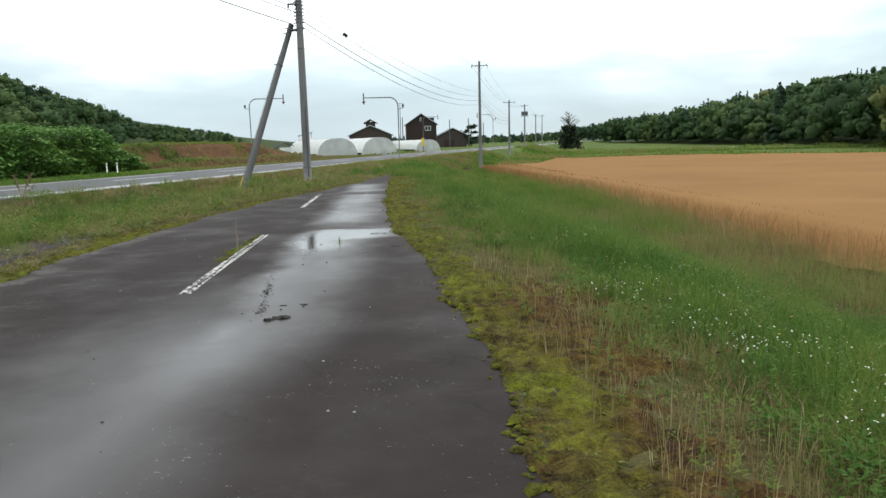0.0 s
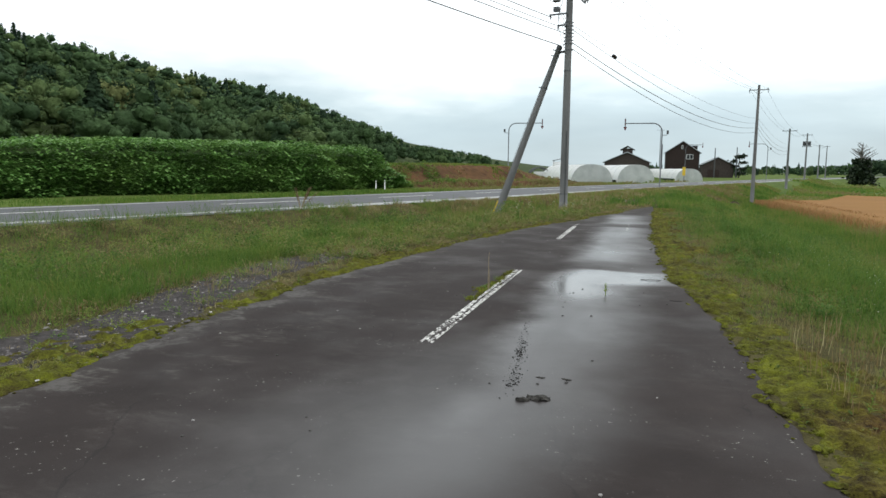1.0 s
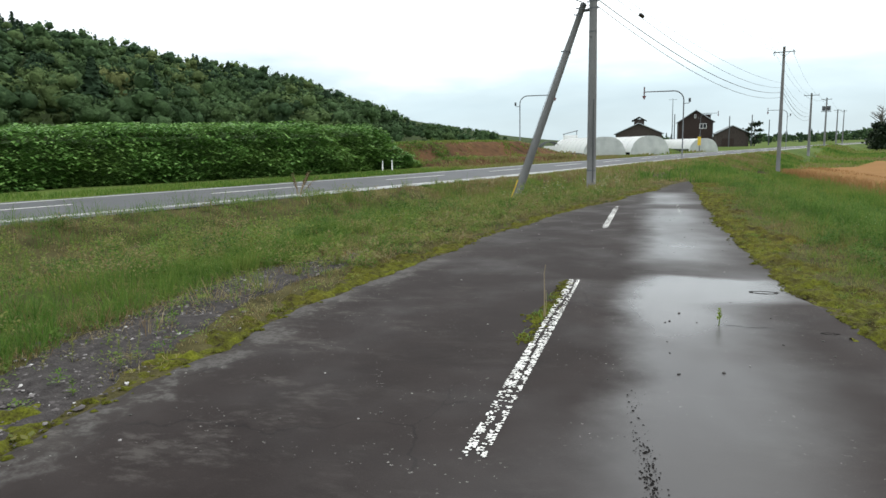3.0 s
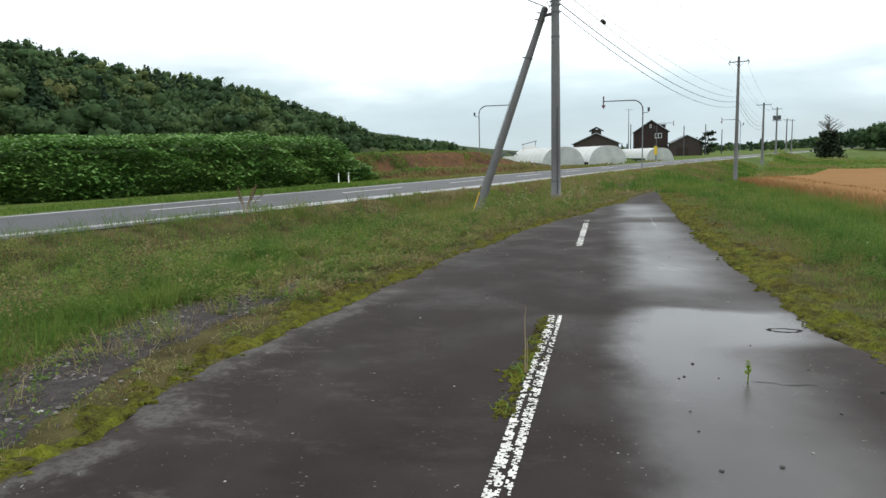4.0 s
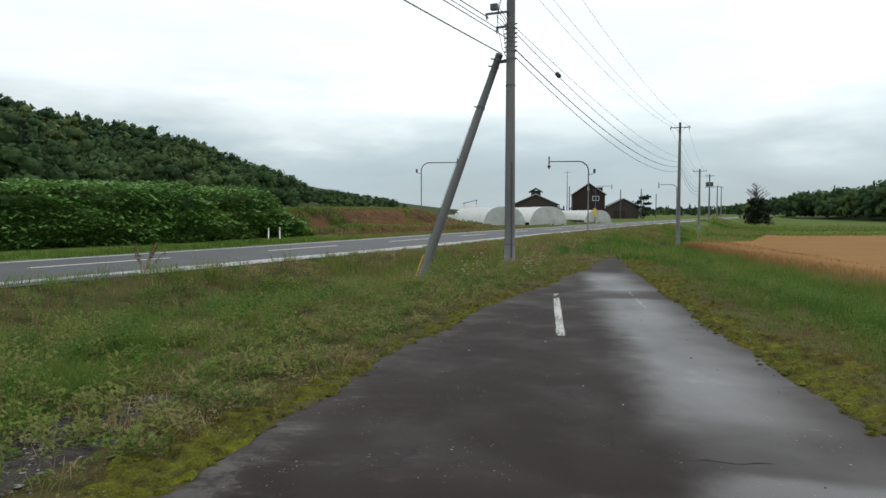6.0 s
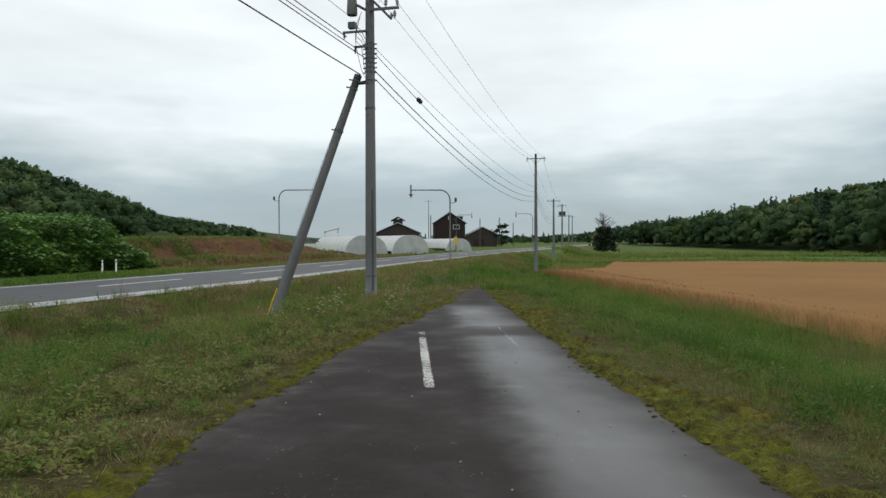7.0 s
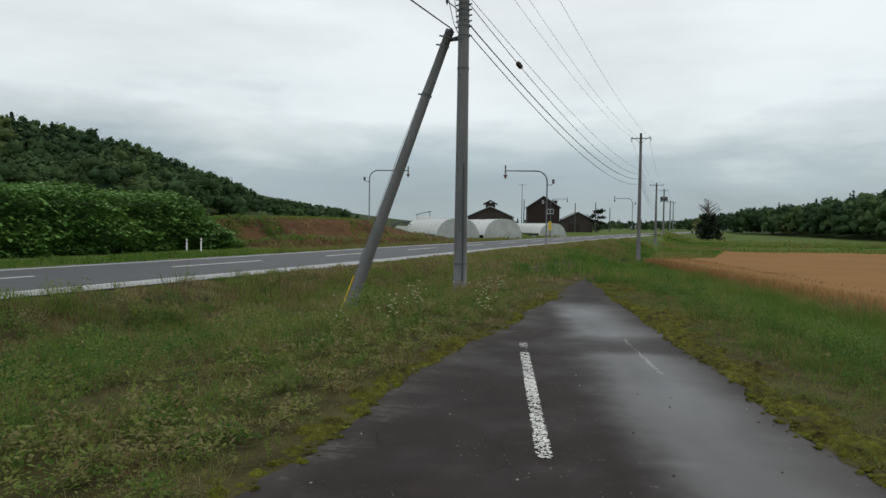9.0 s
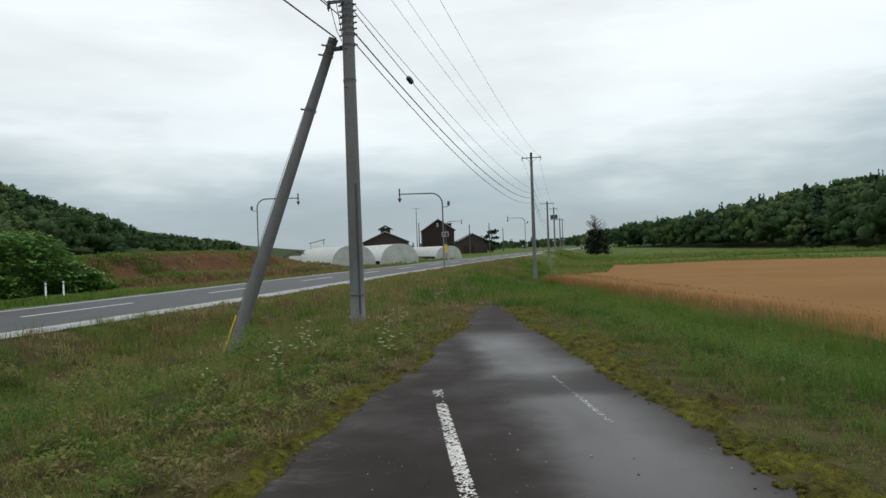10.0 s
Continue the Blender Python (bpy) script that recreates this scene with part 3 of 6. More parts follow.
flakes("lane_marking", -0.066, 0.038, 5.08, 9.78, lambda x, y: 0.60 - 0.30 * (np.abs(y - 9.25) < 0.16) - 0.16 * (np.abs(x + 0.014) > 0.045) - 0.15 * (y > 9.4), "white centre dash, paint worn but mostly whole", seed=2)


# ---- the main road ----
def ribbon(s0, s1, y0, y1, z, st=2.0, n=2):
    ys = np.arange(y0, y1 + 0.01, (y1 - y0) / max(1, round((y1 - y0) / st)))
    c = 1 / np.sqrt(1 + road_slope(ys) ** 2)
    ss = np.linspace(s0, s1, n)
    X = road_x(ys)[:, None] + ss[None] * c[:, None]
    Y = ys[:, None] - (ss[None] * c[:, None] * road_slope(ys)[:, None])
    Z = np.full_like(X, z) + 0.05 * (1 - np.abs(ss[None]) / 4.2)
    v = np.stack([X, Y, Z], -1).reshape(-1, 3)
    i0 = (np.arange(len(ys) - 1)[:, None] * n + np.arange(n - 1)[None]).ravel()
    return v, np.stack([i0, i0 + 1, i0 + n + 1, i0 + n], 1)


v, f = ribbon(-4.1, 4.1, -190, 1100, 0.0, 2.0, 9)
tagged(new("road", np_mesh("road", v, f, ROAD, smooth=True)), "two-lane country road of grey damp asphalt", "road", kind="structure")
for s0, s1, y0, y1 in ((-3.62, -3.22, -190, 900), (3.22, 3.56, -190, 14), (3.22, 4.06, 14, 900)):
    v, f = ribbon(s0, s1, y0, y1, 0.006, 2.0)
    tagged(new("road_shoulder", np_mesh("road_shoulder", v, f, SHOULDER)), "pale gravelly shoulder strip of the road", "road shoulder", kind="structure")
for side in (-1, 1):
    v, f = ribbon(side * 3.15 - 0.07, side * 3.15 + 0.07, -190, 900, 0.007, 2.0)
    tagged(new("road_edge_line", np_mesh("road_edge_line", v, f, OLDPAINT)), "worn white edge line of the road", "road marking", kind="structure")
a = 13.45 - 9.52 * 16
while a < 420:
    v, f = ribbon(-0.09, 0.09, a, a + 4.7, 0.008, 1.2)
    tagged(new("road_centre_dash", np_mesh("road_centre_dash", v, f, PAINT)), "white centre dash of the road", "road marking", "centre dashes of the road", "structure")
    a += 9.52


# ---- grass ----
def blades(x, y, h, w, lean, seed=0, z=None, way=None):
    """Bent blades of grass at x, y: verts and triangles. way: the direction in which each one leans."""
    r = np.random.default_rng(seed)
    n = len(x)
    z = ground_z(x, y) - 0.01 if z is None else z
    a, b = r.random(n) * 2 * math.pi, (r.random(n) * 2 * math.pi if way is None else way + r.normal(0, 0.5, n))
    lean = lean * (0.2 + 1.1 * r.random(n))
    dx, dy = np.cos(a) * w / 2, np.sin(a) * w / 2
    lx, ly = np.cos(b) * lean * h, np.sin(b) * lean * h
    v = np.zeros((n, 5, 3))
    for i, (kw, kl, kh) in enumerate(((-1, 0, 0), (1, 0, 0), (-0.75, 0.3, 0.6), (0.75, 0.3, 0.6), (0, 1.0, 1.0))):
        v[:, i, 0], v[:, i, 1], v[:, i, 2] = x + kw * dx + kl * lx, y + kw * dy + kl * ly, z + kh * h * (1 if i < 4 else 1 - 0.3 * lean)
    t = np.array([(0, 1, 3), (0, 3, 2), (2, 3, 4)])
    return v.reshape(-1, 3), (np.arange(n)[:, None, None] * 5 + t[None]).reshape(-1, 3)


def scatter(n, x0, x1, y0, y1, near=None, bias=0.0, seed=0):
    """Random places between two edges (numbers or functions of y); bias > 0 gathers them at small y."""
    r = np.random.default_rng(seed)
    y = y0 + (y1 - y0) * r.random(n) ** (1 + bias)
    lo = x0(y) if callable(x0) else np.full(n, x0)
    hi = x1(y) if callable(x1) else np.full(n, x1)
    x = lo + (hi - lo) * r.random(n)
    ok = hi > lo
    return x[ok], y[ok]


def tufts(x, y, per, spread, seed):
    r = np.random.default_rng(seed)
    return np.repeat(x, per) + r.normal(0, spread, len(x) * per), np.repeat(y, per) + r.normal(0, spread, len(x) * per)


def off_lane(x, y, gap=0.05):
    inside = (x > path_left(y) - gap) & (x < path_right(y) + gap) & (y < PATH_END)
    return ~inside & (np.abs(x - road_x(y)) > 3.5 + 0.55 * smooth(y, 8, 20))


def grass(name, places, per, spread, h, w, lean, tone, label, seed, gap=0.08, keep=None):
    """Tufts of blades that fan out. tone(x, y): 0 lush green to 1 straw; keep(x, y): 0 to 1, how thick they stand."""
    r = np.random.default_rng(seed + 50)
    x, y = places
    if keep is not None:
        ok = r.random(len(x)) < keep(x, y)
        x, y = x[ok], y[ok]
    ok = off_lane(x, y, gap)
    x, y = x[ok], y[ok]
    n = len(x)
    hh = np.maximum((h(x, y) if callable(h) else np.full(n, h)) * (0.6 + 0.7 * r.random(n)), 0.03)
    tn = np.clip((tone(x, y) if callable(tone) else np.full(n, tone)) + r.normal(0, 0.09, n), 0.02, 0.98)
    X, Y = np.repeat(x, per), np.repeat(y, per)
    ox, oy = r.normal(0, 1, n * per), r.normal(0, 1, n * per)
    sp = spread * (0.5 + hh / 0.4).clip(0.5, 1.6).repeat(per)
    far = 1 + np.maximum(0, Y - 8) / 18
    v, f = blades(X + ox * sp, Y + oy * sp, hh.repeat(per) * (0.55 + 0.6 * r.random(n * per)), w * (0.6 + 0.7 * r.random(n * per)) * far, lean, seed, way=np.arctan2(oy, ox))
    return stuff(name, np_mesh(name, v, f, MEADOW, tint=np.repeat(tn, per * 3)), label, "grass")


def right_h(x, y):
    d = x - path_right(y)
    return (0.05 + 0.34 * smooth(d, 0.8, 2.4)) * np.clip(1 + 0.75 * patchy(x, y, 0.8, 3), 0.35, 1.9)


def right_tone(x, y):
    d = x - path_right(y)
    t = 0.68 - 0.36 * smooth(d + 0.5 * patchy(x, y, 0.6, 4), 0.7, 1.5) + 0.28 * patchy(x, y, 0.9, 5) + 0.16 * patchy(x, y, 3.0, 6)
    return t + 0.30 * smooth(x + 1.2 * patchy(x, y, 2.5, 9), 8.8, 12.3) * smooth(y, 14, 5)


def left_h(x, y):
    d, e = path_left(y) - x, x - road_x(y) - 3.85
    h = 0.06 + (0.27 - 0.09 * smooth(y, 9, 14)) * smooth(d, 1.1, 2.6) + 0.08 * smooth(y, 6, 12) * smooth(d, 0.8, 1.8) + 0.10 * smooth(e, 0.9, 0.2) * smooth(y, 18, 8) - 0.2 * smooth(e, 1.6, 0.3) * smooth(y, 10, 18)
    h = np.maximum(h, 0.07)
    return h * np.clip(1 + 0.8 * patchy(x, y, 0.7, 6), 0.3, 2.0)


def left_tone(x, y):
    d, e = path_left(y) - x, x - road_x(y) - 3.85
    t = np.interp(d, [0, 0.8, 1.6, 2.2, 3.4, 6], [0.66, 0.71, 0.60, 0.28, 0.26, 0.32])
    t = lerp(t, 0.47 + 0.20 * smooth(y, 11, 16), smooth(y, 3, 8))
    t = t + 0.45 * patchy(x, y, 1.1, 3) + 0.15 * patchy(x, y, 0.4, 7)
    t = lerp(t, 0.80, smooth(patchy(x, y, 1.5, 9), 0.0, 0.3) * smooth(e, 0.7, 1.2) * smooth(e, 3.6, 2.4) * smooth(y, 16, 9))
    t = lerp(t, 0.92, smooth(patchy(x, y, 1.2, 12), -0.1, 0.25) * smooth(y, 13, 17) * smooth(d, 3.2, 1.5))
    t = lerp(t, 0.2, smooth(e, 0.9, 0.3) * smooth(y, 20, 10))
    return np.clip(t, 0.05, 0.94)


# the stone bed beside the lane: along y, its middle and its half width
BED = ([-8, -6.2, -5.4, -4.6, -3.5, -2, 0, 1.5], [1.1, 0.95, 0.55, 0.55, 0.85, 1.15, 1.4, 1.5], [0.55, 0.5, 0.55, 0.52, 0.50, 0.46, 0.40, 0.25])


def left_keep(x, y):
    d = path_left(y) - x
    bare = np.exp(-((d - np.interp(y, BED[0], BED[1]) - 0.15 * wavy(y, y * 0, 1.4, 2)) / (1.1 * np.interp(y, BED[0], BED[2]))) ** 4) * smooth(y, 2.2, 0.8)
    return np.clip(1 - (0.84 + 0.2 * patchy(x, y, 0.4, 4)) * bare, 0, 1) * np.clip(0.64 + 1.2 * patchy(x, y, 0.6, 9), 0.03, 1) * (1 - 0.62 * smooth(d, 2.6, 3.4) * smooth(y, 14, 6) * smooth(x - road_x(y), 4.4, 5.2))


def off_track(x, y):
    """0 on the earth track that leaves the road for the field."""
    return 1 - 0.95 * smooth(np.abs(y - 58.3 - 0.35 * (x - 7)), 1.9, 1.2) * smooth(x, 4.0, 5.5) * smooth(x, 13, 11.5)


BACK = -17.0
road_near = lambda y: road_x(y) + 3.5
field_edge = lambda y: np.full_like(y, 13.4)
pr = lambda y: path_right(y) + 0.05
pl = lambda y: path_left(y) - 0.05
after = lambda y: np.maximum(road_x(y) + 3.9, np.where(y < PATH_END, path_right(y), -99))

tussock = lambda x, y: np.clip(0.62 + 0.8 * patchy(x, y, 0.5, 15), 0.08, 1)
grass("verge_grass", scatter(8000, lambda y: path_right(y) + 0.7, field_edge, BACK, 30, bias=0.5, seed=11), 10, 0.06, right_h, 0.008, 0.85, right_tone, "tall green meadow grass beside the lane", 13, keep=tussock)
grass("verge_grass", scatter(11500, lambda y: path_right(y) + 0.9, lambda y: path_right(y) + 7.5, -12.5, 9, bias=0.2, seed=111), 9, 0.055, right_h, 0.0062, 0.95, right_tone, "thick green meadow grass beside the lane", 113, keep=tussock)
grass("verge_grass", scatter(3000, lambda y: np.full_like(y, 10.6), lambda y: np.full_like(y, 13.9), -10, 60, bias=0.2, seed=114), 9, 0.12, lambda x, y: 0.5 + 0.22 * smooth(x, 11.5, 13) + 0.15 * patchy(x, y, 1.5, 4), 0.009, 0.5, lambda x, y: lerp(0.30, 0.50, smooth(y, 14, 5)) + 0.28 * smooth(x, 11.2, 13) + 0.2 * patchy(x, y, 2.0, 2), "tall brownish grass growing into the edge of the wheat", 116)
grass("verge_grass", scatter(6500, pr, lambda y: path_right(y) + 1.8, BACK, 24, bias=0.4, seed=14), 8, 0.035, lambda x, y: (0.06 + 0.10 * smooth(x - path_right(y), 0.3, 1.8)) * (1 + 0.6 * patchy(x, y, 0.5, 1)), 0.0055, 1.2, lambda x, y: np.clip(0.60 + 0.22 * smooth(y, -3, -7) + 0.24 * patchy(x, y, 0.35, 4), 0.1, 0.87), "short dry reddish grass at the edge of the lane", 16, keep=lambda x, y: np.clip(0.12 + 0.25 * smooth(y, -4, -1) + 0.6 * smooth(x - path_right(y), 0.3, 1.1) + 0.5 * patchy(x, y, 0.6, 2), 0, 1))
grass("verge_grass", scatter(700, lambda y: path_right(y) + 0.35, lambda y: path_right(y) + 1.9, -12, -3, bias=0.3, seed=214), 4, 0.03, lambda x, y: 0.22 + 0.12 * patchy(x, y, 0.5, 8), 0.005, 0.3, lambda x, y: 0.82 + 0.05 * patchy(x, y, 0.6, 9), "upright thin reddish-brown stalks beside the lane", 215)
grass("verge_grass", scatter(6000, after, lambda y: np.interp(y, [60, 95], [13.4, 20]), 20, 95, bias=0.3, seed=17), 7, 0.10, lambda x, y: 0.12 + (0.2 + 0.14 * patchy(x, y, 1.5, 4)) * smooth(x - road_x(y), 4.8, 7), 0.014, 0.7, lambda x, y: np.clip(0.60 - 0.3 * smooth(x - road_x(y), 6.5, 10) + 0.4 * patchy(x, y, 1.8, 5), 0.15, 0.95), "green and straw grass on the slope between road and field", 19, keep=off_track)
grass("verge_grass", scatter(800, lambda y: np.full_like(y, 9.5), field_edge, -8, 16, bias=0.3, seed=20), 7, 0.10, 0.55, 0.009, 0.45, 0.70, "brown seeding grass along the wheat field", 22)
grass("verge_grass", scatter(12500, road_near, lambda y: np.minimum(path_left(y) - 0.2, 1.5), BACK, 24, bias=0.2, seed=23), 9, 0.06, left_h, 0.0075, 0.85, left_tone, "patchy green and brown grass between lane and road", 25, keep=left_keep)
grass("verge_grass", scatter(11000, lambda y: path_left(y) - 2.6, lambda y: path_left(y) - 0.24 - 0.12 * patchy(y, y * 0, 0.5, 2), -13, 24, bias=0.2, seed=26), 8, 0.05, lambda x, y: 0.085 + 0.06 * patchy(x, y, 0.5, 3), 0.006, 1.6, lambda x, y: np.clip(0.70 - 0.12 * smooth(y, 1, 5) * smooth(y, 15, 11) + 0.36 * patchy(x, y, 0.5, 8), 0.2, 0.92), "matted short dry grass along the lane", 28, keep=left_keep)
grass("verge_grass", scatter(2600, lambda y: path_left(y) - 3.4, lambda y: path_left(y) - np.interp(y, BED[0], BED[1]) - np.interp(y, BED[0], BED[2]) - 0.1, -9, 4, seed=263), 12, 0.06, lambda x, y: 0.24 + 0.12 * patchy(x, y, 0.6, 5), 0.0065, 1.0, lambda x, y: 0.26 + 0.16 * patchy(x, y, 0.8, 6), "soft light green grass leaning over the stone bed", 264, keep=lambda x, y: np.clip(0.6 + 0.9 * patchy(x, y, 0.6, 22), 0.05, 1))
grass("verge_grass", scatter(3200, lambda y: path_left(y) - 3.4, lambda y: path_left(y) - 0.3, -5, 16, bias=0.2, seed=365), 5, 0.05, lambda x, y: 0.13 + 0.08 * patchy(x, y, 0.5, 3), 0.0045, 2.2, lambda x, y: 0.93 + 0.05 * patchy(x, y, 0.5, 6), "pale dead stems lying in the verge", 366, keep=lambda x, y: smooth(patchy(x, y, 0.5, 31), -0.1, 0.35))
grass("verge_grass", scatter(2400, lambda y: path_right(y) + 0.15, lambda y: path_right(y) + 1.7, -3, 20, bias=0.2, seed=367), 9, 0.04, lambda x, y: 0.09 + 0.06 * patchy(x, y, 0.5, 3), 0.0055, 1.3, lambda x, y: np.clip(0.40 + 0.3 * patchy(x, y, 0.4, 6), 0.05, 0.8), "low olive grass growing over the moss", 368, keep=lambda x, y: np.clip(0.5 + 0.8 * patchy(x, y, 0.5, 32), 0, 1))
grass("verge_grass", scatter(620, lambda y: road_x(y) + 4.6, lambda y: path_left(y) - 0.9, -4, 22, seed=265), 26, 0.075, 0.27, 0.0065, 0.9, lambda x, y: np.clip(0.46 + 0.75 * patchy(x, y, 0.35, 17), 0.05, 0.95), "single tussocks of green, olive and straw grass", 266)
grass("verge_grass", scatter(420, lambda y: path_right(y) + 0.9, lambda y: path_right(y) + 5, -11, 20, bias=0.2, seed=267), 26, 0.07, 0.30, 0.006, 0.9, lambda x, y: np.clip(0.34 + 0.6 * patchy(x, y, 0.35, 18), 0.03, 0.9), "single tussocks standing out of the meadow", 268)
grass("verge_grass", scatter(1300, lambda y: road_x(y) + 4.2, lambda y: path_left(y) - 1.8, -6, 22, seed=261), 13, 0.07, 0.36, 0.008, 0.8, 0.2, "lush tall green tufts in the verge", 262, keep=lambda x, y: smooth(patchy(x, y, 1.3, 11), 0.0, 0.3))
grass("verge_grass", scatter(5000, road_near, lambda y: road_x(y) + 10.5, 18, 75, bias=0.4, seed=29), 7, 0.09, lambda x, y: 0.08 + 0.2 * smooth(x - road_x(y), 4.6, 6.5) * (1 + 0.5 * patchy(x, y, 1.0, 4)), 0.012, 0.7, lambda x, y: np.clip(0.64 + 0.35 * patchy(x, y, 1.6, 3), 0.3, 0.95), "straw-coloured grass on the road bank", 31)
grass("verge_grass", scatter(3300, lambda y: road_x(y) - 7.4, lambda y: road_x(y) - 4.2, -10, 80, seed=32), 7, 0.12, 0.22, 0.02, 0.6, lambda x, y: 0.30 + 0.12 * wavy(x, y, 3, 3) + 0.35 * smooth(y, 34, 46), "bright mown grass strip behind the road", 34)
grass("verge_grass", scatter(2600, lambda y: road_x(y) - 17.5, lambda y: road_x(y) - 12.2, 38, 75, seed=35), 7, 0.16, 0.16, 0.03, 0.7, lambda x, y: 0.36 + 0.15 * wavy(x, y, 4, 3), "green grass on top of the dug earth bank", 36)
grass("verge_grass", scatter(420, lambda y: road_x(y) - 12.6, lambda y: road_x(y) - 9.0, 41, 70, seed=137), 6, 0.12, 0.2, 0.03, 0.9, lambda x, y: 0.62 + 0.25 * wavy(x, y, 2, 3), "thin tufts on the face of the earth bank", 138, keep=lambda x, y: smooth(wavy(x, y, 1.2, 3), -0.2, 0.6))
grass("verge_grass", scatter(1500, lambda y: road_x(y) - 9.3, lambda y: road_x(y) - 6.3, 40, 74, seed=37), 7, 0.14, 0.28, 0.025, 0.7, lambda x, y: 0.72 + 0.25 * wavy(x, y, 2, 3), "rough grass on the ledge under the earth bank", 38, keep=lambda x, y: smooth(wavy(x, y, 1.5, 6), -0.3, 0.5))
grass("verge_grass", scatter(900, lambda y: road_x(y) - 30, lambda y: road_x(y) - 6.5, 66, 112, seed=39), 7, 0.22, 0.4, 0.04, 0.6, lambda x, y: 0.6 + 0.35 * wavy(x, y, 4, 3), "sparse brown and green weeds on bare soil", 40, keep=lambda x, y: smooth(patchy(x, y, 3.0, 6), 0.1, 0.5))


# low creeping weeds with broad leaves
def weeds(name, x, y, size, label, seed, material=WEED):
    r = np.random.default_rng(seed)
    ok = off_lane(x, y, 0.0) & ((x > path_left(y)) | (r.random(len(x)) < left_keep(x, y)))
    x, y = x[ok], y[ok]
    per = 9
    n = len(x) * per
    cx, cy = np.repeat(x, per), np.repeat(y, per)
    s = size * (0.35 + 0.9 * r.random(n)) * np.repeat(0.35 + 1.1 * r.random(len(x)) ** 2, per)
    cx, cy = cx + r.normal(0, size * 0.8, n), cy + r.normal(0, size * 0.8, n)
    a, el = r.random(n) * 2 * math.pi, radians(5) + r.random(n) * radians(60)
    z0 = np.repeat(ground_z(x, y), per) + r.random(n) * size * 0.9
    dx, dy, dz = np.cos(a) * np.cos(el), np.sin(a) * np.cos(el), np.sin(el)
    v = np.zeros((n, 4, 3))
    for i, (along, across) in enumerate(((0, 0), (0.5, 0.26), (1.0, 0), (0.5, -0.26))):
        v[:, i, 0] = cx + s * (along * dx - across * np.sin(a))
        v[:, i, 1] = cy + s * (along * dy + across * np.cos(a))
        v[:, i, 2] = z0 + s * along * dz * (1 if i != 2 else 0.8)
    return stuff(name, np_mesh(name, v.reshape(-1, 3), np.arange(4 * n).reshape(-1, 4), material), label, "weeds")


weeds("low_weeds", *scatter(4200, pr, lambda y: path_right(y) + 2.0, -10.5, 20, bias=0.8, seed=40), 0.028, "low broad-leaved weeds beside the lane", 41)
weeds("low_weeds", *scatter(3000, lambda y: path_left(y) - 5, pl, -7, 22, bias=0.3, seed=42), 0.045, "low broad-leaved weeds on the verge", 43)
weeds("low_weeds", *scatter(700, lambda y: path_right(y) + 1.3, lambda y: path_right(y) + 2.6, -2, 20, bias=0.2, seed=44), 0.075, "darker dock leaves along the grass edge", 45)


# bushy mounds of leafy weeds
def mounds(name, x, y, rad, tall, per, leaf, tone, label, seed, category="weeds", grow=1, vary=0.10):
    r = np.random.default_rng(seed)
    ok = off_lane(x, y, 0.25) & ((x > path_left(y)) | (y > 24) | (left_keep(x, y) > 0.10) | (path_left(y) - x < 2))
    x, y = x[ok], y[ok]
    m, n = len(x), len(x) * per
    R, H = rad * (0.5 + r.random(m)), tall * (0.5 + r.random(m))
    tn = np.clip(tone(x, y) + vary * r.normal(0, 1, m), 0.03, 0.72)
    a, q = r.random(n) * 2 * math.pi, np.sqrt(r.random(n))
    d = q * (0.75 + 0.35 * r.random(n)) * R.repeat(per)
    cx, cy = x.repeat(per) + np.cos(a) * d, y.repeat(per) + np.sin(a) * d
    cz = ground_z(cx, cy) + H.repeat(per) * np.sqrt(np.maximum(1 - q ** 2, 0.02)) * (0.45 + 0.6 * r.random(n))
    s = leaf * (0.6 + 0.8 * r.random(n)) * (1 + grow * np.maximum(0, cy - 8) / 25)
    b = a + r.normal(0, 0.8, n)
    el = radians(-25) + r.random(n) * radians(80)
    dx, dy, dz = np.cos(b) * np.cos(el), np.sin(b) * np.cos(el), np.sin(el)
    v = np.zeros((n, 4, 3))
    for i, (al, ac) in enumerate(((0, 0), (0.5, 0.27), (1.0, 0), (0.5, -0.27))):
        v[:, i, 0] = cx + s * (al * dx - ac * np.sin(b))
        v[:, i, 1] = cy + s * (al * dy + ac * np.cos(b))
        v[:, i, 2] = cz + s * al * dz + (0.08 * s if i in (1, 3) else 0)
    return stuff(name, np_mesh(name, v.reshape(-1, 3), np.arange(4 * n).reshape(-1, 4), MEADOW, tint=np.clip(tn.repeat(per) + r.normal(0, 0.05, n), 0.01, 0.99)), label, category)


mounds("leafy_weeds", *scatter(330, lambda y: road_x(y) + 5.0, lambda y: path_left(y) - 2.5, BACK, 16, bias=0.1, seed=46), 0.44, 0.46, 230, 0.05, lambda x, y: 0.34 + 0.3 * patchy(x, y, 1.2, 4), "bushy green leafy weeds in the ditch", 47, vary=0.2)
# own dark green, deepened further so the colour carries shade between clumps
mounds("leafy_weeds", *scatter(230, lambda y: road_x(y) + 4.9, lambda y: path_left(y) - 2.9, BACK, 12, bias=0.1, seed=246), 0.36, 0.36, 150, 0.045, lambda x, y: 0.03 + 0.05 * patchy(x, y, 1.4, 4), "dark green bushy weeds in the ditch", 247, vary=0.03)
mounds("leafy_weeds", *scatter(330, lambda y: road_x(y) + 4.5, lambda y: path_left(y) - 1.2, -8, 24, bias=0.1, seed=48), 0.3, 0.2, 70, 0.042, lambda x, y: 0.60 + 0.25 * patchy(x, y, 1.3, 4), "low dry and olive weeds in the verge", 49)
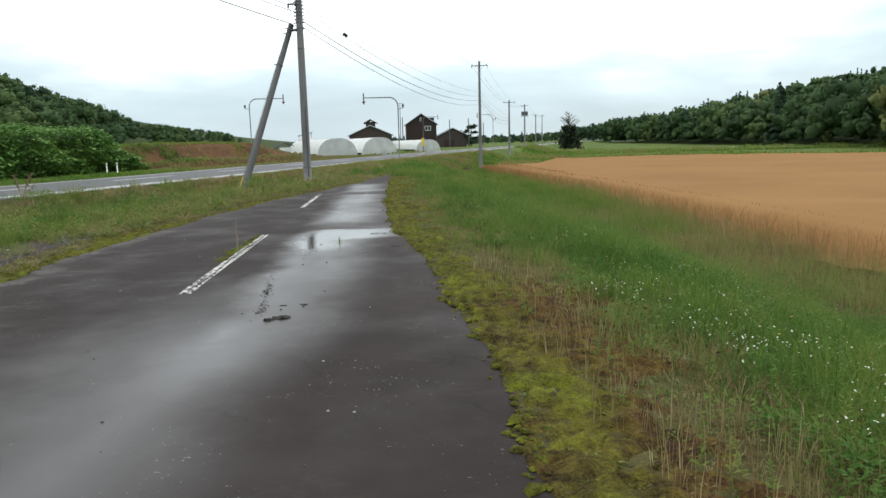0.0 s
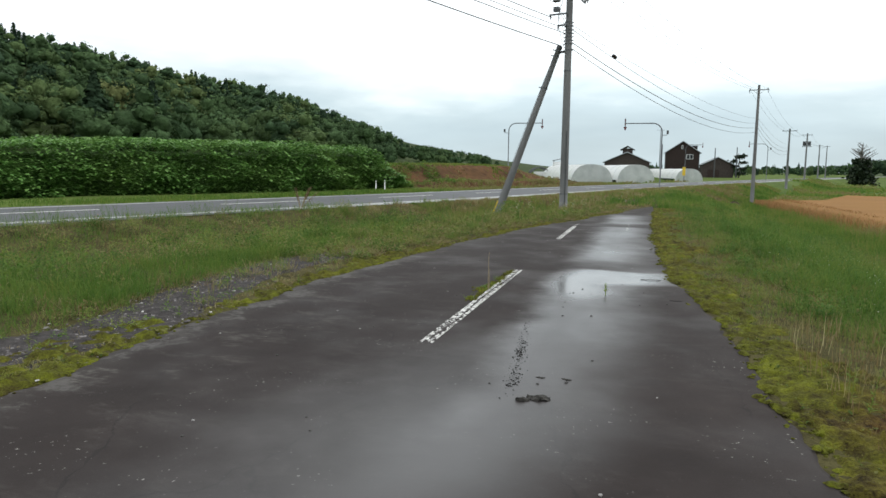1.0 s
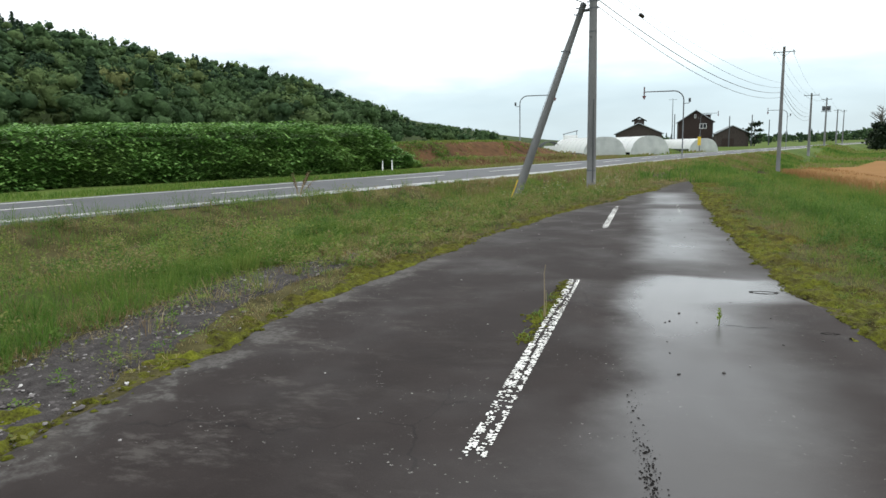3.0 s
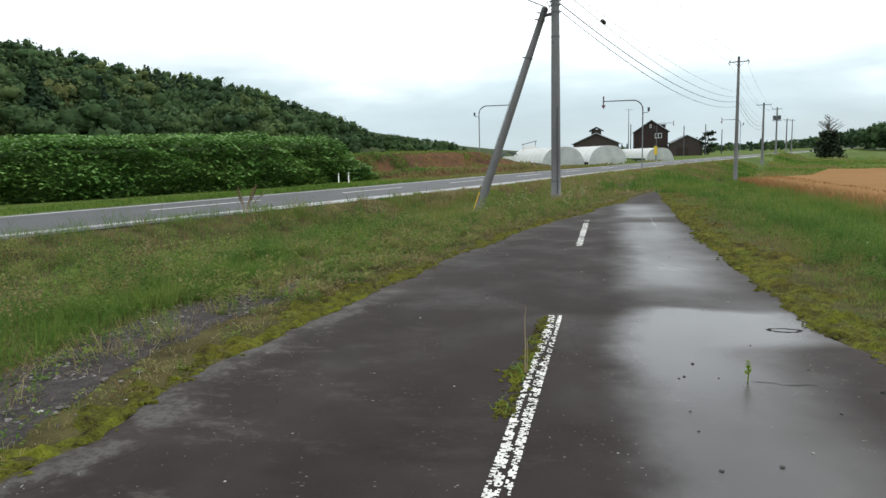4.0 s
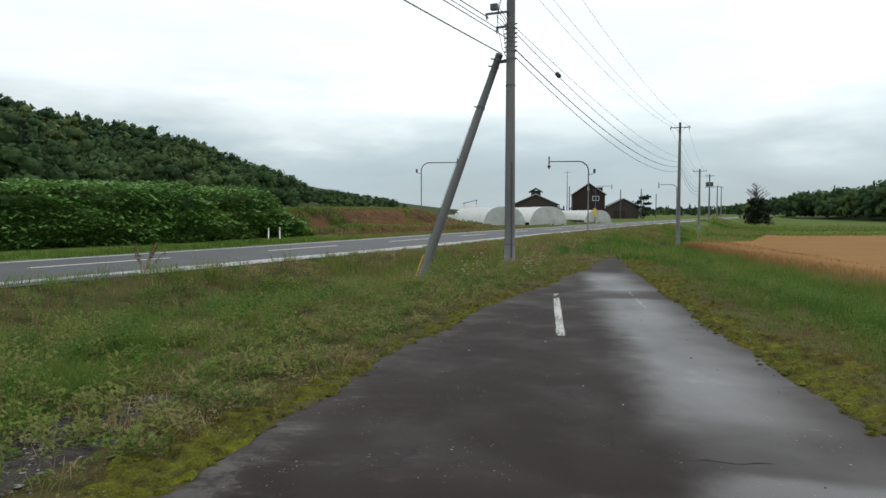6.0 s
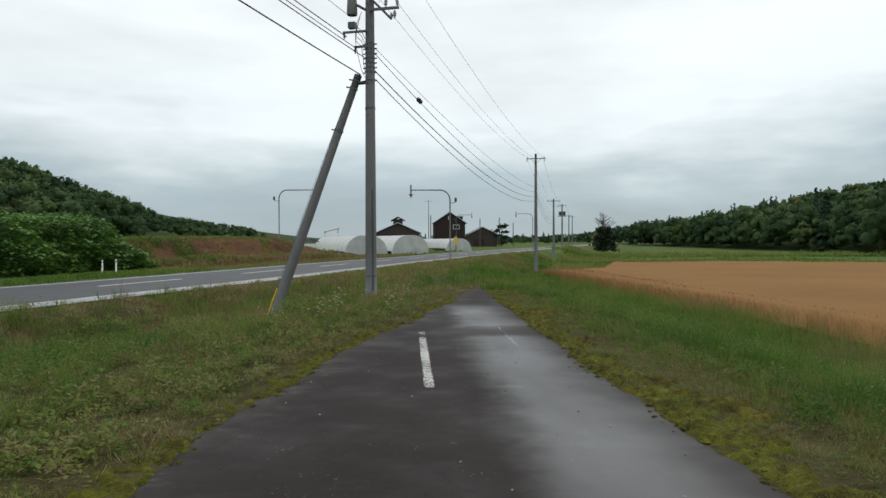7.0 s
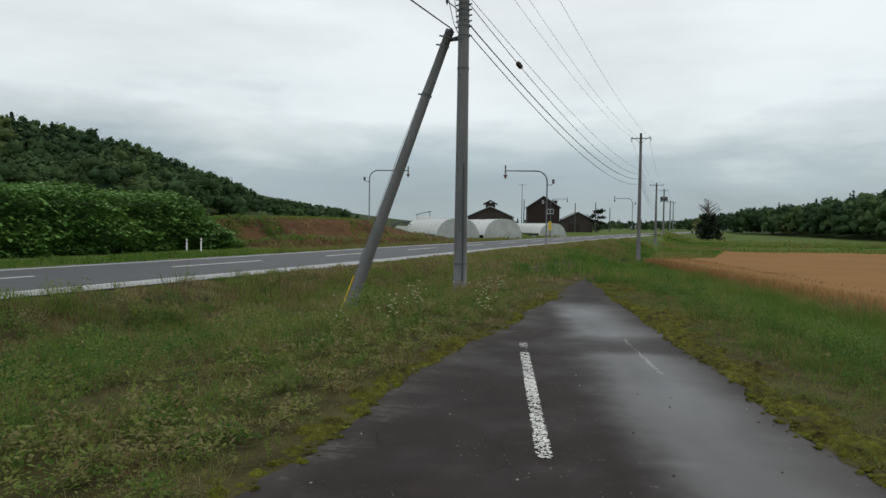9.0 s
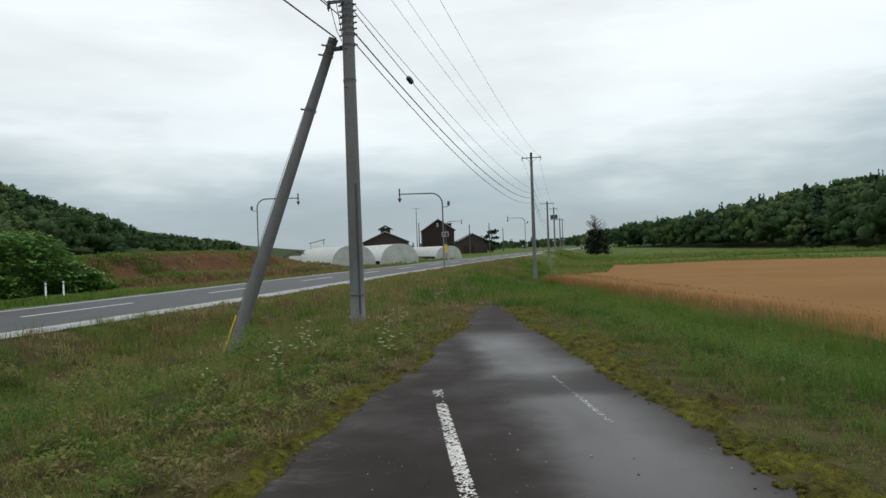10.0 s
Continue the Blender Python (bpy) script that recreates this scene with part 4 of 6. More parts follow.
mounds("leafy_weeds", *scatter(380, lambda y: path_left(y) - 3.2, lambda y: path_left(y) - 0.45, 0, 17, bias=0.2, seed=346), 0.17, 0.15, 70, 0.034, lambda x, y: 0.22 + 0.2 * patchy(x, y, 0.8, 5), "low dark green weed clumps in the dry grass", 347, vary=0.14)
mounds("leafy_weeds", *scatter(420, lambda y: path_left(y) - 3.6, lambda y: path_left(y) - 0.4, 0, 15, bias=0.1, seed=446), 0.12, 0.19, 38, 0.055, lambda x, y: 0.60 + 0.15 * patchy(x, y, 0.6, 5), "withered pale olive weed tufts in the verge", 447, vary=0.1, grow=0)
mounds("leafy_weeds", *scatter(130, lambda y: path_left(y) - 1.9, lambda y: path_left(y) - 0.35, -8, 8, seed=248), 0.13, 0.10, 46, 0.030, lambda x, y: 0.36 + 0.2 * patchy(x, y, 0.8, 5), "small green weeds growing through the gravel", 249)
mounds("leafy_weeds", *scatter(240, lambda y: path_right(y) + 1.1, lambda y: path_right(y) + 2.4, -11, 21, bias=0.2, seed=50), 0.2, 0.2, 90, 0.036, lambda x, y: 0.16 + 0.12 * wavy(x, y, 1.0, 4), "dark green leafy weeds along the grass edge", 51)
mounds("leafy_weeds", *scatter(260, lambda y: path_right(y) + 2.0, lambda y: path_right(y) + 8, -11, 24, bias=0.2, seed=52), 0.36, 0.42, 130, 0.04, lambda x, y: 0.2 + 0.14 * wavy(x, y, 1.6, 4), "bushy green weeds among tall grass", 53)
mounds("leafy_weeds", *scatter(60, lambda y: road_x(y) - 12, lambda y: road_x(y) - 7.5, 38, 47, seed=54), 0.6, 0.35, 70, 0.15, lambda x, y: 0.28 + 0.15 * wavy(x, y, 1.6, 4), "green weeds where the thicket ends", 55, grow=0)


def spike_weeds(name, x, y, h, leaf, tone, label, seed):
    """Single upright weeds: a thin stem with narrow leaves all the way up."""
    r = np.random.default_rng(seed)
    ok = off_lane(x, y, 0.12)
    x, y = x[ok], y[ok]
    m, per = len(x), 34
    n = m * per
    H = (h * (0.5 + 0.8 * r.random(m))).repeat(per)
    lx, ly = r.normal(0, 0.12, m).repeat(per), r.normal(0, 0.12, m).repeat(per)
    k = r.random(n) ** 0.8
    cx, cy = x.repeat(per) + lx * H * k, y.repeat(per) + ly * H * k
    cz = ground_z(x, y).repeat(per) + H * (0.08 + 0.92 * k)
    a, s = r.random(n) * 6.28, leaf * (1.25 - 0.8 * k) * (0.6 + 0.6 * r.random(n))
    v = np.zeros((n, 4, 3))
    for i, (al, ac) in enumerate(((0, 0), (0.45, 0.16), (1.0, 0), (0.45, -0.16))):
        v[:, i, 0] = cx + s * (al * np.cos(a) - ac * np.sin(a))
        v[:, i, 1] = cy + s * (al * np.sin(a) + ac * np.cos(a))
        v[:, i, 2] = cz + s * (0.7 * al - 0.35 * al * al)
    z0 = ground_z(x, y)
    e = np.stack([x + lx[::per] * H[::per], y + ly[::per] * H[::per], z0 + H[::per]], 1)
    b = np.stack([x, y, z0], 1)
    q = np.stack([b + (-0.003, 0, 0), b + (0.003, 0, 0), e + (0.0015, 0, 0), e + (-0.0015, 0, 0)], 1)
    q2 = np.stack([b + (0, -0.003, 0), b + (0, 0.003, 0), e + (0, 0.0015, 0), e + (0, -0.0015, 0)], 1)
    V = np.concatenate([v, q, q2]).reshape(-1, 3)
    tn = np.clip(tone + r.normal(0, 0.10, m), 0.05, 0.9)
    return stuff(name, np_mesh(name, V, np.arange(len(V)).reshape(-1, 4), MEADOW, tint=np.concatenate([tn.repeat(per), tn, tn])), label, "weeds")


spike_weeds("upright_weeds", *scatter(150, lambda y: path_right(y) + 0.4, lambda y: path_right(y) + 2.2, -11.5, 12, bias=0.5, seed=251), 0.27, 0.045, 0.36, "upright narrow-leaved green weeds beside the lane", 252)
spike_weeds("upright_weeds", *scatter(260, lambda y: path_right(y) + 1.6, lambda y: path_right(y) + 7, -11.5, 14, bias=0.2, seed=253), 0.5, 0.06, 0.22, "taller upright weeds among the meadow grass", 254)
spike_weeds("upright_weeds", *scatter(120, lambda y: path_left(y) - 2.0, lambda y: path_left(y) - 0.15, -9, 14, seed=255), 0.2, 0.04, 0.42, "upright small weeds on the gravelly edge", 256)
spike_weeds("upright_weeds", *scatter(260, lambda y: road_x(y) + 4.2, lambda y: path_left(y) - 1.8, -10, 22, seed=257), 0.5, 0.07, 0.3, "upright weeds standing in the ditch", 258)


# moss mats along both broken edges
def moss_mat(side, width, cover, y0, y1, label, seed):
    st = 0.033
    ys, ds = np.arange(y0, y1, st), np.arange(-0.2, width, st)
    D, Y = np.meshgrid(ds, ys)
    edge = path_right(Y) + ragged(Y, 5) if side > 0 else path_left(Y) + ragged(Y, 3)
    X = edge + side * D
    reach = width * (cover - (0.16 * smooth(Y, 1.0, 4.0) if side < 0 else 0.0) + 0.4 * smooth(Y, -4.5, -6.0) + 0.3 * wavy(Y, Y * 0, 0.8, seed) + 0.15 * wavy(Y, Y * 0, 0.23, seed + 1))
    inner = 0.0 + 0.09 * wavy(Y, Y * 0, 0.31, seed + 2) + 0.06 * wavy(Y, Y * 0, 0.09, seed + 3)
    clumpy = wavy(X, Y, 0.13, seed + 4) + 0.8 * wavy(X, Y, 0.045, seed + 5)
    m = smooth(D - inner, -0.05, 0.08) * smooth(D - reach, 0.3, -0.3) + 0.42 * clumpy
    if side < 0:
        m = m - 0.9 * np.exp(-((Y + 4.7) / 0.4) ** 2) * smooth(D, -0.1, 0.1)
    base = np.where(D < 0.02, 0.012, np.maximum(ground_z(X, Y), -0.12))
    Z = base - 0.022 + 0.075 * smooth(m, 0.3, 1.1) * (0.7 + 0.6 * patchy(X, Y, 0.10, seed + 6))
    V = np.stack([X, Y, Z], -1).reshape(-1, 3)
    nx = len(ds)
    i0 = (np.arange(len(ys) - 1)[:, None] * nx + np.arange(nx - 1)[None]).ravel()
    q = np.stack([i0, i0 + 1, i0 + nx + 1, i0 + nx], 1)
    q = q[m.ravel()[q].max(1) > 0.45]
    start = smooth(Y, -4, -7) if side > 0 else 0.0
    dry = (smooth(D, 0.3, 0.9) * (0.25 + 0.75 * start) + (0.22 + 0.3 * start) * patchy(X, Y, 0.6, seed + 7) + 0.20 * smooth(Y, -1.0, 2.0) + 0.35 * start).clip(0, 1).ravel()[q[:, 0]]
    return stuff("moss", np_mesh("moss", V, q if side > 0 else q[:, ::-1], MOSS, smooth=True, tint=dry), label, "moss")


moss_mat(1, 1.9, 0.36, -12.8, 20, "yellow-green and brown moss creeping over the lane edge", 1)
moss_mat(-1, 0.9, 0.46, -11, 18, "yellow-green moss creeping over the lane edge", 4)


# a bed of broken stone beside the lane
def bed_line(y):
    return np.interp(y, BED[0], BED[1]) + 0.15 * wavy(y, y * 0, 1.4, 2)


def bed_half(y):
    return np.interp(y, BED[0], BED[2]) * (1 + 0.3 * wavy(y, y * 0, 0.6, 4))


D, Y = np.meshgrid(np.arange(-0.15, 2.2, 0.05), np.arange(-8, 3.2, 0.05))
X = path_left(Y) - D
m = smooth(np.abs(D - bed_line(Y)) / bed_half(Y), 1.3, 0.7) * smooth(Y, 2.2, 0.6) + 0.32 * wavy(X, Y, 0.17, 5) + 0.2 * wavy(X, Y, 0.45, 9)
Z = ground_z(X, Y) - 0.02 + 0.04 * smooth(m, 0.3, 0.9) + 0.014 * wavy(X, Y, 0.05, 3) + 0.012 * wavy(X, Y, 0.16, 6)
nx = D.shape[1]
i0 = (np.arange(D.shape[0] - 1)[:, None] * nx + np.arange(nx - 1)[None]).ravel()
q = np.stack([i0, i0 + nx, i0 + nx + 1, i0 + 1], 1)
stuff("stone_bed", np_mesh("stone_bed", np.stack([X, Y, Z], -1).reshape(-1, 3), q[m.ravel()[q].max(1) > 0.3], BEDSTONE, smooth=True), "dark bed of crushed stone and broken asphalt", "gravel")


def cushions(name, x, y, size, label, seed, material, category="moss", lift=0.0):
    r = np.random.default_rng(seed)
    n = len(x)
    s = size * (0.4 + r.random(n))
    a = np.arange(6) / 6 * 2 * math.pi
    v = np.zeros((n, 13, 3))
    rot = r.random(n) * 6
    zz = np.where((x > path_left(y)) & (x < path_right(y)), 0.012, ground_z(x, y)) + lift
    for j, (rad, hh) in enumerate(((1.0, 0.0), (0.62, 0.4))):
        q = rad * s[:, None] * (0.6 + 0.8 * r.random((n, 6)))
        v[:, j * 6:j * 6 + 6, 0] = x[:, None] + q * np.cos(a + rot[:, None])
        v[:, j * 6:j * 6 + 6, 1] = y[:, None] + q * np.sin(a + rot[:, None])
        v[:, j * 6:j * 6 + 6, 2] = zz[:, None] + (0.002 + hh * s)[:, None] * (0.6 + 0.8 * r.random((n, 6)))
    v[:, 12, 0], v[:, 12, 1], v[:, 12, 2] = x, y, zz + 0.5 * s
    t = []
    for i in range(6):
        j = (i + 1) % 6
        t += [(i, j, 6 + j), (i, 6 + j, 6 + i), (6 + i, 6 + j, 12)]
    f = (np.arange(n)[:, None, None] * 13 + np.array(t)[None]).reshape(-1, 3)
    return stuff(name, np_mesh(name, v.reshape(-1, 3), f, material, tint=np.zeros(len(f))), label, category)


r = np.random.default_rng(60)
n = 6000
y = -7.6 + 9.2 * r.random(n)
x = np.minimum(path_left(y) - bed_line(y) + r.normal(0, 0.6, n) * bed_half(y), path_left(y) - 0.05)
yy = -10.5 + 28 * r.random(1500) ** 1.2
side = r.random(1500) < 0.5
xx = np.where(side, path_left(yy) + ragged(yy, 3) + 0.02 - np.abs(r.normal(0, 0.09, 1500)) + 0.10 * r.random(1500) ** 3, path_right(yy) + ragged(yy, 5) - 0.02 + np.abs(r.normal(0, 0.09, 1500)) - 0.10 * r.random(1500) ** 3)
cushions("moss", xx, yy, 0.012 + 0.035 * r.random(1500) ** 2, "loose moss cushions on the lane edge", 64, MOSS)
cushions("gravel_patch", x, y, 0.005 + 0.017 * r.random(n) ** 3, "dark gravel and stones beside the lane", 63, GRAVEL, "gravel", 0.012)


# ---- wheat ----
def wheat():
    ys = np.arange(-14, 86, 1.0)
    v, f = [], []
    r = np.random.default_rng(70)

    def inside(x, y):
        near = np.interp(y, [-20, 30, 57], [13.2, 13.0, 11.6]) + 0.4 * wavy(y, y * 0, 4, 2)
        far = np.interp(x, [11, 15, 18, 24, 42, 110], [58.5, 58.5, 61, 78, 79, 30]) + 0.6 * wavy(x, x * 0, 3, 1)
        return (x > near) & (y < far) & (x < 110)

    X, Y = np.meshgrid(np.concatenate([np.arange(11, 34, 0.3), np.arange(34, 110, 1.5)]), np.arange(-20, 86, 0.5))
    low = smooth(X - np.interp(Y, [-20, 30, 57], [13.2, 13.0, 11.6]), 0.0, 1.3)
    Z = lerp(ground_z(X, Y), -0.93, low) + 0.05 * wavy(X, Y, 1.2, 5) + 0.03 * r.random(X.shape)
    nx = X.shape[1]
    i0 = (np.arange(X.shape[0] - 1)[:, None] * nx + np.arange(nx - 1)[None]).ravel()
    q = np.stack([i0, i0 + 1, i0 + nx + 1, i0 + nx], 1)
    V = np.stack([X, Y, Z], -1).reshape(-1, 3)
    q = q[inside(V[q].mean(1)[:, 0], V[q].mean(1)[:, 1])]
    stuff("wheat_canopy", np_mesh("wheat_canopy", V, q, FIELDSOIL), "dense ripe orange-brown wheat field", "wheat field")
    n = 60000
    x = 11.6 + 75 * r.random(n) ** 2.4
    y = -16 + 101 * r.random(n)
    ok = inside(x, y) & (x < 14.8)
    x, y = x[ok], y[ok]
    edge = x - np.interp(y, [-20, 30, 57], [13.2, 13.0, 11.6]) < 1.4
    h = np.where(edge, 0.75, 0.10) * (0.7 + 0.5 * r.random(len(x)))
    vv, ff = blades(x, y, h, 0.014 * (1 + y.clip(0) / 25), 0.5, 71, z=np.full(len(x), -0.72) - h + 0.05 * wavy(x, y, 1.2, 5))
    stuff("wheat", np_mesh("wheat", vv, ff, WHEAT), "ripe orange-brown wheat stalks and ears", "wheat field")


wheat()


flakes("lane_marking", 1.43, 1.48, 8.0, 10.3, lambda x, y: 0.26 + 0 * x, "faint remains of an old white line under water", cell=0.008, lift=0.0135, seed=6)


# ---- woods ----
def crown(seed, quads, kind, fine=1.0):
    """A crown of leaf clumps on lobes, one metre high, on the ground: quads' corners and which are inner."""
    r = np.random.default_rng(seed)
    if kind == "broad":
        lobes = [((0, 0, 0.55), 0.24)]
        for i in range(12):
            a, hgt = r.random() * 6.28, 0.22 + 0.66 * r.random()
            rad = (0.12 + 0.16 * r.random()) * (1.25 - 1.1 * abs(hgt - 0.45))
            lobes.append(((math.cos(a) * rad, math.sin(a) * rad, hgt), 0.085 + 0.075 * r.random()))
        w = np.array([l[1] ** 2 for l in lobes])
        pick = r.choice(len(lobes), quads, p=w / w.sum())
        c, rad = np.array([l[0] for l in lobes])[pick], np.array([l[1] for l in lobes])[pick]
        d = r.normal(size=(quads, 3))
        d /= np.linalg.norm(d, axis=1)[:, None]
        d[:, 2] = np.where(d[:, 2] < -0.5, -d[:, 2], d[:, 2])
        p = c + d * (rad * (0.70 + 0.60 * r.random(quads)))[:, None]
        nrm = d + r.normal(0, 0.32, (quads, 3))
        size = (0.022 + 0.036 * r.random(quads)) * fine
    else:
        t = r.random(quads) ** 0.75
        a = r.random(quads) * 6.28
        rad = (1 - t) * 0.2 * (0.7 + 0.5 * ((t * 9) % 1)) * (0.6 + 0.5 * r.random(quads)) + 0.01
        p = np.stack([np.cos(a) * rad, np.sin(a) * rad, 0.08 + 0.92 * t], 1)
        nrm = np.stack([np.cos(a), np.sin(a), 0.9 + 0 * a], 1) + r.normal(0, 0.3, (quads, 3))
        size = 0.03 + 0.05 * (1 - t)
    nrm /= np.linalg.norm(nrm, axis=1)[:, None]
    side = np.cross(nrm, r.normal(size=(quads, 3)))
    side /= np.linalg.norm(side, axis=1)[:, None]
    up = np.cross(nrm, side)
    k = np.stack([-side - up, side - up * 0.8, side * 0.9 + up, -side * 0.8 + up * 1.1], 1)
    leaves = p[:, None] + k * (size[:, None] * (0.8 + 0.4 * r.random((quads, 4))))[:, :, None] * 0.6
    # closed inner mass, so that no sky shows through the middle
    solid = []
    if kind == "broad":
        for c, rad in lobes:
            solid.append(np.array(c) + ball(r) * rad * 0.74)
    else:
        a = np.linspace(0, 2 * math.pi, 8)
        for z0, z1, w in ((0.1, 0.45, 0.15), (0.35, 0.7, 0.10), (0.6, 0.98, 0.06)):
            ring = np.stack([np.cos(a) * w, np.sin(a) * w, 0 * a + z0], 1)
            tip = np.tile((0, 0, z1), (7, 1))
            solid.append(np.stack([ring[:-1], ring[1:], tip, tip], 1))
    return np.concatenate([leaves, *solid])


def ball(r):
    """A lumpy ball of quads, radius about one."""
    u, w = np.linspace(0, 2 * math.pi, 6), np.linspace(-1.0, 1.45, 4)
    U, W = np.meshgrid(u, w)
    rad = 0.7 + 0.5 * r.random(U.shape)
    rad[:, -1] = rad[:, 0]
    P = np.stack([np.cos(U) * np.cos(W) * rad, np.sin(U) * np.cos(W) * rad, np.sin(W) * rad], -1)
    return np.stack([P[:-1, :-1], P[:-1, 1:], P[1:, 1:], P[1:, :-1]], 2).reshape(-1, 4, 3)


def wood(name, x, y, height, quads, label, seed, conifers=0.15, tone=0.45, spread=1.0, skyline=None, fine=1.0):
    r = np.random.default_rng(seed)
    kinds = [("broad", crown(seed + i, quads, "broad", fine)) for i in range(6)] + [("cone", crown(seed + 20 + i, quads, "cone")) for i in range(2)]
    z = ground_z(x, y) - 0.5
    V, T = [], []
    for i in range(len(x)):
        cone = r.random() < (conifers[i] if hasattr(conifers, "__len__") else conifers)
        base = kinds[6 + r.integers(2) if cone else r.integers(6)][1]
        h = (height[i] if hasattr(height, "__len__") else height) * (0.7 + 0.55 * r.random()) * (1.15 if cone else 1)
        if skyline is not None:
            az, d = math.degrees(math.atan2(x[i], y[i])), math.hypot(x[i], y[i])
            h = min(h, d * math.tan(radians(float(np.interp(az, *skyline)) * (0.97 + 0.09 * r.random()))) + 1.6 - z[i])
            if h < 3.0:
                continue
        a = r.random() * 6.28
        c, s = math.cos(a), math.sin(a)
        wdt = h * (0.9 + 0.45 * r.random()) * spread
        P = np.empty_like(base)
        P[..., 0] = (base[..., 0] * c - base[..., 1] * s) * wdt + x[i]
        P[..., 1] = (base[..., 0] * s + base[..., 1] * c) * wdt + y[i]
        P[..., 2] = base[..., 2] * h + z[i]
        V.append(P.reshape(-1, 3))
        tn = 0.02 + 0.12 * r.random() if cone else np.clip(tone + 0.21 * r.normal(), 0.12, 1.0)
        T.append(np.full(len(base), tn))
    V = np.concatenate(V)
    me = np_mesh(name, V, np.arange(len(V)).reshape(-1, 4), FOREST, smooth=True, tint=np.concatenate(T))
    bm = bmesh.new()
    bm.from_mesh(me)
    bmesh.ops.remove_doubles(bm, verts=bm.verts, dist=0.002)
    bm.to_mesh(me)
    bm.free()
    return stuff(name, me, label, "forest")


r = np.random.default_rng(90)


def grid_points(u0, u1, v0, v1, st):
    U, W = np.meshgrid(np.arange(u0, u1, st), np.arange(v0, v1, st))
    return U.ravel() + r.uniform(-0.45, 0.45, U.size) * st, W.ravel() + r.uniform(-0.45, 0.45, U.size) * st


# how high the two wooded hills stand over the valley, by bearing in degrees
WEST = ([-75, -50, -46.3, -44.5, -41.9, -39.2, -35.5, -32.6, -28.5, -26.2, -24, -22.1, -20.8, -19.3, -17.8, -15.3, -13, -11.6, -10.6], [11, 9.7, 9.0, 8.75, 7.95, 7.4, 6.9, 6.5, 5.5, 4.65, 3.85, 3.2, 2.7, 2.0, 1.85, 1.5, 1.15, 0.6, 0.0])
EAST = ([10, 14, 16, 18, 20, 22, 24, 28, 32, 36.5, 50, 70], [0.35, 0.6, 0.95, 1.3, 1.75, 2.1, 2.45, 3.2, 3.75, 4.3, 5.2, 6])
th = radians(15)
u, v = grid_points(10, 460, 118, 305, 9.0)
x, y = u * math.sin(th) - v * math.cos(th), u * math.cos(th) + v * math.sin(th)
front = v < 178
wood("forest", x[front], y[front], 13.0, 480, "dense mixed green forest at the foot of a long hill", 100, 0.05, tone=0.5, spread=1.15, skyline=WEST, fine=0.62)
wood("forest", x[~front], y[~front], 12.5, 100, "dense mixed green forest covering a long hill", 104, np.where(v[~front] > 255, 0.8, 0.10), tone=0.5, spread=1.2, skyline=WEST, fine=0.9)
u, v = grid_points(460, 650, 118, 300, 11)
x, y = u * math.sin(th) - v * math.cos(th), u * math.cos(th) + v * math.sin(th)
wood("forest", x, y, np.interp(u, [460, 540, 590, 650], [12, 11, 9, 5]), 80, "distant end of the wooded hill", 130, 0.3, skyline=WEST)
e, yy = grid_points(0, 26, 60, 420, 6.5)
wood("forest", e + 106 + (yy - 148) * 0.15, yy, 13.5, 180, "tall dark edge of a broad-leaved wood behind the fields", 160, 0.06, 0.52, skyline=EAST, fine=0.8)
e, yy = grid_points(30, 120, 60, 520, 10.5)
wood("forest", e + 106 + (yy - 148) * 0.15, yy, 14, 45, "broad-leaved wood on a low hill behind the fields", 190, 0.2, 0.42, skyline=EAST)
xx, yy = grid_points(55, 180, 400, 470, 8)
ok = xx < 0.36 * yy
wood("forest", xx[ok], yy[ok], np.interp(xx[ok] / yy[ok], [0.13, 0.22, 0.28, 0.36], [6, 8, 12, 15]), 90, "far belt of trees across the valley", 220, 0.2, 0.38, skyline=EAST)
xx, yy = grid_points(-60, 110, 640, 720, 13)
wood("forest", xx + 60, yy, 8, 60, "far belt of trees across the valley", 240, 0.25, 0.35)


# low growth on the meadow
rr = np.random.default_rng(300)
t = rr.random(190)
mounds("shrubs", 35 + 80 * t, 152 - 30 * t + rr.normal(0, 6, 190), 2.0, 0.75, 80, 0.30, lambda x, y: 0.42 + 0.15 * patchy(x, y, 9, 3), "low bushes scattered over the meadow", 301, "bushes", 0)
grass("meadow_growth", scatter(1800, lambda y: np.interp(y, [60, 160], [13, 38]), lambda y: np.interp(y, [60, 160], [19, 48]), 62, 160, seed=312), 7, 0.3, 0.55, 0.05, 0.7, lambda x, y: 0.42 + 0.35 * wavy(x, y, 5, 2), "rough green growth along the field ditch", 313)
grass("meadow_growth", scatter(2600, lambda y: 30 + 0 * y, lambda y: 112 + 0 * y, 84, 150, seed=314), 6, 0.5, 0.5, 0.05, 0.7, lambda x, y: 0.32 + 0.3 * wavy(x * 0.3, y, 4, 2), "strips of taller grass over the meadow", 315, keep=lambda x, y: smooth(wavy(x * 0.25, y, 4, 7), -0.1, 0.4))


# ---- the knotweed thicket beyond the road ----
def hedge_front(y):
    return road_x(y) - 9.0 - 1.5 * smooth(y, 29, 16) - 0.3 * smooth(y, 30, 36) + 0.5 * wavy(y, y * 0, 2.4, 2)


def hedge_top(y):
    return (2.45 + 0.021 * (y - 10) + 0.18 * wavy(y, y * 0, 4.5, 1)) * (0.12 + 0.88 * smooth(y, 40.6, 36.4))


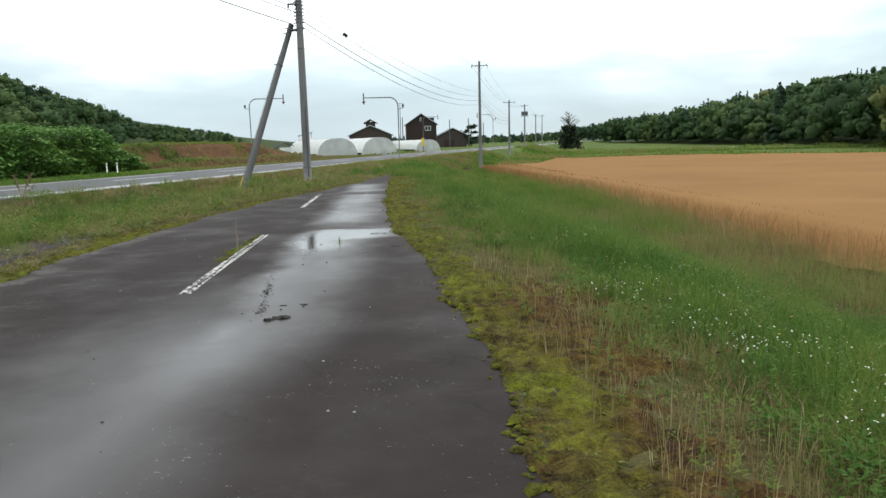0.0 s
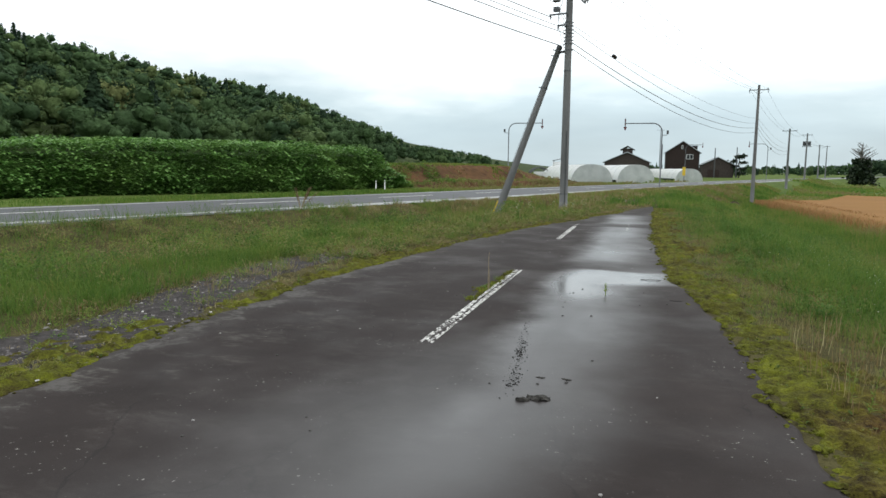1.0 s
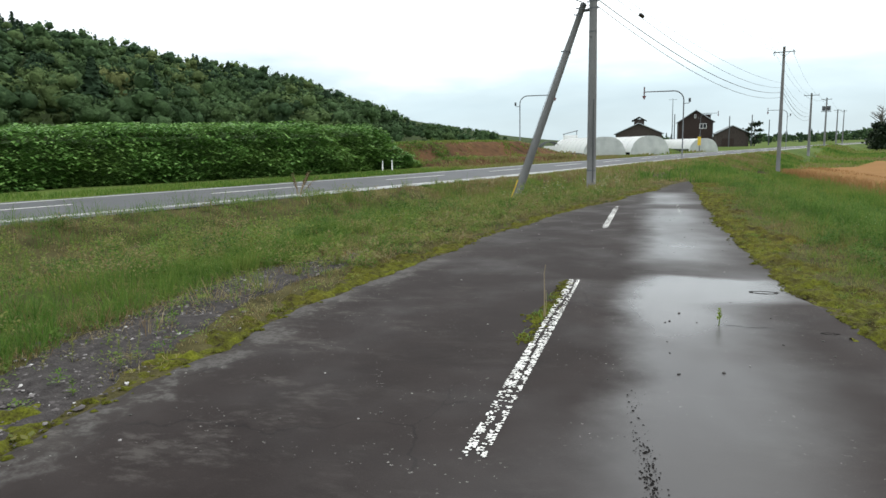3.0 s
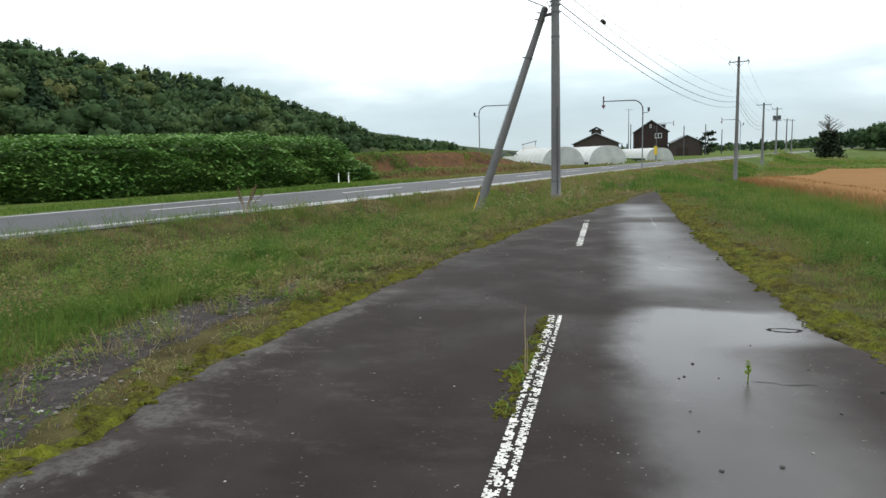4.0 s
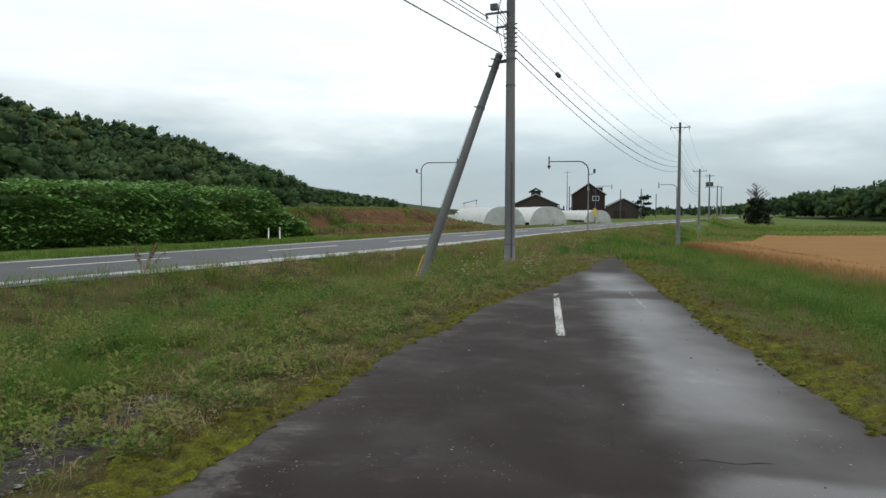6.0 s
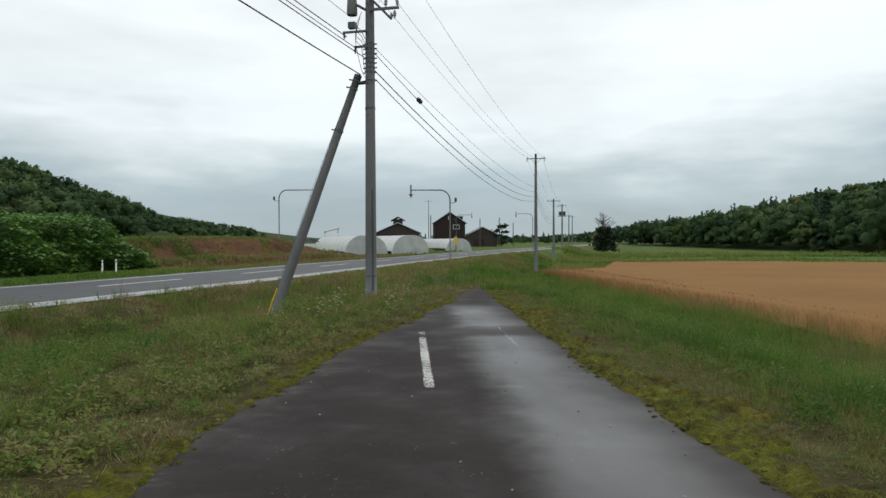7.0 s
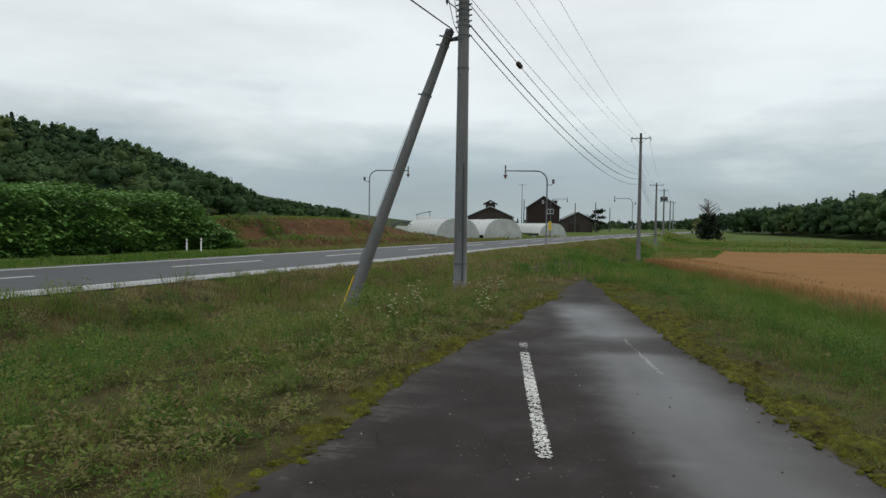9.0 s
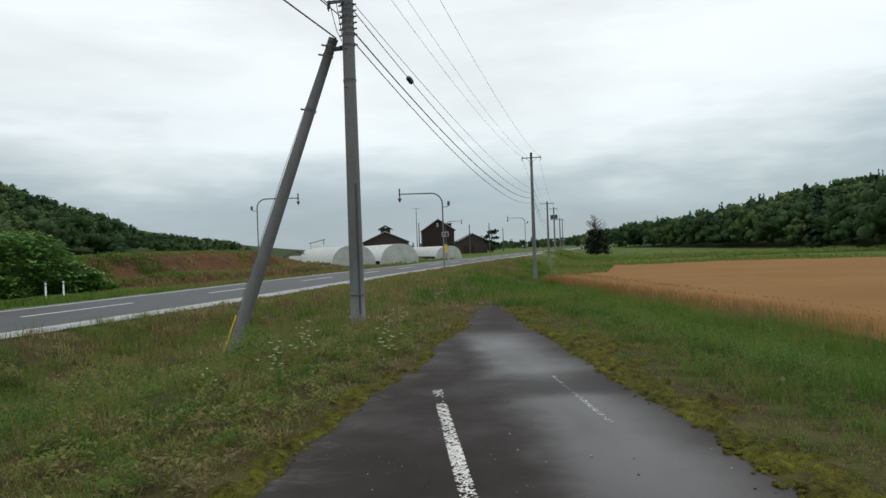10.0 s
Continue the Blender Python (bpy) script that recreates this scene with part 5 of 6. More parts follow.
def thicket():
    r = np.random.default_rng(400)
    n = 64000
    t = r.random(n)
    # the front runs along the road and ends behind the marker posts
    y = -22 + 62.6 * t
    front = hedge_front(y)
    face = r.random(n) < 0.66
    k = r.random(n)
    top = hedge_top(y) * (1 + 0.05 * wavy(y, y * 0, 1.7, 6)) + 0.17 * wavy(y, y * 0, 0.6, 4)
    depth = np.where(face, 0.55 * r.random(n) + 1.2 * k ** 3, 0.9 + 6.5 * r.random(n))
    z = np.where(face, top * k, top * (0.90 + 0.14 * r.random(n)) + 0.16 * wavy(y, depth, 0.8, 3))
    x = front - depth + (0.5 * wavy(y, z * 1.7, 0.62, 5) + 0.25 * wavy(y, z * 2, 0.25, 7)) * face
    s = 0.12 + 0.16 * r.random(n)
    a = r.random(n) * 6.28
    ax, ay = np.cos(a), np.sin(a)
    droop = -0.05 + 0.6 * r.random(n)
    v = np.zeros((n, 4, 3))
    gzv = ground_z(x, y)
    for i, (al, ac) in enumerate(((0, 0), (0.42, 0.40), (1.05, 0), (0.42, -0.40))):
        v[:, i, 0] = x + s * (al * ax - ac * ay)
        v[:, i, 1] = y + s * (al * ay + ac * ax)
        v[:, i, 2] = gzv + z + 0.05 - s * al * droop + (0.10 * s if i in (1, 3) else 0)
    t3 = np.array([(0, 1, 2), (0, 2, 3)])
    stuff("knotweed_leaves", np_mesh("knotweed_leaves", v.reshape(-1, 3), (np.arange(n)[:, None, None] * 4 + t3[None]).reshape(-1, 3), KNOTWEED), "tall dense thicket of broad green knotweed leaves beside the road", "thicket")
    # closed sheet behind the leaves, blocks the view and carries the painted shade
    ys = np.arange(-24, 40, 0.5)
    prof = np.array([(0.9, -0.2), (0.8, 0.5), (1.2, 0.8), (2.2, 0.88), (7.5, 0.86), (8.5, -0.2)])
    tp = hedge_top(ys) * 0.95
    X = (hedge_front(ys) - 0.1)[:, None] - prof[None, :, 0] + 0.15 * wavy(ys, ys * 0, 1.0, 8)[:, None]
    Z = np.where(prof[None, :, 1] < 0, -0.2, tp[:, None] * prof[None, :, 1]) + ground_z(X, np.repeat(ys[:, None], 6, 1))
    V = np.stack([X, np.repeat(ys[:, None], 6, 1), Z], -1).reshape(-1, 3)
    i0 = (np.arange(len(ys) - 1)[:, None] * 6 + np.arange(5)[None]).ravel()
    stuff("knotweed_core", np_mesh("knotweed_core", V, np.stack([i0, i0 + 1, i0 + 7, i0 + 6], 1), INNER), "dark green sheet inside the knotweed thicket, coloured as its inner shade", "thicket")


thicket()


# ---- poles and lines ----
def sag_points(a, b, sag, n=24):
    a, b = Vector(a), Vector(b)
    return [a.lerp(b, k / n) - Vector((0, 0, 4 * sag * (k / n) * (1 - k / n))) for k in range(n + 1)]


def wire(a, b, sag, radius=0.009, label="black overhead cable hung between utility poles"):
    cu = bpy.data.curves.new("overhead_cable", "CURVE")
    cu.dimensions, cu.bevel_depth, cu.bevel_resolution = "3D", radius, 1
    sp = cu.splines.new("POLY")
    pts = sag_points(a, b, sag)
    sp.points.add(len(pts) - 1)
    for p, q in zip(sp.points, pts):
        p.co = (*q, 1)
    cu.materials.append(CABLE)
    return tagged(new("overhead_cable", cu), label, "cable", "overhead cables")


def insulator(bm, x, y, z, h=0.16, r=0.04):
    tube(bm, [(x, y, z), (x, y, z + h * 0.3), (x, y, z + h * 0.31), (x, y, z + h * 0.6), (x, y, z + h * 0.61), (x, y, z + h)], [r * 0.4, r * 0.5, r, r * 0.9, r * 1.05, r * 0.5], 8)


def utility_pole(x, y, top, r0, r1, turn, label, arm=1.7, arm_drop=0.35, braces=True, group="utility poles"):
    """A tapered concrete pole with a top crossarm and insulators."""
    z0 = gz(x, y) - 0.3
    p = thing("utility_pole", label, "utility pole", pose(x, y, z0, 0, 0, turn), group)
    h = top - z0
    part("shaft", tube(B(), [(0, 0, h * k / 8) for k in range(9)], [r0 + (r1 - r0) * k / 8 for k in range(9)], 16), CONCRETE, p, smooth=True)
    if arm:
        zc = h - arm_drop
        part("crossarm", box(B(), -arm / 2, arm / 2, r1, r1 + 0.08, zc, zc + 0.08), STEEL, p)
        for sx in (-arm / 2 + 0.06, 0.0, arm / 2 - 0.06):
            bm = B()
            insulator(bm, sx, r1 + 0.04, zc + 0.08)
            part("insulator", bm, PORCELAIN, p)
        if braces:
            for s in (-1, 1):
                part("arm_brace", tube(B(), [(s * 0.05, r1 + 0.02, zc - 0.4), (s * arm * 0.3, r1 + 0.02, zc)], 0.015, 6), STEEL, p)
                part("end_bracket", tube(B(), [(s * arm / 2, r1 + 0.04, zc + 0.14), (s * (arm / 2 + 0.06), r1 + 0.04, zc), (s * (arm / 2 - 0.03), r1 + 0.04, zc - 0.28)], [0.02, 0.035, 0.02], 6), DARKSTEEL, p)
    return p


P1 = Vector((-1.36, 18.0, 0))
P2 = Vector((12.36, 65.06, 0))
P3 = Vector((22.2, 103.0, 0))
P4 = Vector((33.2, 146.0, 0))
P5 = Vector((45.5, 192.0, 0))
P6 = Vector((58.0, 240.0, 0))
P0 = Vector((-14.6, -28.0, 0))
LINE = -16.0


def main_pole():
    top = 10.7
    p = utility_pole(P1.x, P1.y, top, 0.172, 0.12, LINE, "grey concrete utility pole with crossarms, transformer and a raking strut", 1.8, 0.5)
    z0 = p.matrix_world.translation.z
    rad = lambda z: 0.172 + (0.12 - 0.172) * (z - z0) / (top - z0)
    L = lambda z: z - z0 + (0.55 if z > 6.75 else 0)
    for z in (0.62, 5.6, 6.42, 6.66, 6.80, 6.94, 7.08, 7.22, 7.36, 7.5):
        part("band", tube(B(), [(0, 0, z - z0 - 0.02), (0, 0, z - z0 + 0.02)], rad(z) + 0.012, 16), STEEL, p, "steel strap round the pole", True)
        if z > 6.2:
            for s in (-1, 1):
                part("bolt", tube(B(), [(s * rad(z), 0, z - z0), (s * (rad(z) + 0.08), 0, z - z0)], 0.02, 6), DARKSTEEL, p)
    # step bolts
    for i in range(9):
        z = 5.4 + i * 0.45
        s = 1 if i % 2 else -1
        part("step_bolt", tube(B(), [(0, s * rad(z), L(z)), (s * 0.02, s * (rad(z) + 0.13), L(z))], 0.01, 6), DARKSTEEL, p)
    part("cable_duct", tube(B(), [(0.11, -0.14, L(0.2)), (0.108, -0.135, L(3.2))], 0.022, 8), DARKSTEEL, p, "black cable duct strapped to the pole")
    # lower crossarm to the field side
    part("crossarm", box(B(), 0.05, 0.95, -0.2, -0.13, L(7.88), L(7.95)), STEEL, p)
    part("arm_brace", tube(B(), [(0.08, -0.165, L(8.25)), (0.72, -0.165, L(7.6))], 0.035, 8), DARKSTEEL, p)
    for sx, z, h in ((0.55, 7.95, 0.26), (0.9, 7.95, 0.2), (0.72, 7.58, 0.2), (0.82, 7.6, 0.24)):
        bm = B()
        insulator(bm, sx, -0.165, L(z), h, 0.05)
        part("insulator", bm, PORCELAIN, p)
    # arms to the road side
    part("crossarm", box(B(), -0.78, -0.05, -0.2, -0.14, L(7.27), L(7.33)), STEEL, p)
    part("crossarm", box(B(), -0.42, -0.05, -0.2, -0.14, L(6.82), L(6.88)), STEEL, p)
    for sx, z in ((-0.74, 7.3), (-0.4, 6.85)):
        bm = B()
        insulator(bm, sx, -0.17, L(z) - 0.2, 0.18, 0.035)
        part("insulator", bm, DARKSTEEL, p)
    # small transformer can
    bm = tube(B(), [(-0.52, -0.1, L(7.82)), (-0.52, -0.1, L(7.86)), (-0.52, -0.1, L(8.27)), (-0.52, -0.1, L(8.32))], [0.15, 0.16, 0.14, 0.1], 16)
    part("transformer", bm, CONCRETE, p, "grey transformer can", True)
    part("transformer_bracket", tube(B(), [(-0.52, -0.1, L(8.2)), (-0.1, -0.1, L(7.95))], 0.04, 8), DARKSTEEL, p)
    part("junction_box", box(B(), -0.62, -0.4, -0.2, -0.02, L(7.42), L(7.6)), DARKSTEEL, p)
    for i in range(5):
        zz = 6.76 + 0.15 * i
        part("drop_wire", tube(B(), [(-0.4 + 0.05 * i, -0.17, L(zz + 0.5)), (-0.36, -0.22, L(zz + 0.1)), (-0.2, -0.2, L(zz - 0.05)), (-rad(zz), -0.05, L(zz - 0.25))], 0.009, 6), CABLE, p)
    for sx in (0.35, 0.6, 0.85):
        part("drop_wire", tube(B(), [(sx, -0.165, L(8.1)), (sx * 0.8, -0.19, L(8.9)), (sx * 1.0, 0.16, L(10.2))], 0.007, 6), CABLE, p)
    # the strut
    foot, head = Vector((-4.36, 17.95, gz(-4.36, 17.95) - 0.25)), Vector((-1.74, 18.15, 6.56))
    s = thing("strut_pole", "raking grey concrete strut pole bolted to the utility pole", "utility pole", Matrix.Translation(foot))
    d = head - foot
    part("shaft", tube(B(), [d * (k / 8) for k in range(9)], [0.165 - 0.055 * k / 8 for k in range(9)], 16), CONCRETE, s, smooth=True)
    part("cap", tube(B(), [d * 0.995, d * 1.008], 0.118, 14), DARKSTEEL, s)
    for k, w in ((0.955, 0.128), (0.985, 0.124), (0.785, 0.142)):
        part("band", tube(B(), [d * (k - 0.003), d * (k + 0.003)], w, 14), STEEL, s, smooth=True)
        part("bolt", tube(B(), [d * k + Vector((-0.11, 0, 0.02)), d * k + Vector((-0.22, 0, 0.04))], 0.022, 6), DARKSTEEL, s)
    part("bracket", tube(B(), [d * 0.975, d * 0.975 + Vector((0.3, -0.04, 0.02))], 0.055, 8), DARKSTEEL, s, "steel bracket to the pole")
    g0, g1 = d * 0.02 + Vector((-0.19, -0.08, 0.0)), d * 0.16 + Vector((-0.17, -0.08, 0))
    part("guard", tube(B(), [g0, g1], 0.024, 10), YELLOW, s, "yellow plastic cable guard")
    part("earth_wire", tube(B(), [g1, d * 0.6 + Vector((-0.16, -0.05, 0)), d * 0.98 + Vector((-0.1, 0, 0))], 0.006, 6), STEEL, s)


main_pole()
utility_pole(P2.x, P2.y, 10.25, 0.20, 0.11, LINE, "pale grey concrete utility pole at the edge of the field", 1.7, 0.5)
utility_pole(P3.x, P3.y, 8.1, 0.2, 0.11, LINE, "far grey utility pole with a plain crossarm", 2.0, 0.35, False)
p = utility_pole(P4.x, P4.y, 9.6, 0.2, 0.12, LINE, "far grey utility pole carrying transformers", 1.8, 0.35, False)
for s in (-0.45, 0.45):
    part("transformer", tube(B(), [(s, 0, 7.4), (s, 0, 8.3)], 0.3, 12), DARKSTEEL, p)
part("crossarm", box(B(), -0.9, 0.9, 0.1, 0.2, 7.2, 7.3), STEEL, p)
utility_pole(P5.x, P5.y, 9.0, 0.2, 0.12, LINE, "far grey utility pole with a plain crossarm", 1.6, 0.35, False)
utility_pole(P6.x, P6.y, 10.5, 0.2, 0.12, LINE, "far grey utility pole with a plain crossarm", 1.6, 0.35, False)
utility_pole(P0.x, P0.y, 10.5, 0.19, 0.12, LINE, "grey concrete utility pole at the roadside", 1.8, 0.5)

cross = Vector((math.cos(radians(LINE)), math.sin(radians(LINE)), 0))
up = lambda p, z, s=0.0: Vector((p.x, p.y, z)) + cross * s
for s in (-0.88, -0.36, 0.68):
    wire(up(P1, 10.35, s), up(P2, 9.95, s), 0.75, 0.007)
    wire(up(P0, 10.15, s), up(P1, 10.35, s), 0.7, 0.007)
    wire(up(P2, 9.95, s), up(P3, 7.9, s), 0.6, 0.008)
    wire(up(P3, 7.9, s), up(P4, 9.4, s), 0.6, 0.010)
    wire(up(P4, 9.4, s), up(P5, 8.8, s), 0.6, 0.012)
    wire(up(P5, 8.8, s), up(P6, 10.3, s), 0.6, 0.014)
for z1, z2, sag, rad in ((7.42, 6.95, 0.62, 0.008), (7.25, 6.5, 0.95, 0.011), (6.74, 6.05, 1.0, 0.017), (6.5, 5.6, 1.1, 0.013)):
    wire(up(P1, z1, 0.12), up(P2, z2, -0.12), sag, rad)
    wire(up(P2, z2, 0.1), up(P3, z2 - 1.2, -0.1), sag * 0.8, rad)
for z1, s1, z0w, rad in ((6.62, -0.3, 6.9, 0.017), (7.1, -0.15, 7.1, 0.013), (7.4, -0.42, 7.45, 0.011), (7.78, -0.74, 7.75, 0.014), (8.35, -0.6, 8.2, 0.008)):
    wire(up(P0, z0w, s1), up(P1, z1, s1), 0.4, rad)


def cable_joint(x, y, z, tilt):
    c = thing("cable_joint", "black cable joint clipped to the overhead line", "cable joint", pose(x, y, z, tilt, 0, LINE))
    part("sleeve", tube(B(), [(0, -0.24, 0), (0, -0.17, 0), (0, 0.17, 0), (0, 0.24, 0)], [0.025, 0.085, 0.085, 0.025], 10), CABLE, c, smooth=True)
    part("clip", tube(B(), [(0, 0.1, 0.03), (0, 0.1, 0.1)], 0.015, 6), DARKSTEEL, c)


cable_joint(0.2, 23.8, 7.02, -6)


# ---- road furniture ----
def arrow_sign(x, y, h, reach, turn, label, small=1.0):
    """A bent steel post over the road edge, with a hanging arrow that shows the edge under snow."""
    z0 = gz(x, y) - 0.2
    p = thing("snow_arrow_post", label, "road edge sign", pose(x, y, z0, 0, 0, turn), "snow arrow posts")
    h = h - z0
    s = 1 if reach > 0 else -1
    rad = 0.8 * small
    bend = [(s * (rad - rad * math.cos(a)), 0, h - rad + rad * math.sin(a)) for a in (radians(k * 11.25) for k in range(9))]
    part("post", tube(B(), [(0, 0, 0), *bend, (reach, 0, h)], [0.055 * small] + [0.05 * small] * 9 + [0.04 * small], 12), STEEL, p, smooth=True)
    a = part("arrow", box(B(), reach - 0.055, reach + 0.055, -0.02, 0.02, h - 0.35, h + 0.42), ARROW, p, "grey and red arrow plate pointing down")
    part("arrow_head", arrow_head(reach, h - 0.35), REDSIGN, a)
    for k in range(2):
        part("stripe", box(B(), reach - 0.057, reach + 0.057, -0.023, 0.023, h - 0.12 + 0.3 * k, h + 0.02 + 0.3 * k), REDSIGN, a)
    part("side_arm", tube(B(), [(0, 0, h - 1.05 * small), (-s * 0.42, 0, h - 1.02 * small), (-s * 0.46, 0, h - 0.9 * small)], 0.025, 8), STEEL, p)
    part("reflector", box(B(), -s * 0.46 - 0.09, -s * 0.46 + 0.09, -0.05, 0.05, h - 0.95 * small, h - 0.62 * small), DARKSTEEL, p)
    return p


def arrow_head(x, z):
    bm = B()
    f, k = [], []
    for y, to in ((-0.025, f), (0.025, k)):
        for px, pz in ((-0.17, 0.03), (0.17, 0.03), (0.0, -0.3)):
            to.append(bm.verts.new((x + px, y, z + pz)))
    bm.faces.new(f), bm.faces.new(k[::-1])
    for i in range(3):
        bm.faces.new((f[i], k[i], k[(i + 1) % 3], f[(i + 1) % 3]))
    return bm


arrow_sign(3.12, 53.0, 5.77, -3.15, 0, "grey bent steel post with a hanging arrow, by the road bank")
arrow_sign(-12.5, 63.5, 6.55, 3.6, 0, "grey bent steel post with a hanging arrow, beyond the road")
arrow_sign(22.0, 120.0, 6.5, -3.0, 0, "far grey bent steel post with a hanging arrow")
arrow_sign(9.55, 138.4, 7.0, 3.2, 0, "far grey bent steel post with a hanging arrow")


def marker_post(x, y):
    p = thing("marker_post", "slim white roadside marker post in front of the thicket", "marker post", pose(x, y, gz(x, y) - 0.1), "marker posts")
    part("stake", tube(B(), [(0, 0, 0), (0, 0, 0.80), (0, 0, 0.83)], [0.036, 0.036, 0.02], 12), WHITE, p, smooth=True)
    part("reflector", tube(B(), [(0, 0, 0.68), (0, 0, 0.72)], 0.038, 12), DARKSTEEL, p)


marker_post(-15.7, 33.0)
marker_post(-15.6, 34.4)

p = thing("roadside_sign", "yellow lamp box on a grey post at the roadside", "road sign", pose(9.35, 137.2, gz(9.35, 137.2) - 0.2))
part("post", tube(B(), [(0, 0, 0), (0, 0, 4.4)], 0.05, 10), STEEL, p)
part("lamp_box", box(B(), -0.3, 0.3, -0.15, 0.15, 2.3, 4.0), YELLOW, p)
part("cap", box(B(), -0.33, 0.33, -0.18, 0.18, 4.0, 4.08), DARKSTEEL, p)


# ---- farmstead ----
def gable_house(name, x0, x1, y, depth, z0, eave, ridge, label, wall_mat, roof_mat, over=0.5, thick=0.18, turn=0.0):
    """A gabled building, its gable end to the south; local origin at the middle of the front."""
    cx, hw = (x0 + x1) / 2, (x1 - x0) / 2
    h = thing(name, label, "building", pose(cx, y, z0, 0, 0, turn))
    e, r = eave - z0, ridge - z0
    bm = B()
    fr = [bm.verts.new(v) for v in ((-hw, 0, 0), (hw, 0, 0), (hw, 0, e), (0, 0, r), (-hw, 0, e))]
    bk = [bm.verts.new((v.co.x, depth, v.co.z)) for v in fr]
    bm.faces.new(fr), bm.faces.new(bk[::-1])
    for i in (0, 1, 4):
        j = (i + 1) % 5
        bm.faces.new((fr[i], bk[i], bk[j], fr[j]))
    part("wall", bm, wall_mat, h)
    sl = (r - e) / hw
    for s in (-1, 1):
        bm = B()
        pts = [(0, r + 0.02), (s * (hw + over), r - sl * (hw + over) + 0.02)]
        pts += [(pts[1][0], pts[1][1] + thick), (0, r + 0.02 + thick)]
        a = [bm.verts.new((px, -over, pz)) for px, pz in pts]
        b = [bm.verts.new((px, depth + over, pz)) for px, pz in pts]
        bm.faces.new(a), bm.faces.new(b[::-1])
        for i in range(4):
            bm.faces.new((a[i], b[i], b[(i + 1) % 4], a[(i + 1) % 4]))
        bmesh.ops.recalc_face_normals(bm, faces=bm.faces)
        part("roof", bm, roof_mat, h)
        part("fascia", tube(B(), [(0, -over - 0.03, r + 0.1), (s * (hw + over), -over - 0.03, r - sl * (hw + over) + 0.1)], 0.11, 4), ROOFLIGHT, h, "pale bargeboard")
    return h


def window(parent, x, z, w, hh, panes=2, y=-0.04):
    f = part("window", box(B(), x - w / 2, x + w / 2, y - 0.05, y + 0.03, z, z + hh), WHITE, parent, "white framed window")
    pw = (w - 0.12 * (panes + 1)) / panes
    for i in range(panes):
        xa = x - w / 2 + 0.12 + i * (pw + 0.12)
        part("pane", box(B(), xa, xa + pw, y - 0.06, y - 0.045, z + 0.12, z + hh - 0.12), GLASS, f)
    return f


h = gable_house("farmhouse", 7.5, 16.9, 205, 11, -0.4, 7.2, 10.35, "tall dark brown two-storey farmhouse with a gabled roof", CLADDING, ROOFMETAL)
window(h, 2.0, 5.6, 1.9, 1.4)
window(h, -0.2, 8.6, 0.5, 1.0, 1)
part("dormer", box(B(), 1.6, 4.2, 3.0, 6.0, 7.6, 9.5), CLADDING, h, "dark box dormer on the roof")
part("dormer_roof", box(B(), 1.4, 4.4, 2.8, 6.2, 9.5, 9.7), ROOFLIGHT, h)
part("lean_to", box(B(), 4.72, 7.2, 4, 9, 0, 3.2), CLADDING, h, "low dark lean-to against the house")
part("downpipe", tube(B(), [(4.6, -0.1, 0), (4.6, -0.1, 7.0)], 0.06, 8), STEEL, h)

h = gable_house("barn", -9.3, 2.9, 190, 14, -0.6, 4.0, 6.7, "dark wooden barn with a raised ridge vent", BARNWOOD, ROOFMETAL)
part("ridge_vent", box(B(), -1.3, 1.3, 1.0, 9.0, 6.6, 8.45), BARNWOOD, h, "raised box vent on the ridge")
for s in (-1, 1):
    bm = B()
    pts = [(0, 9.0), (s * 1.95, 7.95), (s * 1.95, 8.15), (0, 9.2)]
    a, b = [bm.verts.new((px, 0.4, pz)) for px, pz in pts], [bm.verts.new((px, 9.6, pz)) for px, pz in pts]
    bm.faces.new(a), bm.faces.new(b[::-1])
    for i in range(4):
        bm.faces.new((a[i], b[i], b[(i + 1) % 4], a[(i + 1) % 4]))
    part("vent_roof", bm, ROOFMETAL, h)

h = gable_house("shed", 16.6, 24.6, 190, 9, -0.4, 3.5, 5.45, "low weathered wooden shed with a gabled roof", BARNWOOD, ROOFMETAL, 0.4)
part("shed_door", box(B(), -2.6, 0.4, -0.08, 0.0, 0, 2.6), CLADDING, h, "dark sliding door")


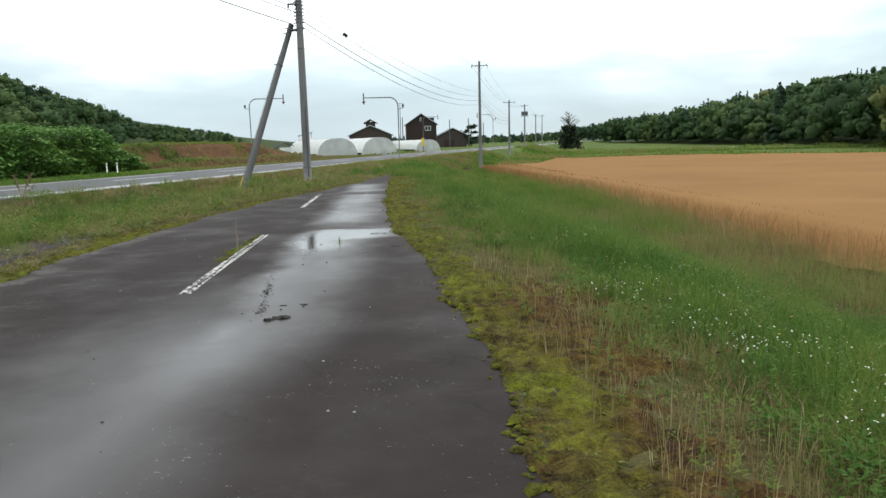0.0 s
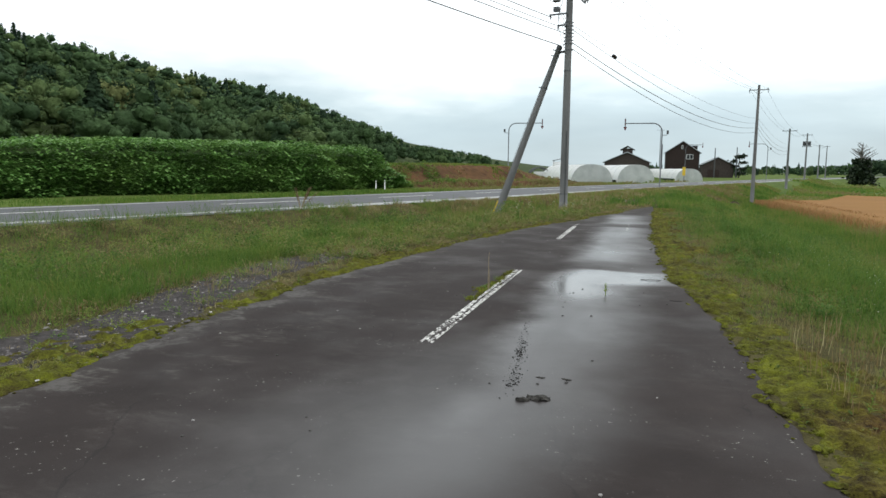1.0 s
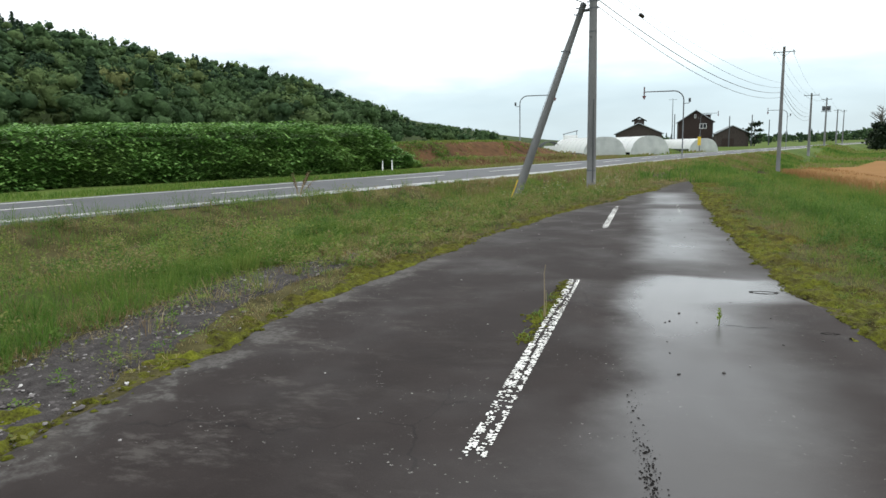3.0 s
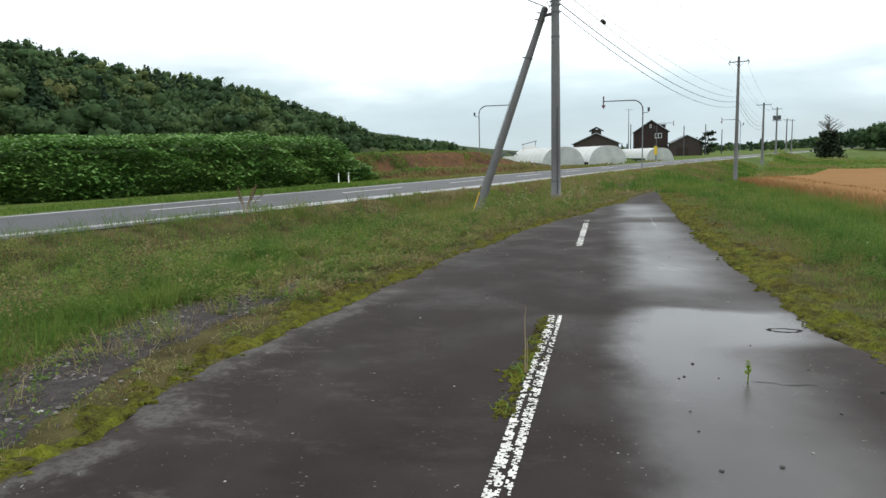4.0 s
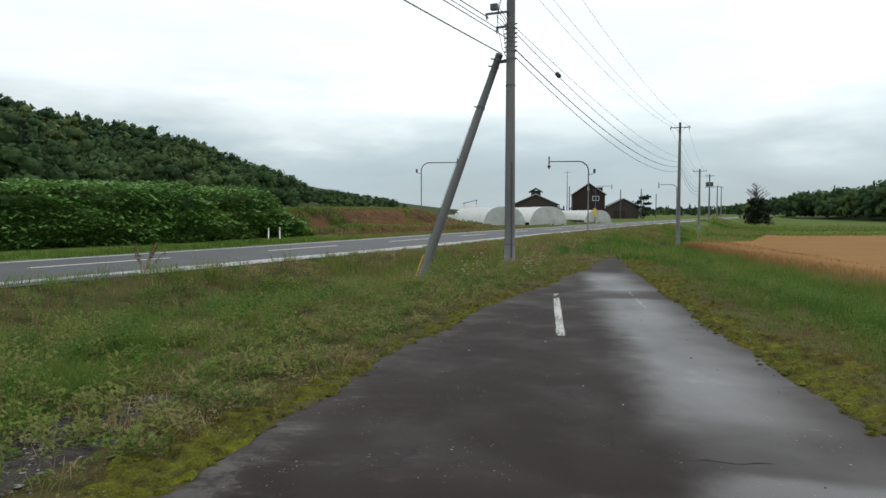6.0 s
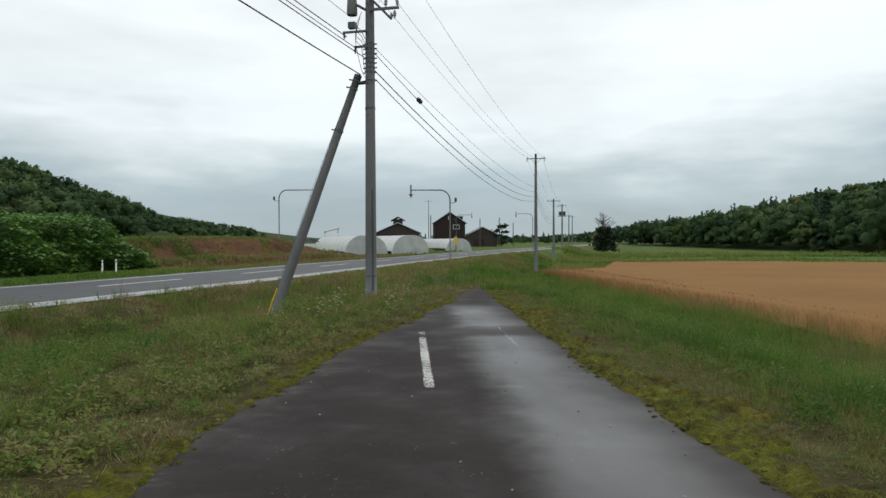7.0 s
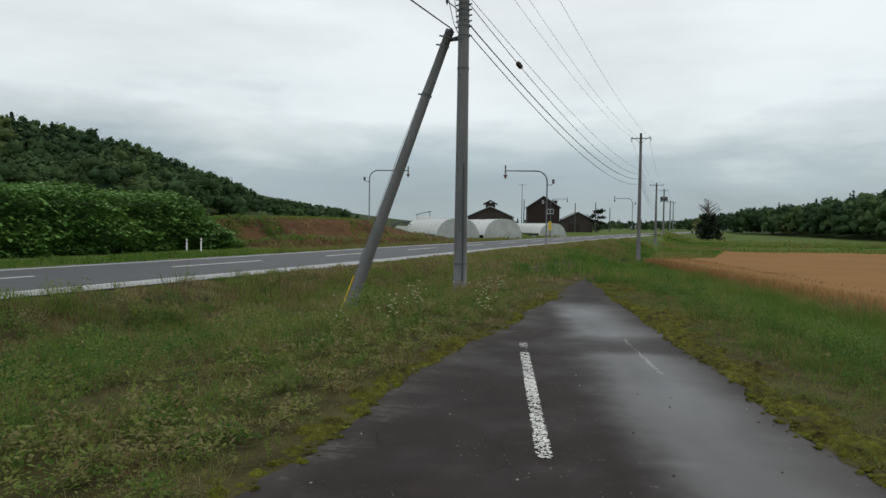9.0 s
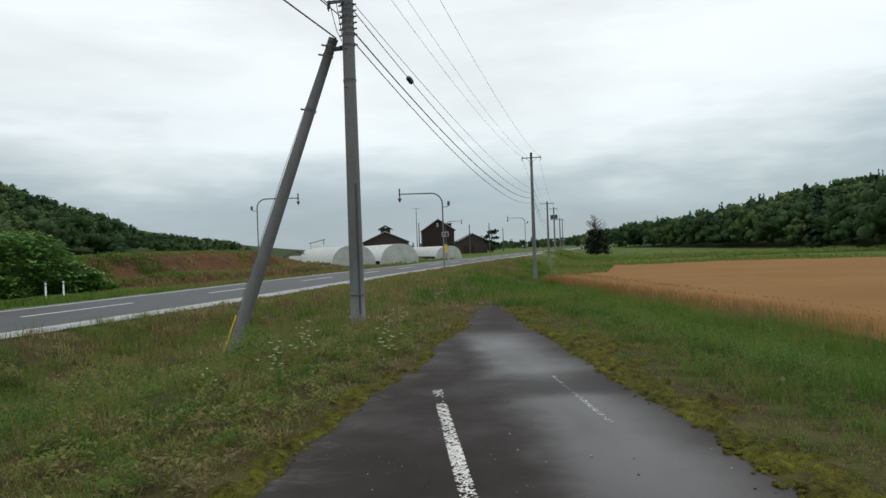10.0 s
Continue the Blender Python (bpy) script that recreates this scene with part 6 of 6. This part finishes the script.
def greenhouse(x, y, width, height, length, turn, label):
    """A pipe-frame tunnel covered with film: arch ends, hoops and ridge pipes."""
    z0 = gz(x, y) - 0.15
    g = thing("greenhouse", label, "greenhouse", pose(x, y, z0, 0, 0, turn), "greenhouses")
    n = 20
    arch = []
    for i in range(n + 1):
        a = math.pi * i / n
        arch.append((-width / 2 * math.copysign(abs(math.cos(a)) ** 0.75, math.cos(a)), height * math.sin(a) ** 0.85))
    bm = B()
    rows = []
    for j in range(13):
        yy = length * j / 12
        wob = 0.03 * math.sin(j * 2.3)
        rows.append([bm.verts.new((px, yy, max(pz + (wob if 2 < i < n - 2 else 0), 0))) for i, (px, pz) in enumerate(arch)])
    for a, b in zip(rows, rows[1:]):
        for i in range(n):
            bm.faces.new((a[i], a[i + 1], b[i + 1], b[i]))
    part("film_cover", bm, FILM, g, "milky plastic film", True)
    for yy in (0.0, length):
        bm = B()
        vs = [bm.verts.new((px, yy + (-0.01 if yy == 0 else 0.01), pz)) for px, pz in arch]
        bm.faces.new(vs)
        part("end_film", bm, ENDFILM, g, "grey plastic film")
    for j in range(9):
        yy = length * j / 8
        part("hoop", tube(B(), [(px * 1.004, yy, pz * 1.006 + 0.01) for px, pz in arch], 0.016, 6, False), PIPE, g)
    for px in (-width * 0.25, -width * 0.08, width * 0.08, width * 0.25):
        hz = np.interp(px, [a[0] for a in arch], [a[1] for a in arch])
        part("end_post", tube(B(), [(px, -0.04, 0), (px, -0.04, float(hz))], 0.02, 6), PIPE, g)
    for pz in (height * 0.35, height * 0.65):
        wx = np.interp(pz, [a[1] for a in arch[: n // 2 + 1]], [a[0] for a in arch[: n // 2 + 1]])
        part("end_rail", tube(B(), [(float(wx), -0.04, pz), (-float(wx), -0.04, pz)], 0.016, 6), PIPE, g)
    for s in (-1, 1):
        part("base_rail", tube(B(), [(s * width / 2 * 1.01, 0, 0.5), (s * width / 2 * 1.01, length, 0.5)], 0.04, 6), STEEL, g)
        # no gap is cut: a dark strip on the film plays the shaded opening
        part("dark_opening_panel", box(B(), s * width / 2 * 1.006 - 0.012, s * width / 2 * 1.006 + 0.012, 0.4, length - 0.4, 0.62, 1.25), GLASS, g, "dark strip standing in for the shaded gap of the rolled-up side")
    return g


greenhouse(-7.9, 124, 8.0, 4.2, 32, 18, "large white plastic tunnel greenhouse with an open side")
greenhouse(0.2, 126, 7.2, 4.2, 34, 17, "white plastic tunnel greenhouse")
greenhouse(11.9, 163, 6.6, 3.6, 26, 17, "small white plastic tunnel greenhouse half behind weeds")

# skeleton hoops and panel frame behind the soil heaps
g = thing("hoop_frame", "bare dark hoops of an uncovered tunnel with junk inside", "greenhouse frame", pose(-21.5, 150, gz(-21.5, 150), 0, 0, 13))
for j in range(5):
    part("hoop", tube(B(), [(-2.6 * math.cos(math.pi * i / 14), j * 2.5, 2.9 * math.sin(math.pi * i / 14)) for i in range(15)], 0.1, 6), DARKSTEEL, g)
part("tarpaulin", box(B(), -1.2, 1.4, 2, 5, 0.0, 1.9), WHITE, g, "pale covered heap")
part("heap", box(B(), -2.3, 2.3, 0.8, 1.6, 0.0, 0.9), BARNWOOD, g)
g = thing("panel_frame", "slanting pale panel on posts beside the tunnels", "panel", pose(-17.35, 152, gz(-17.35, 152), 0, 0, 10))
for sx in (-1.4, 1.4):
    part("post", tube(B(), [(sx, 0, 0), (sx, 0, 4.9 + 0.25 * sx)], 0.07, 8), DARKSTEEL, g)
part("panel", box(B(), -1.6, 1.6, -0.06, 0.0, 3.0, 4.3), WHITE, g)
part("top_rail", tube(B(), [(-1.7, -0.05, 4.5), (1.7, -0.05, 5.3)], 0.08, 8), DARKSTEEL, g)

for x, y, top, label in ((25.0, 188, 8.3, "slim dark pole beside the shed"), (33.0, 215, 7.6, "slim far pole by the road"), (6.2, 196, 9.3, "slim dark pole beside the farmhouse"), (19.4, 186, 8.0, "slim dark pole in front of the shed")):
    p = thing("yard_pole", label, "pole", pose(x, y, gz(x, y) - 0.2), "yard poles")
    part("shaft", tube(B(), [(0, 0, 0), (0, 0, top)], [0.16, 0.11], 10), DARKSTEEL, p)
p = thing("antenna_mast", "tall thin mast with a television antenna", "antenna", pose(5.6, 196, gz(5.6, 196) - 0.2))
part("mast", tube(B(), [(0, 0, 0), (0, 0, 13.6)], [0.14, 0.06], 8), DARKSTEEL, p)
part("boom", tube(B(), [(-1.1, 0, 13.3), (1.1, 0, 13.3)], 0.04, 6), STEEL, p)
for k in range(5):
    part("rod", tube(B(), [(-1.0 + 0.5 * k, -0.4, 13.3), (-1.0 + 0.5 * k, 0.4, 13.3)], 0.025, 6), STEEL, p)


# ---- single trees ----
def needle_tufts(centres, size, per, seed, flat=0.35):
    r = np.random.default_rng(seed)
    c = np.repeat(np.asarray(centres, float), per, 0)
    n = len(c)
    s = np.repeat(np.asarray(size, float) * np.ones(len(centres)), per)
    p = c + r.normal(0, 1, (n, 3)) * (s[:, None] * np.array([0.5, 0.5, flat * 0.6]))
    a = r.normal(size=(n, 3))
    a /= np.linalg.norm(a, axis=1)[:, None]
    b = np.cross(a, r.normal(size=(n, 3)))
    b /= np.linalg.norm(b, axis=1)[:, None]
    k = np.stack([-a - b * 0.5, a - b * 0.5, a * 0.8 + b * 0.5, -a * 0.8 + b * 0.5], 1) * (s * 0.28)[:, None, None]
    v = (p[:, None] + k).reshape(-1, 3)
    return np_mesh("crown", v, np.arange(4 * n).reshape(-1, 4), NEEDLES)


def dying_conifer():
    x, y = 55.0, 190.0
    t = thing("conifer_tree", "dark bushy conifer with a dead bare top at the meadow's edge", "tree", pose(x, y, gz(x, y) - 0.2))
    part("trunk", tube(B(), [(0, 0, 0), (0.1, 0, 4), (0, 0.1, 8), (0.1, 0, 11.3)], [0.35, 0.28, 0.16, 0.03], 10), BARK, t)
    r = random.Random(5)
    cs, ss = [], []
    for i in range(70):
        k = r.random()
        z = 0.5 + 6.4 * k
        rad = 3.2 * (1 - 0.78 * k) * (0.35 + 0.65 * r.random())
        a = r.random() * 6.28
        cs.append((math.cos(a) * rad, math.sin(a) * rad, z)), ss.append(0.9 + 0.7 * r.random())
    part("crown", needle_tufts(cs, np.array(ss), 42, 6), None, t)
    for i in range(26):
        a, z = r.random() * 6.28, 5.8 + 4.8 * r.random()
        ln = (11.6 - z) * 0.65 + 0.6
        e = Vector((math.cos(a) * ln, math.sin(a) * ln, z + 0.55 * ln))
        b = part("limb", tube(B(), [(0, 0, z), e * 0.5 + Vector((0, 0, z * 0.5 - 0.1)), e], [0.12, 0.085, 0.03], 6), DEADWOOD, t)
        for q in range(3):
            f = 0.45 + 0.2 * q
            s = Vector((0, 0, z)).lerp(e, f)
            part("twig", tube(B(), [s, s + Vector((r.uniform(-0.7, 0.7), r.uniform(-0.7, 0.7), r.uniform(0.2, 0.8)))], [0.05, 0.02], 5), DEADWOOD, b)


dying_conifer()
t = thing("garden_pine", "small cloud-pruned dark pine beside the shed", "tree", pose(25.9, 190, gz(25.9, 190) - 0.2))
part("trunk", tube(B(), [(0, 0, 0), (0.3, 0, 1.8), (-0.1, 0, 3.6), (0.2, 0, 5.6)], [0.22, 0.17, 0.12, 0.05], 8), BARK, t)
for i, (cx, cz, w) in enumerate(((-1.3, 4.6, 0.9), (1.2, 4.2, 0.9), (0.2, 5.8, 1.2), (-0.9, 3.2, 0.8), (1.1, 2.6, 0.8), (0.0, 1.2, 1.1))):
    part("limb", tube(B(), [(0, 0, cz - 0.6), (cx, 0.1, cz)], [0.08, 0.04], 6), BARK, t)
    part("crown", needle_tufts([(cx - 0.4, 0, cz), (cx + 0.4, 0.2, cz + 0.1), (cx, -0.3, cz + 0.15)], w, 40, 20 + i), None, t)


# ---- small things on and beside the lane ----
def stone(x, y, size, label, material=PEBBLE, group="loose stones", flat=0.6, seed=0):
    r = random.Random(seed * 31 + int(x * 100))
    bm = B()
    bmesh.ops.create_icosphere(bm, subdivisions=2, radius=size)
    for v in bm.verts:
        v.co *= 0.75 + 0.4 * r.random()
        v.co.z = max(v.co.z * flat, -size * 0.25)
    ob = part("stone", bm, material, None)
    ob.matrix_world = pose(x, y, 0.012 + size * 0.2, 0, 0, r.random() * 360)
    return tagged(ob, label, "stone", group)


r = random.Random(3)
for x, y, s in ((1.11, -1.58, 0.022), (0.72, 5.77, 0.02), (1.02, -1.9, 0.02), (0.98, -1.95, 0.014), (1.25, -1.9, 0.012), (1.9, -1.6, 0.016), (1.62, -1.0, 0.012), (1.05, -3.4, 0.02), (1.35, -3.3, 0.024), (1.0, -2.9, 0.014), (1.35, -5.8, 0.025), (1.15, -5.9, 0.02), (1.2, 6.6, 0.016), (1.55, 5.0, 0.014)):
    stone(x, y, s * 0.62, "small dark stone lying on the wet asphalt")
for i in range(90):
    y = -11 + 20 * r.random()
    x = path_left(y) + 0.2 + (path_right(y) - path_left(y) - 0.4) * r.random()
    stone(float(x), y, 0.005 + 0.007 * r.random(), "tiny grit stone on the asphalt", PEBBLE if r.random() < 0.6 else GRAVEL, seed=i)


def clump(x, y, size, seed):
    r = np.random.default_rng(seed)
    bm = B()
    for i in range(9):
        m = Matrix.Translation((r.normal(0, size * 0.36), r.normal(0, size * 0.22), 0)) @ Matrix.Diagonal((1, 0.7, 0.2, 1))
        bmesh.ops.create_icosphere(bm, subdivisions=2, radius=size * (0.25 + 0.3 * r.random()), matrix=m)
    for v in bm.verts:
        v.co += Vector(r.normal(0, size * 0.05, 3))
        v.co.z = max(v.co.z, -0.005)
    ob = part("mud_clump", bm, MUD, None)
    ob.matrix_world = pose(x, y, 0.014)
    tagged(ob, "flat clump of dark mud and leaves on the asphalt", "mud clump")


clump(1.22, -6.24, 0.125, 1)
clump(1.36, -5.73, 0.040, 2)
clump(1.14, -5.73, 0.028, 3)

# dark specks laid on the lane to imitate the pole's broken reflection
rr = np.random.default_rng(520)
y = np.concatenate([rr.normal(-4.95, 0.22, 190), rr.normal(-5.75, 0.2, 120), rr.uniform(-6.1, -3.8, 130)])
x = np.interp(y, [-6.0, -4.9, -3.8], [0.97, 0.86, 0.72]) + rr.normal(0, 0.028, len(y))
cushions("tar_crumbs", x, y, 0.0025 + 0.005 * rr.random(len(y)) ** 2, "row of dark specks on the wet asphalt in place of the pole's reflection", 521, TAR, "crumbs")

# moss, weeds and a dry stalk growing in the crack of the marking
rr = np.random.default_rng(500)
y = rr.uniform(-2.9, -0.2, 260)
x = -0.10 + rr.normal(0, 0.035, 260) - 0.05 * np.exp(-((y + 2.0) / 0.4) ** 2)
x, y = np.concatenate([x, rr.normal(-0.17, 0.05, 60), rr.normal(-0.17, 0.03, 26)]), np.concatenate([y, rr.normal(-2.0, 0.09, 60), rr.normal(-2.75, 0.06, 26)])
cushions("moss", x, y, 0.02, "moss growing along the cracked white dash", 501, MOSS)
yy = np.concatenate([rr.normal(-1.95, 0.14, 40), rr.normal(-2.75, 0.1, 14), rr.normal(-1.3, 0.2, 14)])
v, f = blades(-0.12 + rr.normal(0, 0.05, len(yy)), yy, 0.03 + 0.06 * rr.random(len(yy)), np.full(len(yy), 0.009), 1.3, 502, z=np.full(len(yy), 0.01))
stuff("crack_weeds", np_mesh("crack_weeds", v, f, GRASS), "small green weeds in the crack of the asphalt", "weeds")
s = thing("dry_stalk", "single tall dry weed stalk growing from the lane's crack", "weed", pose(-0.1, -2.0, 0.01))
part("stem", tube(B(), [(0, 0, 0), (0.005, 0, 0.2), (0.0, 0.01, 0.42), (0.012, 0.01, 0.5)], [0.006, 0.005, 0.003, 0.002], 6), STRAW, s)
part("stem", tube(B(), [(0.01, 0, 0), (0.02, 0.01, 0.12), (0.015, 0.02, 0.26)], [0.004, 0.003, 0.002], 6), STRAW, s)


def sprout(x, y, h, seed, label):
    s = thing("weed_sprout", label, "weed", pose(x, y, 0.01))
    part("stem", tube(B(), [(0, 0, 0), (0.005, 0, h * 0.5), (0.0, 0, h)], [0.005, 0.004, 0.002], 6), YOUNG, s)
    r = np.random.default_rng(seed)
    n = 46
    zz = h * (0.25 + 0.75 * r.random(n))
    a = r.random(n) * 6.28
    ln = 0.032 * (1.2 - zz / h * 0.6)
    vv = np.zeros((n, 4, 3))
    for i, (al, ac) in enumerate(((0, 0), (0.5, 0.25), (1, 0), (0.5, -0.25))):
        vv[:, i, 0] = ln * (al * np.cos(a) - ac * np.sin(a))
        vv[:, i, 1] = ln * (al * np.sin(a) + ac * np.cos(a))
        vv[:, i, 2] = zz + ln * al * 0.8
    part("leaves", np_mesh("leaves", vv.reshape(-1, 3), np.arange(4 * n).reshape(-1, 4), YOUNG), None, s)


sprout(1.43, -1.95, 0.15, 4, "small green sprout standing in the puddle's crack")


# a shallow pothole and a crack across the lane
def dark_blot(x, y, rx, ry, seed, label):
    r = random.Random(seed)
    bm = B()
    n = 26
    rings = []
    for k, z in ((1.0, 0.0128), (0.9, 0.0155), (0.75, 0.0135)):
        rings.append([bm.verts.new((math.cos(a) * rx * k * w, math.sin(a) * ry * k * w, z)) for a, w in ((2 * math.pi * i / n, 0.85 + 0.3 * r.random()) for i in range(n))])
    for a, b in zip(rings, rings[1:]):
        for i in range(n):
            bm.faces.new((a[i], a[(i + 1) % n], b[(i + 1) % n], b[i]))
    ob = part("pothole", bm, TAR, None, smooth=False)
    ob.matrix_world = pose(x, y, 0)
    tagged(ob, label, "pothole", kind="structure")


def crack(points, width, seed):
    r = random.Random(seed)
    bm = B()
    rows = []
    for i, (x, y) in enumerate(points):
        w = width * (0.4 + 0.9 * r.random()) * (0.3 if i in (0, len(points) - 1) else 1)
        j = r.uniform(-0.012, 0.012)
        rows.append((bm.verts.new((x, y + j - w, 0.0145)), bm.verts.new((x, y + j + w, 0.0145))))
    for a, b in zip(rows, rows[1:]):
        bm.faces.new((a[0], b[0], b[1], a[1]))
    tagged(part("lane_crack", bm, TAR, None), "thin dark crack across the wet asphalt", "crack", kind="structure")


dark_blot(2.0, -0.45, 0.15, 0.07, 1, "shallow dark pothole in the wet asphalt")
dark_blot(2.28, -2.05, 0.07, 0.03, 2, "small dark pothole in the asphalt")
crack([(1.45 + 0.05 * i, -1.95 + 0.015 * math.sin(i * 1.1) - 0.004 * i) for i in range(10)], 0.004, 1)
crack([(0.7 + 0.06 * i, 0.62 + 0.02 * math.sin(i * 0.9)) for i in range(10)], 0.004, 2)


def flower_plant(x, y, h, seed, label):
    r = np.random.default_rng(seed)
    p = thing("flowering_weed", label, "weed", pose(x, y, gz(x, y)))
    heads = []
    for i in range(6):
        e = Vector((r.normal(0, 0.07), r.normal(0, 0.07), h * (0.48 + 0.1 * i + 0.04 * r.random())))
        part("stem", tube(B(), [(0, 0, 0), e * 0.5 + Vector((0.02, 0, 0)), e], [0.004, 0.003, 0.002], 6), GRASS, p)
        heads.append(e)
        for k in range(2):
            b = e * (0.6 + 0.2 * k) + Vector((r.normal(0, 0.07), r.normal(0, 0.06), 0.12))
            heads.append(b)
            part("stem", tube(B(), [e * (0.55 + 0.2 * k), b], 0.003, 5), GRASS, p)
    for e in heads:
        bm = B()
        for k in range(10):
            a = k * 0.628
            vs = [bm.verts.new((e.x + q * math.cos(a + d), e.y + q * math.sin(a + d), e.z + 0.006 * q / 0.02)) for q, d in ((0.004, 0), (0.022, 0.24), (0.030, 0), (0.022, -0.24))]
            bm.faces.new(vs)
        fl = part("flower", bm, PETAL, p, "small white flower head")
        part("heart", tube(B(), [e, e + Vector((0, 0, 0.008))], [0.008, 0.006], 8), PETALYELLOW, fl)


for n, (x, y, top) in enumerate(((-1.83, 9.89, 0.64), (-1.67, 11.3, 0.72), (-0.62, 11.6, 0.52), (-0.62, 14.15, 0.56), (-0.3, 15.6, 0.5))):
    flower_plant(x, y, top - gz(x, y), n + 1, "tall branching weed with small white flowers in the verge")


def flower_dots(name, x, y, h, label, seed, material=PETAL, size=0.010):
    r = np.random.default_rng(seed)
    ok = off_lane(x, y, 0.1)
    x, y = x[ok], y[ok]
    n = len(x)
    z = ground_z(x, y) + h * (0.8 + 0.4 * r.random(n))
    a = np.arange(6) / 6 * 2 * math.pi
    tilt = r.normal(0, 0.5, (n, 2))
    v = np.zeros((n, 7, 3))
    s = size * (0.6 + 0.8 * r.random(n))
    for i in range(6):
        v[:, i, 0], v[:, i, 1] = x + s * np.cos(a[i]), y + s * np.sin(a[i])
        v[:, i, 2] = z + s * (tilt[:, 0] * math.cos(a[i]) + tilt[:, 1] * math.sin(a[i]))
    v[:, 6] = np.stack([x, y, z + s * 0.4], 1)
    t = np.array([(i, (i + 1) % 6, 6) for i in range(6)])
    return stuff(name, np_mesh(name, v.reshape(-1, 3), (np.arange(n)[:, None, None] * 7 + t[None]).reshape(-1, 3), material), label, "flowers")


x, y = scatter(150, lambda y: path_right(y) + 1.3, lambda y: path_right(y) + 6, -10.8, 6, bias=0.4, seed=80)
flower_dots("white_flowers", *tufts(x, y, 7, 0.17, 81), 0.36, "scattered small white meadow flowers", 82, size=0.0046)
x, y = scatter(14, lambda y: path_right(y) + 1.3, lambda y: path_right(y) + 2.4, -10.6, -6, seed=180)
flower_dots("white_flowers", *tufts(x, y, 20, 0.16, 181), 0.34, "thick clusters of small cream-white flowers", 182, size=0.0058)
x, y = scatter(26, lambda y: np.maximum(road_x(y) + 5, -6), pl, 8, 34, seed=83)
flower_dots("white_flowers", *tufts(x, y, 5, 0.16, 84), 0.42, "small white flowers in the verge", 85)
x, y = scatter(12, lambda y: path_right(y) + 1.2, lambda y: path_right(y) + 4, -9.5, 2, seed=86)
flower_dots("yellow_flowers", x, y, 0.3, "few small yellow flowers in the verge", 87, PETALYELLOW, 0.010)


def dock_weed(x, y, h, seed):
    """A tall dock gone to seed: ribbed stems with rusty seed spikes and broad leaves at the foot."""
    r = np.random.default_rng(seed)
    p = thing("dock_weed", "tall rusty-brown seeding dock at the roadside", "weed", pose(x, y, gz(x, y)))
    for i in range(9):
        e = Vector((r.normal(0, 0.35), r.normal(0, 0.3), h * (0.7 + 0.35 * r.random())))
        stem = part("stem", tube(B(), [(0, 0, 0), e * 0.5 + Vector((0, 0, 0.05)), e], [0.012, 0.009, 0.004], 6), STRAW, p)
        n = 40
        k = 0.5 + 0.5 * r.random(n)
        c = np.array(e)[None] * k[:, None] + r.normal(0, 0.025, (n, 3))
        s = 0.009
        q = np.stack([c + (-s, 0, -s), c + (s, 0, -s), c + (s, s, s), c + (-s, -s, s)], 1).reshape(-1, 3)
        tagged(part("seed_spike", np_mesh("seed_spike", q, np.arange(4 * n).reshape(-1, 4), SEED), None, stem), kind="stuff")


dock_weed(-10.51, 12.44, 0.85, 1)
